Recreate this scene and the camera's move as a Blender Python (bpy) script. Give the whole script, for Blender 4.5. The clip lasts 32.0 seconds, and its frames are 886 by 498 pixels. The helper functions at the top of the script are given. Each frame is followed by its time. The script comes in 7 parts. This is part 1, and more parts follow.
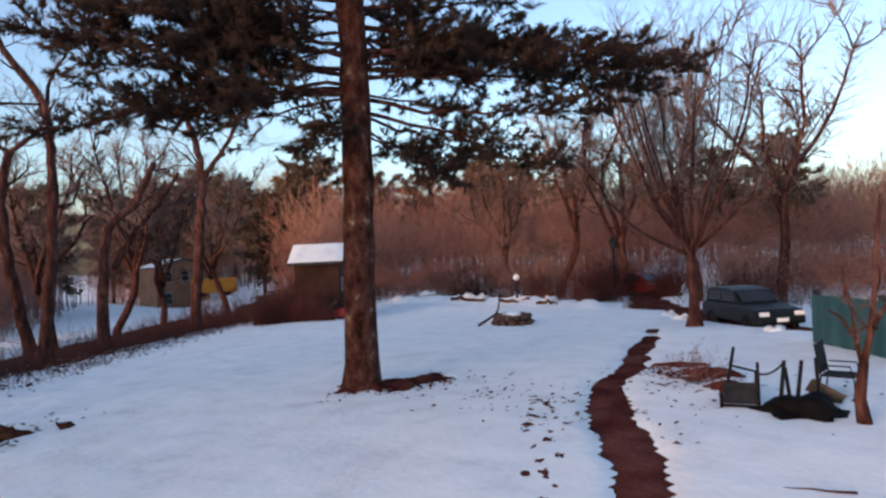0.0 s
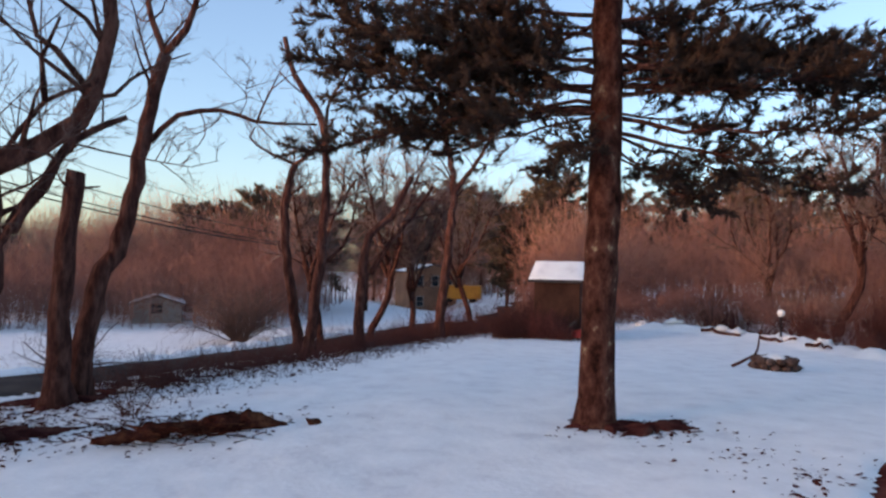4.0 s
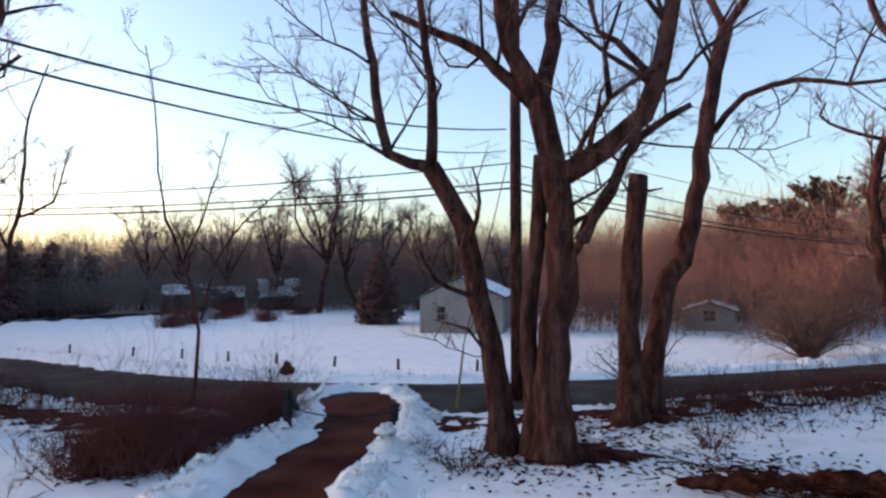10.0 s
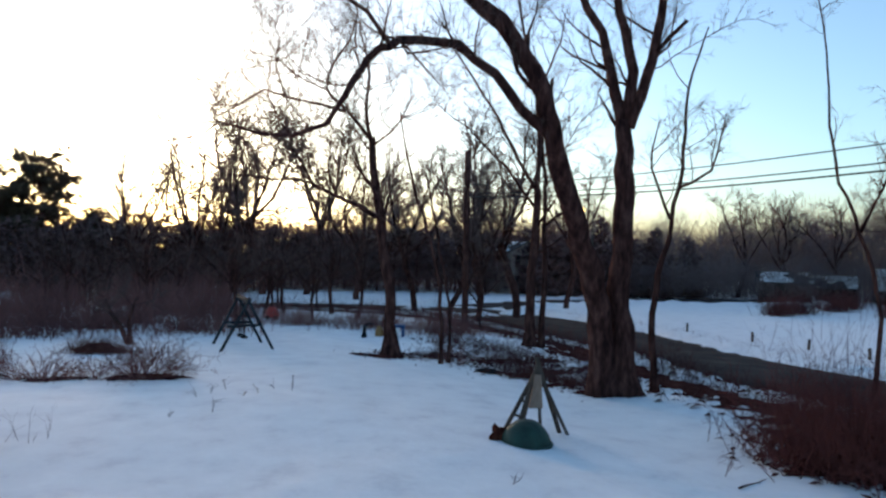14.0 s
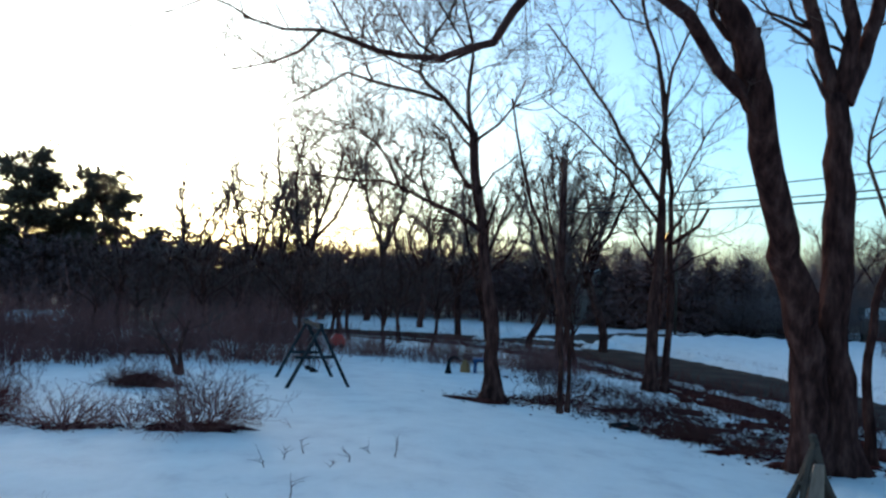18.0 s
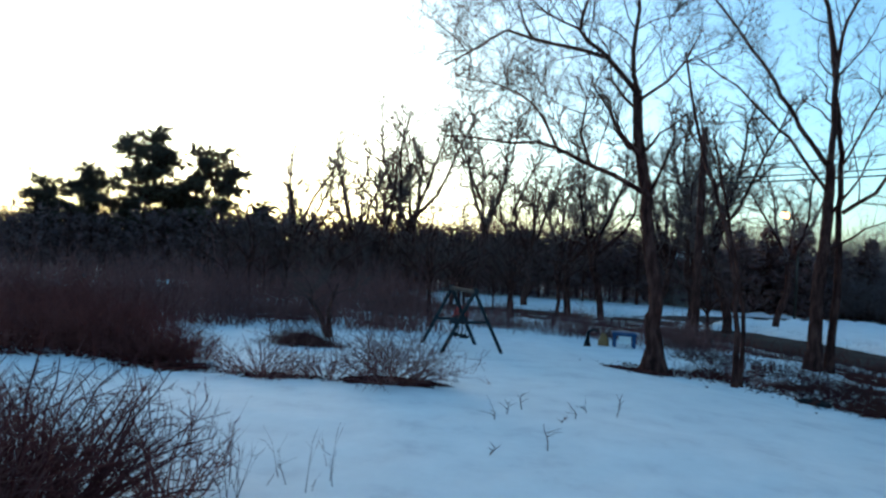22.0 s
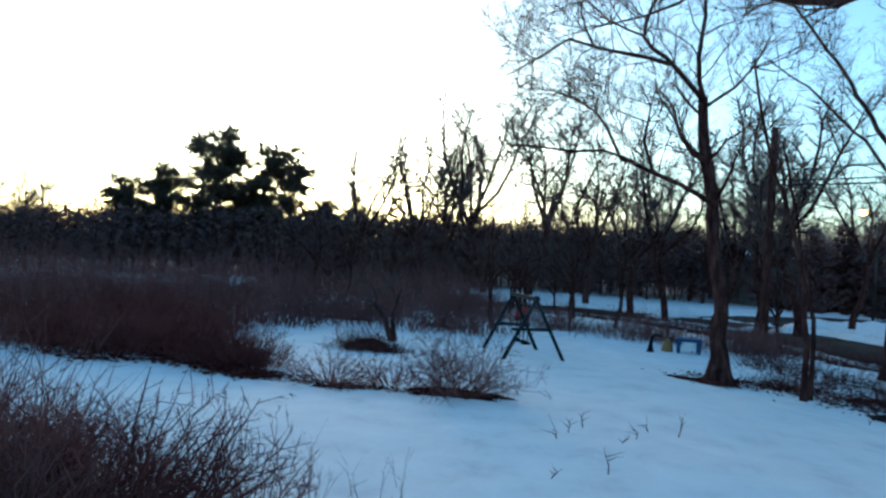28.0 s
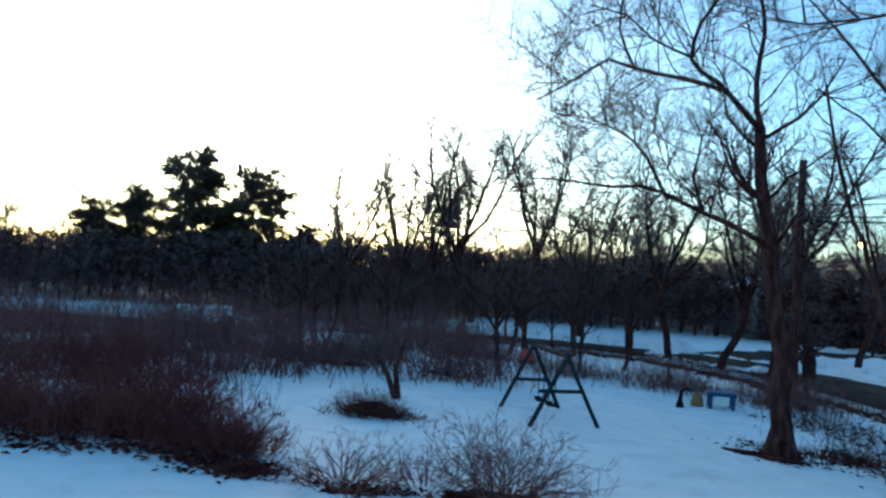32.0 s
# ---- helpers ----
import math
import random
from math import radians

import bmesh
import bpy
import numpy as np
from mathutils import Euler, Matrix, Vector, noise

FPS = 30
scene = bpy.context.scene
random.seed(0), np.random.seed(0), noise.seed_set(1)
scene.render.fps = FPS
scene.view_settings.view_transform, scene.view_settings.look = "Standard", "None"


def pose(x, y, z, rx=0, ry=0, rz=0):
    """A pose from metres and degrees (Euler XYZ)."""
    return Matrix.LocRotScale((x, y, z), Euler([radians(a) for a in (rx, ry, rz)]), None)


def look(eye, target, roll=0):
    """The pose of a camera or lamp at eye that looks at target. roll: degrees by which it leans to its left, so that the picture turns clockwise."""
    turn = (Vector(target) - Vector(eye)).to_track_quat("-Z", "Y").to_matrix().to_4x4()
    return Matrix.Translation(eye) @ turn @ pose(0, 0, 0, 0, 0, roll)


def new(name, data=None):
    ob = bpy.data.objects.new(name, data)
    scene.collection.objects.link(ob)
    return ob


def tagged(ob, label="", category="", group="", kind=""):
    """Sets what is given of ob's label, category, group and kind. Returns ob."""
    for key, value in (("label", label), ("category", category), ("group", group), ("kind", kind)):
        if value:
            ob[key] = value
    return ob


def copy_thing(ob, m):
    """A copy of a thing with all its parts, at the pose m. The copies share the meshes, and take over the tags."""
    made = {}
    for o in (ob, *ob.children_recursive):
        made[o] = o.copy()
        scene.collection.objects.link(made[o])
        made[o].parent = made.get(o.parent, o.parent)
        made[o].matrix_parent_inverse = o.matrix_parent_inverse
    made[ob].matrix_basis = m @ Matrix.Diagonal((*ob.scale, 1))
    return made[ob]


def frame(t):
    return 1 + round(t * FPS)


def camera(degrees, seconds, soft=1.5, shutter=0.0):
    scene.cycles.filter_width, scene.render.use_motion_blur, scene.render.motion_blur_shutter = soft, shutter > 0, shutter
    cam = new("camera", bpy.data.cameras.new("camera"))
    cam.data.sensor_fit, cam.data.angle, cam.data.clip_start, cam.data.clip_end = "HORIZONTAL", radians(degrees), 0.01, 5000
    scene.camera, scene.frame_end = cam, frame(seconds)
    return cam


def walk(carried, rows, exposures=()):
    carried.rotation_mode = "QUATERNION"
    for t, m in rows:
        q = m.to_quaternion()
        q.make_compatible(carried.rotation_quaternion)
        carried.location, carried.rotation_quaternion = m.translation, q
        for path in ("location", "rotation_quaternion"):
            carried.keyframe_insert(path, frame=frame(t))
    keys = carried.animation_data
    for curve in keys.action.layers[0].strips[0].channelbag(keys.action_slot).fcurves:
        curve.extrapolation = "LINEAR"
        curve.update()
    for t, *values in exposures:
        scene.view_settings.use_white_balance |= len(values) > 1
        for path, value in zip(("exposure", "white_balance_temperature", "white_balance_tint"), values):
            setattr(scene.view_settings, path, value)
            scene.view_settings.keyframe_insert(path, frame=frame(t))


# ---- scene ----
SIZE = 1.3     # metres for each unit of the plan below
cam = camera(66.0, 32.0, soft=2.5)
PATH = [
    (0, (-1.311, -5.755, 2.623), (0.460, -6.683, 2.632), -2.8),
    (0.5, (-1.416, -5.746, 2.690), (0.414, -6.553, 2.694), -3.5),
    (1, (-1.406, -5.842, 2.717), (0.462, -6.556, 2.725), -0.6),
    (1.5, (-1.412, -5.882, 2.758), (0.495, -6.485, 2.778), -0.6),
    (2, (-1.258, -5.912, 2.789), (0.697, -6.332, 2.804), 0.5),
    (2.5, (-1.126, -5.936, 2.824), (0.858, -6.186, 2.837), -0.8),
    (4.5, (-0.841, -5.976, 2.795), (1.141, -6.238, 2.859), 1.4),
    (5, (-0.853, -5.952, 2.725), (1.127, -6.225, 2.788), 0.5),
    (5.5, (-0.886, -5.928, 2.676), (1.094, -6.203, 2.714), 0.6),
    (6, (-0.894, -5.899, 2.622), (1.088, -6.163, 2.621), 0.3),
    (6.5, (-0.696, -5.906, 2.494), (1.303, -5.947, 2.444), -0.4),
    (7, (-0.424, -5.883, 2.397), (1.568, -5.715, 2.338), -1.5),
    (7.5, (-0.072, -5.835, 2.360), (1.920, -5.656, 2.389), 2.8),
    (8, (0.403, -5.720, 2.354), (2.382, -5.428, 2.392), 0.0),
    (8.5, (0.796, -5.562, 2.393), (2.688, -4.917, 2.477), 3.2),
    (9, (1.048, -5.321, 2.460), (2.902, -4.578, 2.554), 2.0),
    (9.5, (1.129, -5.067, 2.733), (2.884, -4.112, 2.810), 0.3),
    (10, (1.004, -4.951, 2.843), (2.623, -3.779, 2.903), -0.2),
    (10.5, (1.000, -4.508, 2.817), (2.466, -3.148, 2.820), -0.3),
    (11, (0.846, -4.300, 2.815), (2.164, -2.795, 2.822), -0.2),
    (11.5, (0.660, -4.096, 2.811), (1.861, -2.497, 2.813), 0.2),
    (12, (0.486, -3.750, 2.800), (1.548, -2.055, 2.767), 0.3),
    (12.5, (0.417, -3.479, 2.744), (1.306, -1.687, 2.764), 0.4),
    (13, (0.595, -3.267, 2.576), (1.263, -1.382, 2.616), 0.3),
    (13.5, (0.535, -2.792, 2.561), (1.019, -0.852, 2.606), 1.2),
    (14, (0.429, -2.565, 2.438), (0.714, -0.586, 2.454), 1.2),
    (14.5, (0.551, -2.038, 2.541), (0.665, -0.041, 2.495), 1.3),
    (16.5, (-0.007, -0.067, 2.308), (0.097, 1.930, 2.343), 2.3),
    (17, (-0.181, 0.414, 2.245), (-0.050, 2.409, 2.274), 3.8),
    (17.5, (-0.325, 0.797, 2.264), (-0.194, 2.792, 2.308), 4.2),
    (18, (-0.530, 1.138, 2.195), (-0.396, 3.131, 2.290), 2.4),
    (18.5, (-0.718, 1.378, 2.140), (-0.564, 3.368, 2.253), 3.1),
    (19, (-0.907, 1.616, 2.079), (-0.753, 3.608, 2.171), 4.7),
    (19.5, (-1.149, 1.675, 2.033), (-0.982, 3.664, 2.163), 4.2),
    (20, (-1.386, 1.692, 1.951), (-1.218, 3.682, 2.060), 2.8),
    (20.5, (-1.631, 1.646, 1.885), (-1.462, 3.638, 1.940), 2.0),
    (21, (-1.909, 1.589, 1.832), (-1.921, 3.589, 1.847), 0.1),
    (21.5, (-2.069, 1.589, 1.767), (-2.185, 3.586, 1.792), 3.2),
    (22, (-2.197, 1.586, 1.730), (-2.298, 3.583, 1.760), 3.3),
    (22.5, (-2.287, 1.654, 1.675), (-2.380, 3.651, 1.740), -2.0),
    (23, (-2.265, 1.641, 1.666), (-2.351, 3.638, 1.743), 2.3),
    (23.5, (-2.238, 1.598, 1.650), (-2.319, 3.594, 1.739), 3.0),
    (24, (-2.202, 1.471, 1.647), (-2.283, 3.467, 1.746), 2.7),
    (24.5, (-2.174, 1.338, 1.623), (-2.250, 3.337, 1.646), 2.8),
    (26.5, (-2.072, 1.092, 1.806), (-2.119, 3.092, 1.808), 2.7),
    (27, (-2.134, 1.161, 1.915), (-2.319, 3.152, 1.889), 2.4),
    (27.5, (-2.098, 1.202, 2.050), (-2.399, 3.178, 2.093), 8.0),
    (28, (-2.229, 1.319, 2.059), (-2.505, 3.300, 2.059), 3.4),
    (28.5, (-2.349, 1.359, 2.170), (-2.606, 3.342, 2.145), 3.3),
    (29, (-2.462, 1.501, 2.276), (-2.708, 3.485, 2.220), 4.1),
    (29.5, (-2.581, 1.725, 2.357), (-2.842, 3.706, 2.285), 4.7),
    (30, (-2.720, 2.050, 2.429), (-2.976, 4.033, 2.395), 4.1),
    (30.5, (-2.932, 2.438, 2.522), (-3.178, 4.422, 2.568), 3.8),
    (31, (-3.092, 2.759, 2.494), (-3.327, 4.745, 2.504), 2.7),
    (31.5, (-3.275, 2.955, 2.438), (-3.488, 4.943, 2.472), 3.3),
    (32, (-3.362, 3.295, 2.522), (-3.573, 5.282, 2.591), 3.9),
]
walk(cam, [(t, look(Vector(eye) * SIZE, Vector(target) * SIZE, roll)) for t, eye, target, roll in PATH],
     exposures=[(0.0, 2.02, 10500, 24), (7.0, 2.05, 10600, 26), (9.0, 2.06, 10500, 26), (12.0, 2.17, 10300, 25), (14.0, 1.69, 8900, 12), (16.5, 1.62, 7850, 4), (20.0, 1.57, 7350, -7), (23.0, 1.6, 7350, -7), (32.0, 1.61, 6750, -9)])

# ---- light: sun just set behind thin cloud, clear dusk sky ----
SUN_AZ = radians(20.0)        # to the left of +y
SUN_EL = radians(8.0)
world = bpy.data.worlds.new("dusk_sky")
scene.world = world
world.use_nodes = True
wn = world.node_tree.nodes
sky = wn.new("ShaderNodeTexSky")
sky.sky_type = "NISHITA"
sky.sun_disc = False
sky.sun_elevation = SUN_EL
sky.sun_rotation = -SUN_AZ
sky.air_density = 1.0
sky.dust_density = 1.5
sky.ozone_density = 4.5
world.node_tree.links.new(sky.outputs[0], wn["Background"].inputs[0])
wn["Background"].inputs[1].default_value = 0.15
sun = new("sun", bpy.data.lights.new("sun", "SUN"))
sun.data.energy = 0.7
sun.data.angle = radians(12)
sun.data.color = (1.0, 0.66, 0.5)
sd = Vector((-math.sin(SUN_AZ) * math.cos(SUN_EL), math.cos(SUN_AZ) * math.cos(SUN_EL), math.sin(SUN_EL)))
sun.matrix_world = look(sd * 50, (0, 0, 0))

# ---- materials ----


def material(name, stops, scale=4.0, rough=0.9, bump=0.2, fine=30.0, stretch=(1, 1, 1), metal=0.0, vary=0.0, spec=0.3, detail=6.0, relief=0.03):
    """A procedural surface: two scales of noise through a colour ramp, with bump. stops: (place, colour)."""
    m = bpy.data.materials.new(name)
    m.use_nodes = True
    n, l = m.node_tree.nodes, m.node_tree.links
    b = n["Principled BSDF"]
    b.inputs["Roughness"].default_value = rough
    b.inputs["Metallic"].default_value = metal
    b.inputs["Specular IOR Level"].default_value = spec
    tc, mp = n.new("ShaderNodeTexCoord"), n.new("ShaderNodeMapping")
    mp.inputs["Scale"].default_value = [k / SIZE for k in stretch]
    l.new(tc.outputs["Object"], mp.inputs[0])
    big, small = n.new("ShaderNodeTexNoise"), n.new("ShaderNodeTexNoise")
    big.inputs["Scale"].default_value, small.inputs["Scale"].default_value = scale, fine
    big.inputs["Detail"].default_value, small.inputs["Detail"].default_value = detail, 4.0
    l.new(mp.outputs[0], big.inputs[0])
    l.new(mp.outputs[0], small.inputs[0])
    mix = n.new("ShaderNodeMath")
    mix.operation = "MULTIPLY_ADD"
    l.new(small.outputs[0], mix.inputs[0])
    mix.inputs[1].default_value = 0.4
    add = n.new("ShaderNodeMath")
    add.operation = "MULTIPLY_ADD"
    l.new(big.outputs[0], add.inputs[0])
    add.inputs[1].default_value, add.inputs[2].default_value = 1.2, -0.3
    l.new(add.outputs[0], mix.inputs[2])
    fac = mix.outputs[0]
    if vary:
        info, sh = n.new("ShaderNodeObjectInfo"), n.new("ShaderNodeMath")
        sh.operation = "MULTIPLY_ADD"
        l.new(info.outputs["Random"], sh.inputs[0])
        sh.inputs[1].default_value = vary
        l.new(fac, sh.inputs[2])
        off = n.new("ShaderNodeMath")
        off.operation = "SUBTRACT"
        l.new(sh.outputs[0], off.inputs[0])
        off.inputs[1].default_value = vary / 2
        fac = off.outputs[0]
    ramp = n.new("ShaderNodeValToRGB")
    e = ramp.color_ramp.elements
    while len(e) < len(stops):
        e.new(0.5)
    for k, (p, c) in enumerate(stops):
        e[k].position, e[k].color = p, (*c, 1)
    l.new(fac, ramp.inputs[0])
    l.new(ramp.outputs[0], b.inputs["Base Color"])
    if bump:
        bp = n.new("ShaderNodeBump")
        bp.inputs["Strength"].default_value, bp.inputs["Distance"].default_value = bump, relief * SIZE
        l.new(mix.outputs[0], bp.inputs["Height"])
        l.new(bp.outputs[0], b.inputs["Normal"])
    return m


def glowing(name, colour, strength):
    m = bpy.data.materials.new(name)
    m.use_nodes = True
    b = m.node_tree.nodes["Principled BSDF"]
    b.inputs["Base Color"].default_value = (*colour, 1)
    b.inputs["Emission Color"].default_value = (*colour, 1)
    b.inputs["Emission Strength"].default_value = strength
    return m


SNOW = material("snow", [(0.2, (0.69, 0.7, 0.7)), (0.42, (0.79, 0.805, 0.795)), (0.8, (0.86, 0.875, 0.86))], 1.7, 0.85, 0.6, 10.0, spec=0.2, relief=0.03)
CRUST = material("trampled_snow", [(0.25, (0.42, 0.38, 0.38)), (0.45, (0.73, 0.74, 0.74)), (0.8, (0.85, 0.865, 0.86))], 2.0, 0.9, 0.8, 12.0)
BARK = material("dark_red_brown_bark", [(0.28, (0.03, 0.012, 0.0105)), (0.5, (0.072, 0.028, 0.0235)), (0.72, (0.13, 0.057, 0.046))], 7, 0.95, 1.0, 24, (1, 1, 0.3), vary=0.1, spec=0.02, relief=0.055)
PINEBARK = material("pine_bark", [(0.22, (0.014, 0.005, 0.004)), (0.45, (0.05, 0.017, 0.013)), (0.68, (0.1, 0.042, 0.032)), (0.8, (0.24, 0.19, 0.13))], 7, 0.95, 1.0, 26, (1, 1, 0.6), spec=0.04)
PALEBARK = material("barkless_pale_wood", [(0.3, (0.2, 0.13, 0.1)), (0.6, (0.36, 0.25, 0.19))], 4, 0.8, 0.5, 24, (1, 1, 0.2))
TWIG = material("bare_twigs", [(0.3, (0.07, 0.037, 0.032)), (0.7, (0.16, 0.09, 0.075))], 1.2, 0.9, 0, 12, vary=0.3)
REDTWIG = material("red_brown_brush", [(0.3, (0.055, 0.013, 0.011)), (0.7, (0.14, 0.042, 0.031))], 0.25, 0.9, 0, 5, vary=0.3)
WOODS = material("far_woods_twigs", [(0.3, (0.19, 0.078, 0.064)), (0.55, (0.28, 0.125, 0.096)), (0.8, (0.36, 0.185, 0.13))], 0.12, 0.95, 0, 1.5)
# darker than WOODS for the shaded side, then lifted and reddened for sky glare
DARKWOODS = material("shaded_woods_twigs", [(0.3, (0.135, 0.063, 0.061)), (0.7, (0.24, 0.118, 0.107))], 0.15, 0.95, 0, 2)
GREYWOODS = material("grey_brown_woods_twigs", [(0.3, (0.14, 0.09, 0.085)), (0.7, (0.24, 0.165, 0.15))], 0.15, 0.95, 0, 2)
NEEDLES = material("pine_needles", [(0.3, (0.022, 0.0135, 0.0115)), (0.6, (0.05, 0.031, 0.025)), (0.8, (0.08, 0.051, 0.04))], 1.0, 0.9, 0, 8, spec=0.1)
FARNEEDLES = material("conifer_needles", [(0.3, (0.042, 0.028, 0.02)), (0.7, (0.105, 0.07, 0.046))], 0.4, 0.9, 0, 4, vary=0.25)
# FARNEEDLES made paler and redder: the glare haze over far evergreens, as colour
HEMLOCK = material("haze_lifted_evergreen_needles", [(0.3, (0.088, 0.044, 0.044)), (0.7, (0.17, 0.09, 0.082))], 0.4, 0.95, 0, 4, vary=0.25)
BRAMBLE = material("dark_maroon_stems", [(0.3, (0.15, 0.054, 0.048)), (0.7, (0.28, 0.11, 0.093))], 0.5, 0.95, 0, 6, vary=0.3)
MAROON = material("dark_maroon_brush", [(0.3, (0.09, 0.02, 0.018)), (0.7, (0.19, 0.048, 0.039))], 0.5, 0.95, 0, 6, vary=0.3)
MUD = material("wet_bare_soil", [(0.25, (0.05, 0.012, 0.011)), (0.5, (0.105, 0.027, 0.022)), (0.8, (0.17, 0.06, 0.048))], 1.6, 0.9, 0.9, 14, spec=0.0)
LITTER = material("dead_leaves_and_needles", [(0.25, (0.032, 0.008, 0.0075)), (0.5, (0.082, 0.022, 0.019)), (0.8, (0.15, 0.055, 0.04))], 3, 0.95, 1.0, 30, spec=0.0)
ASPHALT = material("damp_asphalt", [(0.25, (0.03, 0.022, 0.02)), (0.5, (0.052, 0.038, 0.034)), (0.8, (0.085, 0.064, 0.056))], 0.8, 0.9, 0.3, 40, spec=0.03)
GRAVEL = material("muddy_driveway", [(0.25, (0.048, 0.0075, 0.0045)), (0.5, (0.1, 0.018, 0.0105)), (0.8, (0.15, 0.04, 0.025))], 1.1, 0.85, 0.4, 25, spec=0.03)
WOOD = material("weathered_grey_wood", [(0.3, (0.05, 0.035, 0.028)), (0.7, (0.13, 0.098, 0.08))], 3, 0.9, 0.4, 30, (1, 1, 0.2), spec=0.1)
DARKWOOD = material("dark_stained_wood", [(0.3, (0.012, 0.015, 0.018)), (0.7, (0.034, 0.04, 0.045))], 3, 0.85, 0.3, 25, spec=0.1)
ROT = material("splintered_rotten_wood", [(0.25, (0.02, 0.006, 0.005)), (0.5, (0.065, 0.018, 0.013)), (0.75, (0.15, 0.052, 0.028))], 5, 0.95, 1.0, 30, (1, 1, 1), spec=0.0)
GREEN = material("dark_green_plastic", [(0.3, (0.004, 0.03, 0.022)), (0.7, (0.009, 0.06, 0.045))], 4, 0.55, 0.6, 12, spec=0.3, relief=0.05)
TEAL = material("faded_teal_boards", [(0.3, (0.012, 0.06, 0.072)), (0.7, (0.03, 0.11, 0.125))], 1.5, 0.85, 0.2, 20, (1, 1, 0.2), spec=0.1)
SIDING = material("pale_grey_siding", [(0.3, (0.26, 0.215, 0.195)), (0.7, (0.36, 0.31, 0.28))], 0.6, 0.85, 0.1, 10, spec=0.1)
TANSIDING = material("tan_siding", [(0.3, (0.2, 0.09, 0.055)), (0.7, (0.29, 0.14, 0.085))], 0.6, 0.8, 0.1, 10)
DARKSIDING = material("dark_brown_boards", [(0.3, (0.035, 0.015, 0.011)), (0.7, (0.075, 0.033, 0.024))], 1.0, 0.9, 0.2, 14, spec=0.1)
ROOFING = material("dark_shingles", [(0.3, (0.03, 0.028, 0.03)), (0.7, (0.07, 0.062, 0.062))], 2, 0.9, 0.3, 20)
WHITE = material("white_paint", [(0.3, (0.68, 0.66, 0.64)), (0.7, (0.8, 0.79, 0.77))], 2, 0.6, 0.05, 20)
PANE = material("dark_window_glass", [(0.3, (0.012, 0.014, 0.017)), (0.7, (0.022, 0.025, 0.03))], 1, 0.25, 0, 5, spec=0.35)
BLACK = material("black_metal", [(0.3, (0.003, 0.003, 0.0035)), (0.7, (0.009, 0.009, 0.01))], 3, 0.6, 0.05, 30, spec=0.15)
CABLE = material("black_cable", [(0.3, (0.01, 0.01, 0.011)), (0.7, (0.02, 0.02, 0.021))], 3, 0.7, 0, 10)
CARBLACK = material("black_car_paint", [(0.3, (0.003, 0.003, 0.0035)), (0.7, (0.006, 0.006, 0.007))], 1, 0.4, 0, 10, spec=0.25)
CARRED = material("red_car_paint", [(0.3, (0.13, 0.01, 0.01)), (0.7, (0.19, 0.015, 0.014))], 1, 0.45, 0, 10, spec=0.3)
RUBBER = material("black_rubber", [(0.3, (0.01, 0.01, 0.01)), (0.7, (0.026, 0.025, 0.024))], 4, 0.9, 0.2, 30, spec=0.08)
RED = material("red_plastic", [(0.3, (0.5, 0.035, 0.025)), (0.7, (0.62, 0.06, 0.04))], 2, 0.45, 0, 10)
BLUE = material("blue_plastic", [(0.3, (0.012, 0.05, 0.13)), (0.7, (0.02, 0.075, 0.18))], 2, 0.5, 0, 10)
YELLOW = material("yellow_plastic", [(0.3, (0.3, 0.14, 0.05)), (0.7, (0.36, 0.18, 0.07))], 2, 0.5, 0, 10)
CANVAS = material("grey_mesh_fabric", [(0.3, (0.018, 0.018, 0.019)), (0.7, (0.036, 0.036, 0.038))], 5, 0.9, 0.2, 60, spec=0.05)
STONE = material("fire_pit_stone", [(0.3, (0.05, 0.024, 0.019)), (0.7, (0.13, 0.07, 0.055))], 4, 0.9, 0.6, 25, vary=0.3)
COVER = material("black_plastic_sheet", [(0.3, (0.0015, 0.0015, 0.002)), (0.7, (0.006, 0.005, 0.006))], 6, 0.8, 0.4, 14, spec=0.08)
GUARD = material("faded_yellow_plastic", [(0.3, (0.22, 0.16, 0.06)), (0.7, (0.3, 0.22, 0.09))], 2, 0.7, 0, 10)
LIT = glowing("lit_lamp", (1.0, 0.45, 0.12), 8.0)

# ---- mesh helpers ----


def smooth(a, b, x):
    u = np.clip((x - a) / (b - a), 0, 1)
    return u * u * (3 - 2 * u)


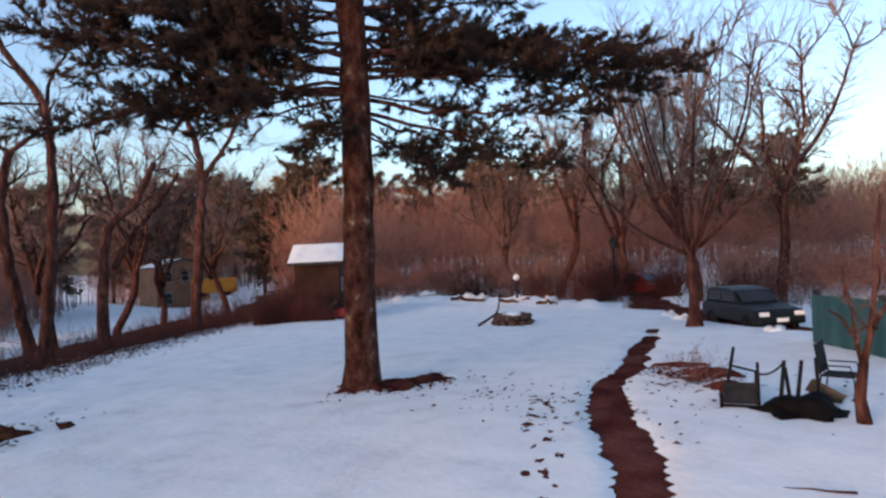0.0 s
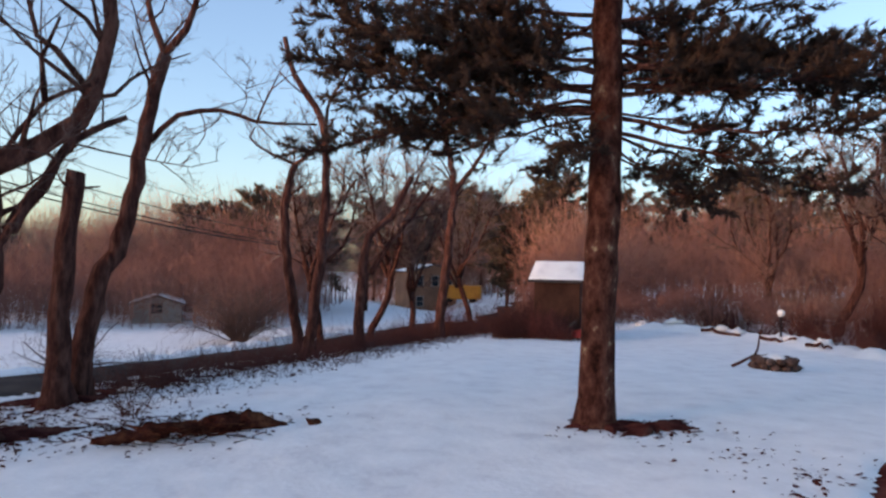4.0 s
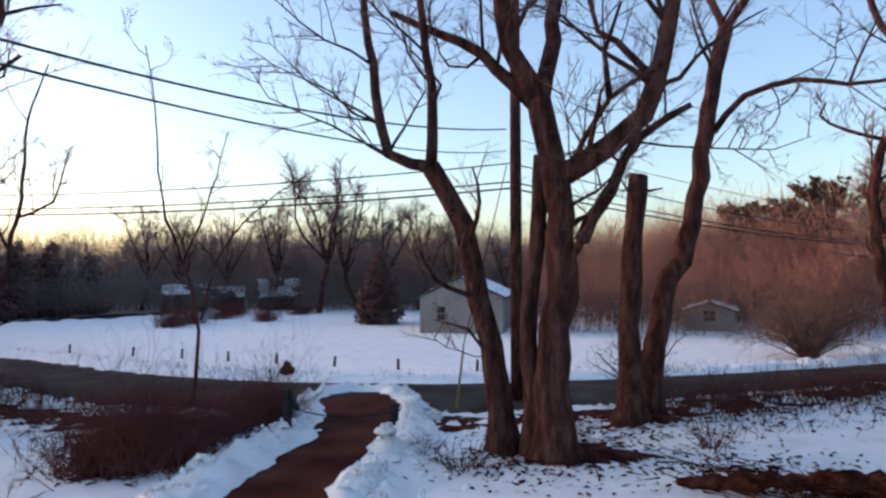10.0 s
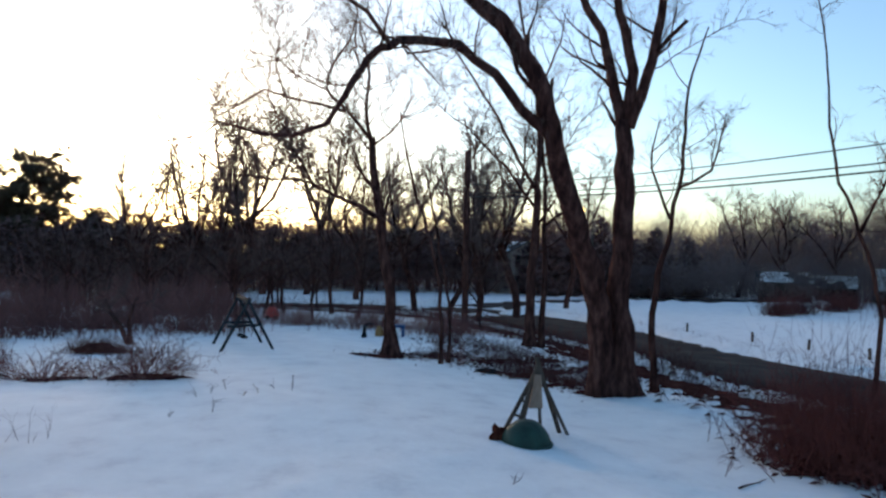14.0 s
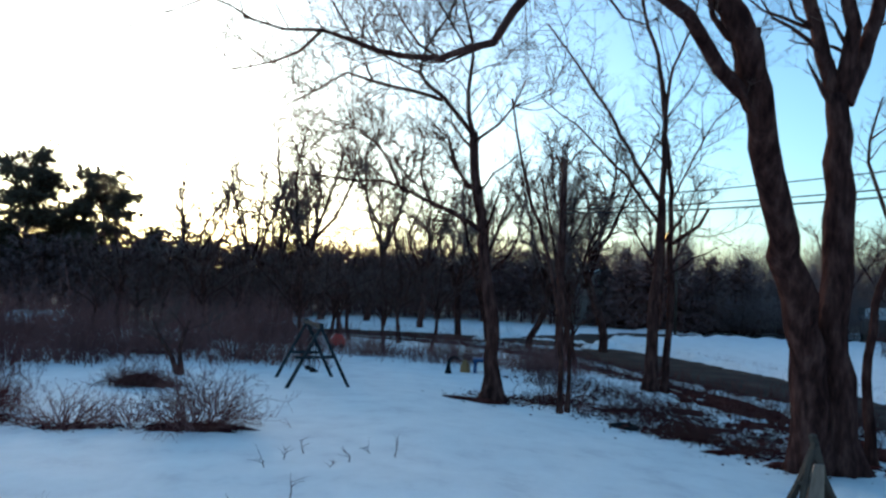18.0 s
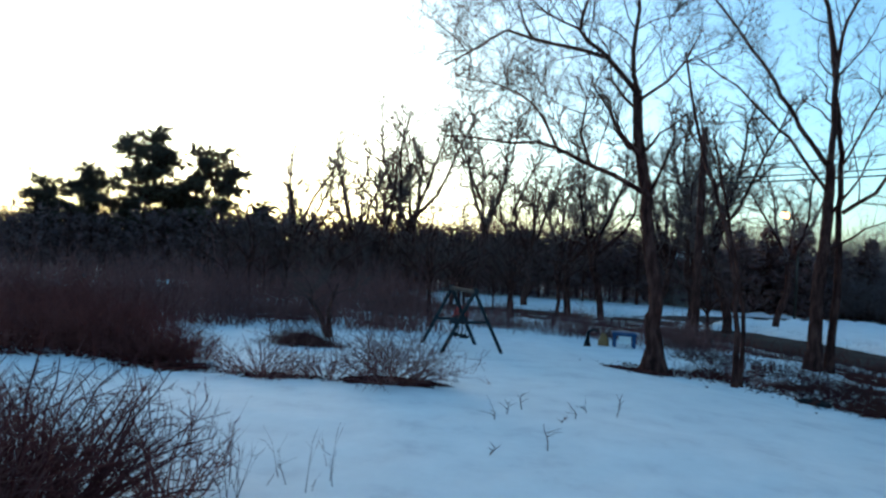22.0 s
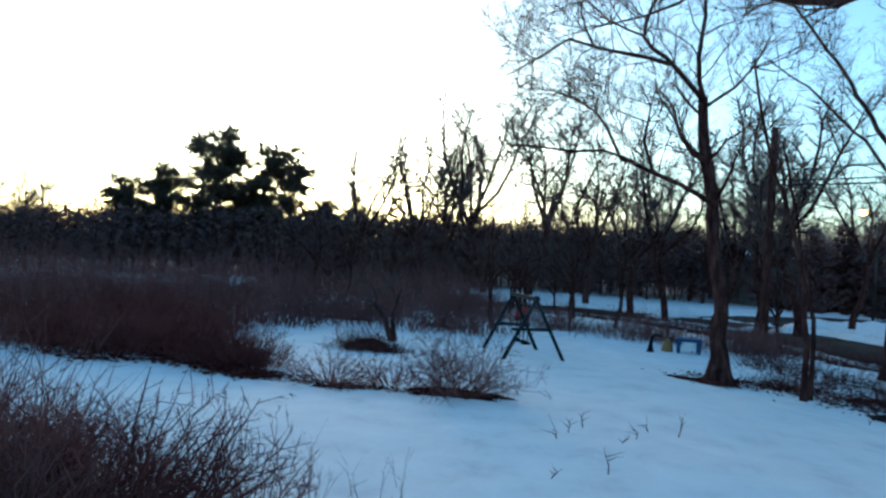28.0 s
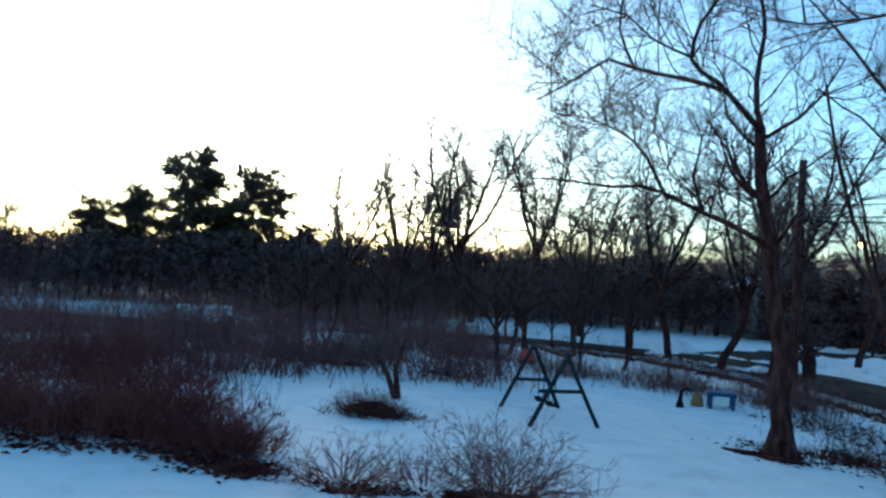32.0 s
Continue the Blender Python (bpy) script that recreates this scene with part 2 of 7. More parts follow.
class Soup:
    """Vertices and faces gathered for one mesh."""

    def __init__(self):
        self.v, self.f = [], []

    def tube(self, pts, radii, sides=7, cap=True):
        pts = [Vector(p) for p in pts]
        base, prev = len(self.v), None
        for i, p in enumerate(pts):
            d = (pts[min(i + 1, len(pts) - 1)] - pts[max(i - 1, 0)]).normalized()
            u = d.orthogonal().normalized() if prev is None else (prev - d * prev.dot(d)).normalized()
            prev, w = u, d.cross(u)
            for k in range(sides):
                a = 2 * math.pi * k / sides
                self.v.append(tuple(p + (u * math.cos(a) + w * math.sin(a)) * radii[i]))
        for i in range(len(pts) - 1):
            for k in range(sides):
                a, b = base + i * sides + k, base + i * sides + (k + 1) % sides
                self.f.append((a, b, b + sides, a + sides))
        if cap:
            self.f.append(tuple(base + k for k in range(sides))[::-1])
            self.f.append(tuple(base + (len(pts) - 1) * sides + k for k in range(sides)))

    def box(self, c, s, turn=None, taper=1.0):
        b = len(self.v)
        m = turn.to_3x3() if turn is not None else Matrix.Identity(3)
        for z in (-1, 1):
            k = taper if z > 0 else 1.0
            for x, y in ((-1, -1), (1, -1), (1, 1), (-1, 1)):
                self.v.append(tuple(Vector(c) + m @ Vector((x * s[0] / 2 * k, y * s[1] / 2 * k, z * s[2] / 2))))
        for q in ((3, 2, 1, 0), (4, 5, 6, 7), (0, 1, 5, 4), (1, 2, 6, 5), (2, 3, 7, 6), (3, 0, 4, 7)):
            self.f.append(tuple(b + i for i in q))

    def lump(self, c, s, seed=0, rough=0.25, n=10, m=6, flat=True):
        """A rough rounded heap or stone."""
        b = len(self.v)
        for j in range(m + 1):
            th = math.pi * (0.5 if flat else 1.0) * j / m
            for i in range(n):
                a = 2 * math.pi * i / n
                d = Vector((math.sin(th) * math.cos(a), math.sin(th) * math.sin(a), math.cos(th)))
                r = 1 + rough * noise.noise(d * 1.7 + Vector((seed * 3.1, seed * 1.7, 0))) * 1.6
                self.v.append((c[0] + d.x * s[0] * r, c[1] + d.y * s[1] * r, c[2] + d.z * s[2] * r))
        for j in range(m):
            for i in range(n):
                p, q = b + j * n + i, b + j * n + (i + 1) % n
                self.f.append((p, p + n, q + n, q))

    def sheet(self, n, m, fn):
        b = len(self.v)
        for j in range(m + 1):
            for i in range(n + 1):
                self.v.append(tuple(fn(i / n, j / m)))
        for j in range(m):
            for i in range(n):
                p = b + j * (n + 1) + i
                self.f.append((p, p + 1, p + n + 2, p + n + 1))

    def prism(self, outline, depth, place):
        """A flat outline (x, z) drawn out along y by depth, laid by the matrix place."""
        b, n = len(self.v), len(outline)
        for y in (-depth / 2, depth / 2):
            for x, z in outline:
                self.v.append(tuple(place @ Vector((x, y, z))))
        self.f.append(tuple(range(b, b + n)))
        self.f.append(tuple(range(b + 2 * n - 1, b + n - 1, -1)))
        for i in range(n):
            j = (i + 1) % n
            self.f.append((b + i, b + i + n, b + j + n, b + j))

    def mesh(self, name, mat, shade=True):
        me = bpy.data.meshes.new(name)
        me.from_pydata(self.v, [], self.f)
        me.materials.append(mat)
        if shade:
            me.shade_smooth()
        return me


def sticks_mesh(name, mat, base, tip, width, bend=None):
    """Many thin tapered twigs at once: three-sided, to a point. bend: an offset of the middle, for a crook."""
    base, tip = np.asarray(base, float), np.asarray(tip, float)
    n = len(base)
    d = tip - base
    ln = np.linalg.norm(d, axis=1, keepdims=True) + 1e-9
    d = d / ln
    ref = np.where(np.abs(d[:, 2:3]) > 0.8, np.array([[1.0, 0, 0]]), np.array([[0, 0, 1.0]]))
    u = np.cross(d, ref)
    u /= np.linalg.norm(u, axis=1, keepdims=True)
    w = np.cross(d, u)
    width = np.broadcast_to(np.asarray(width, float), (n,))[:, None]
    ring = lambda c, s: [c + s * width * (u * math.cos(a) + w * math.sin(a)) for a in (0, 2.094, 4.189)]
    i = np.arange(n)[:, None]
    if bend is None:
        v = np.stack(ring(base, 1.0) + [tip], 1).reshape(-1, 3)
        f = np.concatenate([4 * i + np.array([[a, b, 3]]) for a, b in ((0, 1), (1, 2), (2, 0))])
    else:
        mid = base + (tip - base) * 0.5 + bend
        v = np.stack(ring(base, 1.0) + ring(mid, 0.65) + [tip], 1).reshape(-1, 3)
        fs = []
        for a, b in ((0, 1), (1, 2), (2, 0)):
            fs += [7 * i + np.array([[a, b, b + 3]]), 7 * i + np.array([[a, b + 3, a + 3]]), 7 * i + np.array([[a + 3, b + 3, 6]])]
        f = np.concatenate(fs)
    me = bpy.data.meshes.new(name)
    me.vertices.add(len(v))
    me.vertices.foreach_set("co", v.ravel())
    me.loops.add(3 * len(f))
    me.loops.foreach_set("vertex_index", f.ravel().astype(np.int32))
    me.polygons.add(len(f))
    me.polygons.foreach_set("loop_start", (3 * np.arange(len(f))).astype(np.int32))
    me.materials.append(mat)
    me.update(calc_edges=True)
    return me


def part(name, me, parent, label="", kind=""):
    ob = new(name, me)
    ob.parent = parent
    if kind:
        ob["kind"] = kind
    if label:
        ob["label"] = label
    return ob


def thing(name, place, label, category, group="", kind=""):
    """An Empty at the base of a thing that parents its parts."""
    ob = new(name)
    ob.matrix_world = place if isinstance(place, Matrix) else Matrix.Translation(place)
    return tagged(ob, label, category, group, kind)


def solid(name, soup, mat, label, category, kind="", group="", shade=True):
    return tagged(new(name, soup.mesh(name, mat, shade)), label, category, group, kind)


rng = np.random.default_rng(7)

# ---- ground ----
ROAD = [(75, -26), (50, -14.5), (36, -7), (27, -2.9), (20.5, 0.4), (16.6, 3.2), (14.6, 5.6), (13.4, 9.2), (12.9, 14), (12.8, 20), (12.2, 28), (10.4, 35.5), (6.8, 41.5), (1.2, 45.0), (-6, 45.8), (-15, 43.8), (-28, 40.5), (-50, 38)]
STREET = [(8.2, 41.5), (12.5, 47.5), (22, 53), (36, 54), (55, 50), (90, 44)]
DRIVE = [(1.0, -2.0), (3.6, -0.1), (5.8, 1.3), (8.0, 2.7), (10.1, 3.75), (12.2, 5.4), (13.6, 6.9)]
BANK = [(33.5, -19.6), (29.8, -22.7), (25.8, -23.6), (22.5, -23.6), (20.2, -23.4)]     # old snow heaped along the yard's end
TRACK = [(24, -30.0), (20.6, -27.2), (18.0, -25.5), (15.2, -23.8), (12.9, -22.5), (10, -21.9), (7, -22.5)]     # bare wheel track behind the round maple
FOOTPATH = [(1.2, -8.2), (3.1, -9.95), (4.4, -10.9), (5.6, -11.7), (6.8, -12.65), (7.7, -14.0), (9.2, -15.65), (10.3, -17.0), (11.2, -18.0), (12.1, -19.0)]


def spline(pts, step):
    """A smooth line through the points, at about even steps."""
    p = np.array([pts[0], *pts, pts[-1]], float)
    out = []
    for i in range(1, len(p) - 2):
        a, b, c, d = p[i - 1:i + 3]
        k = max(2, int(np.linalg.norm(c - b) / step))
        for t in np.arange(k) / k:
            out.append(0.5 * (2 * b + (c - a) * t + (2 * a - 5 * b + 4 * c - d) * t * t + (3 * b - a - 3 * c + d) * t ** 3))
    return np.array(out + [p[-1]])


ROAD_LINE, DRIVE_LINE, PATH_LINE, STREET_LINE = spline(ROAD, 0.8), spline(DRIVE, 0.3), spline(FOOTPATH, 0.25), spline(STREET, 2.0)
BANK_LINE, TRACK_LINE = spline(BANK, 0.5), spline(TRACK, 0.4)


def away(line, x, y):
    """The distance of places from a line, and the side (1 on its right)."""
    x, y = np.ravel(x), np.ravel(y)
    best, side = np.full(x.shape, 1e9), np.zeros(x.shape)
    for a, b in zip(line[:-1], line[1:]):
        d = b - a
        t = np.clip(((x - a[0]) * d[0] + (y - a[1]) * d[1]) / (d @ d), 0, 1)
        ex, ey = x - a[0] - t * d[0], y - a[1] - t * d[1]
        r = np.hypot(ex, ey)
        near = r < best
        best = np.where(near, r, best)
        side = np.where(near, np.sign(ex * d[1] - ey * d[0]), side)
    return best, side


def lie(x, y):
    """The height of the land under the snow."""
    x, y = np.asarray(x, float), np.asarray(y, float)
    s = 0.75 * x + 0.66 * y
    z = 0.5 * np.exp(-((x - 7) ** 2 + (y + 13) ** 2) / 150) - 1.1 * smooth(10, 27, s)
    east = smooth(8, 13, x) * smooth(-16, -21, y)     # the yard's level end, and a slope in the woods behind it
    z = z - (1.5 - 1.5 * east) * smooth(17.5, 32, 0.2 * x - 0.8 * y) + 0.03 * east + 0.9 * smooth(38, 54, np.hypot(x, y)) * smooth(-20, -30, y) * smooth(4, 12, x)
    z = z - (0.2 + 1.3 * smooth(-4, -20, x)) * smooth(22, 48, -0.5 * x + 0.87 * y)
    # the yard falls gently away to the north and to the road
    return np.minimum(z, np.maximum(-0.045 * (y - 9) - 0.075 * np.clip(x, 0, 5), -0.6))


def lumps(x, y, k, amp):
    return amp * (np.sin(x * 1.31 * k + 1.7 * np.sin(y * 0.9 * k)) * np.cos(y * 1.13 * k + 1.3 * np.sin(x * 0.7 * k + 2)) + 0.5 * np.sin(x * 2.7 * k + y * 2.1 * k))


def axis(lo, a, b, hi, fine, mid):
    inner = np.arange(a, b, fine)
    left, right = [a], [b]
    for out, end, sign in ((left, lo, -1), (right, hi, 1)):
        step = mid
        while (out[-1] - end) * sign < 0:
            out.append(out[-1] + sign * step)
            if abs(out[-1]) > 45:
                step *= 1.25
    return np.r_[left[:0:-1], inner, right]


def snow_height(x, y):
    """Snow lies over the land, thinner and gone on the road, the driveway and the trodden path, and heaped along them."""
    x, y = np.ravel(x), np.ravel(y)
    z = lie(x, y) + 0.02
    z += lumps(x, y, 0.8, 0.02) + lumps(x, y, 4.3, 0.008) + lumps(y + 3, x, 8.7, 0.004) * (1 + lumps(x, y, 0.5, 0.8))
    r, side = away(ROAD_LINE, x, y)
    d, dside = away(DRIVE_LINE, x, y)
    p, _ = away(PATH_LINE, x, y)
    p = p + 0.06 * (1 - smooth(-16.0, -13.2, y))     # the path narrows away from the house
    jag = lumps(x, y, 2.2, 0.16) + lumps(x, y, 6.1, 0.07)
    bank = np.where(side < 0, 0.07, 0.22) * np.exp(-((r - 3.6 + jag) / 0.5) ** 2) * (0.7 + lumps(x, y, 3.1, 0.5))
    z += np.where(r < 9, bank, 0)
    z -= 0.16 * (1 - smooth(2.55, 3.05, r + jag))
    # the yard's side of the road is a weedy ditch that shows in patches
    north = smooth(6, 9, y)
    z -= np.where(side < 0, 0.14, 0.0) * smooth(2.9 + 0.75 * north, 3.3 + 0.75 * north, r + jag) * (1 - smooth(3.9 + 0.9 * north, 5.0 + 1.0 * north, r + 3.5 * jag + lumps(x, y, 3.7, 0.4)))
    st, _ = away(STREET_LINE, x, y)
    z += 0.3 * np.exp(-((st - 3.6 + jag) / 0.6) ** 2) * (0.8 + lumps(x, y, 1.1, 0.5)) - 0.16 * (1 - smooth(2.6, 3.1, st + jag))
    e, _ = away(BANK_LINE, x, y)
    z += 0.3 * np.exp(-((e + 2 * jag) / 0.55) ** 2) * (0.8 + lumps(x, y, 1.7, 0.5))
    t, _ = away(TRACK_LINE, x, y)
    z -= 0.16 * (1 - smooth(0.55, 0.95, t + jag))
    z += 0.26 * np.exp(-((d - 1.15 + 0.5 * jag) / 0.33) ** 2) * (0.75 + lumps(x, y, 4.0, 0.6))
    z += (lumps(x, y, 9.3, 0.035) + lumps(y, x, 6.4, 0.03)) * smooth(0.75, 1.1, d) * (1 - smooth(1.6, 2.6, d))
    z -= 0.15 * (1 - smooth(0.55, 0.8, d + 0.5 * jag))
    z -= 0.13 * (1 - smooth(0.12, 0.34, p + 0.4 * jag))
    return z


GX, GY = axis(-700, -12, 15, 700, 0.16, 0.45), axis(-700, -19, 17, 700, 0.17, 0.45)
gx, gy = np.meshgrid(GX, GY)
gz = snow_height(gx, gy)
verts = np.stack([gx.ravel(), gy.ravel(), gz], 1)
nx, ny = len(GX), len(GY)
q = (np.arange(ny - 1)[:, None] * nx + np.arange(nx - 1)[None]).ravel()
faces = np.stack([q, q + 1, q + nx + 1, q + nx], 1)
me = bpy.data.meshes.new("ground")
me.from_pydata(verts, [], faces.tolist())
me.materials.append(SNOW)
me.shade_smooth()
tagged(new("ground", me), "snow-covered yard and fields, trodden and uneven", "snow", kind="structure")


def floor_z(x, y):
    return float(snow_height(np.array([x]), np.array([y]))[0])


def ribbon(name, line, half, lift, mat, label, cat):
    s = Soup()
    t = np.gradient(line, axis=0)
    t /= np.linalg.norm(t, axis=1, keepdims=True)
    nrm = np.stack([t[:, 1], -t[:, 0]], 1)
    for p, n in zip(line, nrm):
        for k in np.linspace(-1, 1, 7):
            xy = p + n * half * k
            s.v.append((xy[0], xy[1], float(lie(xy[0], xy[1])) + lift + 0.03 * (1 - k * k)))
    for i in range(len(line) - 1):
        for k in range(6):
            a = i * 7 + k
            s.f.append((a, a + 1, a + 8, a + 7))
    return solid(name, s, mat, label, cat, "structure")


ribbon("road", ROAD_LINE, 3.6, -0.075, ASPHALT, "damp dark asphalt road with dirty edges", "road")
ribbon("driveway", DRIVE_LINE, 1.15, -0.055, GRAVEL, "muddy wet driveway between snow banks", "driveway")
ribbon("footpath", PATH_LINE, 0.46, -0.055, MUD, "trodden muddy brown path through the snow", "path")
ribbon("wheel_track", TRACK_LINE, 1.0, -0.055, MUD, "bare muddy wheel track behind the parked car", "track")
ribbon("street", STREET_LINE, 3.4, -0.075, ASPHALT, "dark asphalt side street between snow banks", "road")
tv = np.gradient(ROAD_LINE, axis=0)
tv /= np.linalg.norm(tv, axis=1, keepdims=True)
ribbon("verge", ROAD_LINE + np.stack([-tv[:, 1], tv[:, 0]], 1) * 4.6, 1.7, -0.075, LITTER, "brown weedy ditch beside the road", "verge")

# ---- trees ----


def bent(p0, d, length, r0, up, gen, n=4):
    """A crooked twig as points and radii."""
    pts, d = [np.array(p0, float)], np.array(d, float)
    for i in range(n):
        d = d + gen.normal(0, 0.22, 3) + np.array([0, 0, up])
        d /= np.linalg.norm(d)
        pts.append(pts[-1] + d * length / n)
    return pts, [r0 * (1 - 0.8 * i / n) for i in range(n + 1)]


def twigs_from(lines, gen, per_m, length, up, levels=2, spread=0.9, thin=0.011, start=0.3, sub=6):
    """Bases, tips, widths and crooks of twigs that grow from limbs (points and radii)."""
    B, T, W = [], [], []
    for pts, radii in lines:
        pts = np.array(pts, float)
        seg = np.linalg.norm(np.diff(pts, axis=0), axis=1)
        total = seg.sum()
        for _ in range(max(1, int(per_m * total))):
            s = total * (start + (1 - start) * gen.random())
            i = int(np.searchsorted(np.cumsum(seg), s).clip(0, len(seg) - 1))
            f = (s - np.r_[0, np.cumsum(seg)][i]) / seg[i]
            p = pts[i] + (pts[i + 1] - pts[i]) * f
            d = (pts[i + 1] - pts[i]) / seg[i]
            out = gen.normal(0, 1, 3)
            out -= d * (out @ d)
            out /= np.linalg.norm(out) + 1e-9
            d = d * 0.55 + out * spread + np.array([0, 0, up])
            d /= np.linalg.norm(d)
            ln = length * gen.uniform(0.4, 1.25) * (1.15 - 0.5 * s / total)
            b, t = [p], [p + d * ln]
            B.append(p), T.append(p + d * ln), W.append(thin * ln ** 0.5 * 1.3)
            if levels > 1:
                for _ in range(sub):
                    g = gen.uniform(0.2, 0.98)
                    q = p + d * ln * g
                    e = d + gen.normal(0, 0.55, 3) + np.array([0, 0, up * 0.6])
                    e /= np.linalg.norm(e)
                    l2 = ln * gen.uniform(0.2, 0.55)
                    B.append(q), T.append(q + e * l2), W.append(thin * 0.5)
                    if levels > 2:
                        for _ in range(3):
                            q2 = q + e * l2 * gen.uniform(0.3, 1)
                            e2 = e + gen.normal(0, 0.6, 3)
                            e2 /= np.linalg.norm(e2)
                            B.append(q2), T.append(q2 + e2 * l2 * gen.uniform(0.3, 0.6)), W.append(thin * 0.32)
    return np.array(B), np.array(T), np.array(W)


def refine(pts, r0, r1, gen, wob):
    """More points along a limb, with small crooks, and radii."""
    line = spline3(pts, 0.35)
    n = len(line)
    k = np.sin(np.linspace(0, math.pi, n))[:, None]
    line = line + k * gen.normal(0, wob, (n, 3))
    f = np.linspace(0, 1, n)
    return line, r0 + (r1 - r0) * f


def spline3(pts, step):
    p = np.array([pts[0], *pts, pts[-1]], float)
    out = []
    for i in range(1, len(p) - 2):
        a, b, c, d = p[i - 1:i + 3]
        k = max(1, int(np.linalg.norm(c - b) / step))
        for t in np.arange(k) / k:
            out.append(0.5 * (2 * b + (c - a) * t + (2 * a - 5 * b + 4 * c - d) * t * t + (3 * b - a - 3 * c + d) * t ** 3))
    return np.array(out + [p[-1]])


def limbed_tree(name, spec, label, seed, per_m=5, length=1.1, up=0.25, bark=BARK, flare=1.5, levels=3, thin=0.011, category="tree", trunks=1, branch=1.0, twig_mat=TWIG, start=0.3):
    """A bare tree from its trunk and main limbs; the branches and twigs grow by chance."""
    base, limbs = spec
    gen = np.random.default_rng(seed)
    root = thing(name, base, label, category)
    grown = []
    for i, (r0, r1, pts) in enumerate(limbs):
        line, radii = refine(pts, r0, r1, gen, 0.02 + 0.08 * r0)
        if pts[0][2] <= 0:
            h = np.linalg.norm(line - line[0], axis=1)
            radii = radii * (1 + (flare - 1) * np.exp(-h / 0.35))
        s = Soup()
        s.tube(line, radii, 18 if r0 > 0.15 else 7)
        if r0 > 0.15:
            s.v = [tuple(Vector(v) + noise.noise_vector(Vector(v) * 2.6) * r0 * 0.14 + noise.noise_vector(Vector((v[0] * 9, v[1] * 9, v[2] * 1.6))) * r0 * 0.09) for v in s.v]
        if pts[0][2] <= 0 and r0 > 0.12:
            c = Vector(line[0])
            rooted = []
            for v in s.v:
                o = Vector((v[0] - c.x, v[1] - c.y, 0))
                h = max(0, v[2])
                k = 1 + math.exp(-h / 0.28) * (0.08 + 0.9 * noise.noise(Vector((math.cos(math.atan2(o.y, o.x)) * 1.8, math.sin(math.atan2(o.y, o.x)) * 1.8, seed + i)))) if h < 1.5 else 1
                rooted.append((c.x + o.x * k, c.y + o.y * k, v[2]) if h < 1.5 else v)
            s.v = rooted
        trunk = pts[0][2] <= 0
        part("trunk" if trunk else "limb", s.mesh("trunk" if trunk else "limb", bark), root)
        grown.append((line, radii))
    second = []
    for (line, radii), (r0, r1, pts) in zip(grown, limbs):
        trunk = pts[0][2] <= 0
        total = np.linalg.norm(np.diff(line, axis=0), axis=1).sum()
        for _ in range(int(branch * total * (0.5 if trunk else 1.6))):
            f = gen.uniform(0.55 if trunk else 0.2, 1.0)
            i = min(int(f * (len(line) - 1)), len(line) - 2)
            d = line[i + 1] - line[i]
            d /= np.linalg.norm(d)
            o = gen.normal(0, 1, 3)
            o -= d * (o @ d)
            o /= np.linalg.norm(o)
            second.append(bent(line[i], d * 0.6 + o * 0.9, gen.uniform(0.8, 2.0) * length * 1.3, max(0.35 * radii[i], 0.014), up * 0.6, gen, 5))
    s = Soup()
    for pts, radii in second:
        s.tube(pts, radii, 4)
    if second:
        part("branch_work", s.mesh("branch_work", bark), root, "", "stuff")
    tw = twigs_from([g for g, l in zip(grown, limbs) if l[2][0][2] > 0] + second, gen, per_m, length, up, levels, thin=thin, start=start)
    part("crown", sticks_mesh("crown", twig_mat, *tw), root, "fine bare twigs", "stuff")
    return root


MAPLE_LEFT = ((10.25, 0.52, 0.01), [])
MAPLE_LEFT[1].append((0.20, 0.150, [(0.00, 0.00, -0.10), (-0.10, 0.15, 1.30), (-0.22, 0.33, 2.34), (-0.40, 0.59, 3.56), (-0.68, 0.96, 4.45)]))
MAPLE_LEFT[1].append((0.10, 0.060, [(-0.68, 0.96, 4.45), (-1.00, 1.56, 4.68), (-1.01, 1.79, 5.70), (-1.01, 2.01, 6.53), (-0.94, 2.16, 7.49)]))
MAPLE_LEFT[1].append((0.10, 0.050, [(-0.68, 0.96, 4.45), (-0.81, 0.80, 5.33), (-1.06, 0.78, 6.11), (-1.28, 0.75, 7.12)]))
MAPLE_LEFT[1].append((0.03, 0.010, [(-1.11, 1.46, 4.60), (-1.23, 1.81, 4.81), (-1.30, 2.09, 5.12)]))
MAPLE_LEFT[1].append((0.03, 0.010, [(-0.15, 0.23, 1.47), (-0.56, 0.38, 1.91), (-1.05, 0.62, 2.08)]))
MAPLE_MAIN = ((10.12, -0.45, 0.05), [])
MAPLE_MAIN[1].append((0.27, 0.180, [(0.00, 0.00, -0.10), (-0.05, 0.09, 1.50), (0.03, -0.05, 2.78), (-0.02, 0.03, 4.05), (-0.14, 0.26, 5.33)]))
MAPLE_MAIN[1].append((0.16, 0.100, [(-0.14, 0.26, 5.33), (-0.55, 0.45, 5.99), (-0.87, 0.49, 7.04)]))
MAPLE_MAIN[1].append((0.14, 0.100, [(-0.11, 0.21, 5.33), (0.23, 0.21, 6.24), (0.57, 0.20, 7.67)]))
MAPLE_MAIN[1].append((0.12, 0.050, [(-0.16, 0.30, 5.24), (-0.25, 0.87, 5.87), (-0.37, 1.44, 6.33), (-0.61, 2.12, 6.68), (-0.72, 2.59, 6.96)]))
MAPLE_MAIN[1].append((0.17, 0.100, [(0.02, -0.04, 4.14), (0.19, -0.69, 4.58), (0.25, -1.20, 4.99), (0.21, -1.50, 5.72), (0.13, -1.67, 6.51), (-0.02, -1.66, 7.11)]))
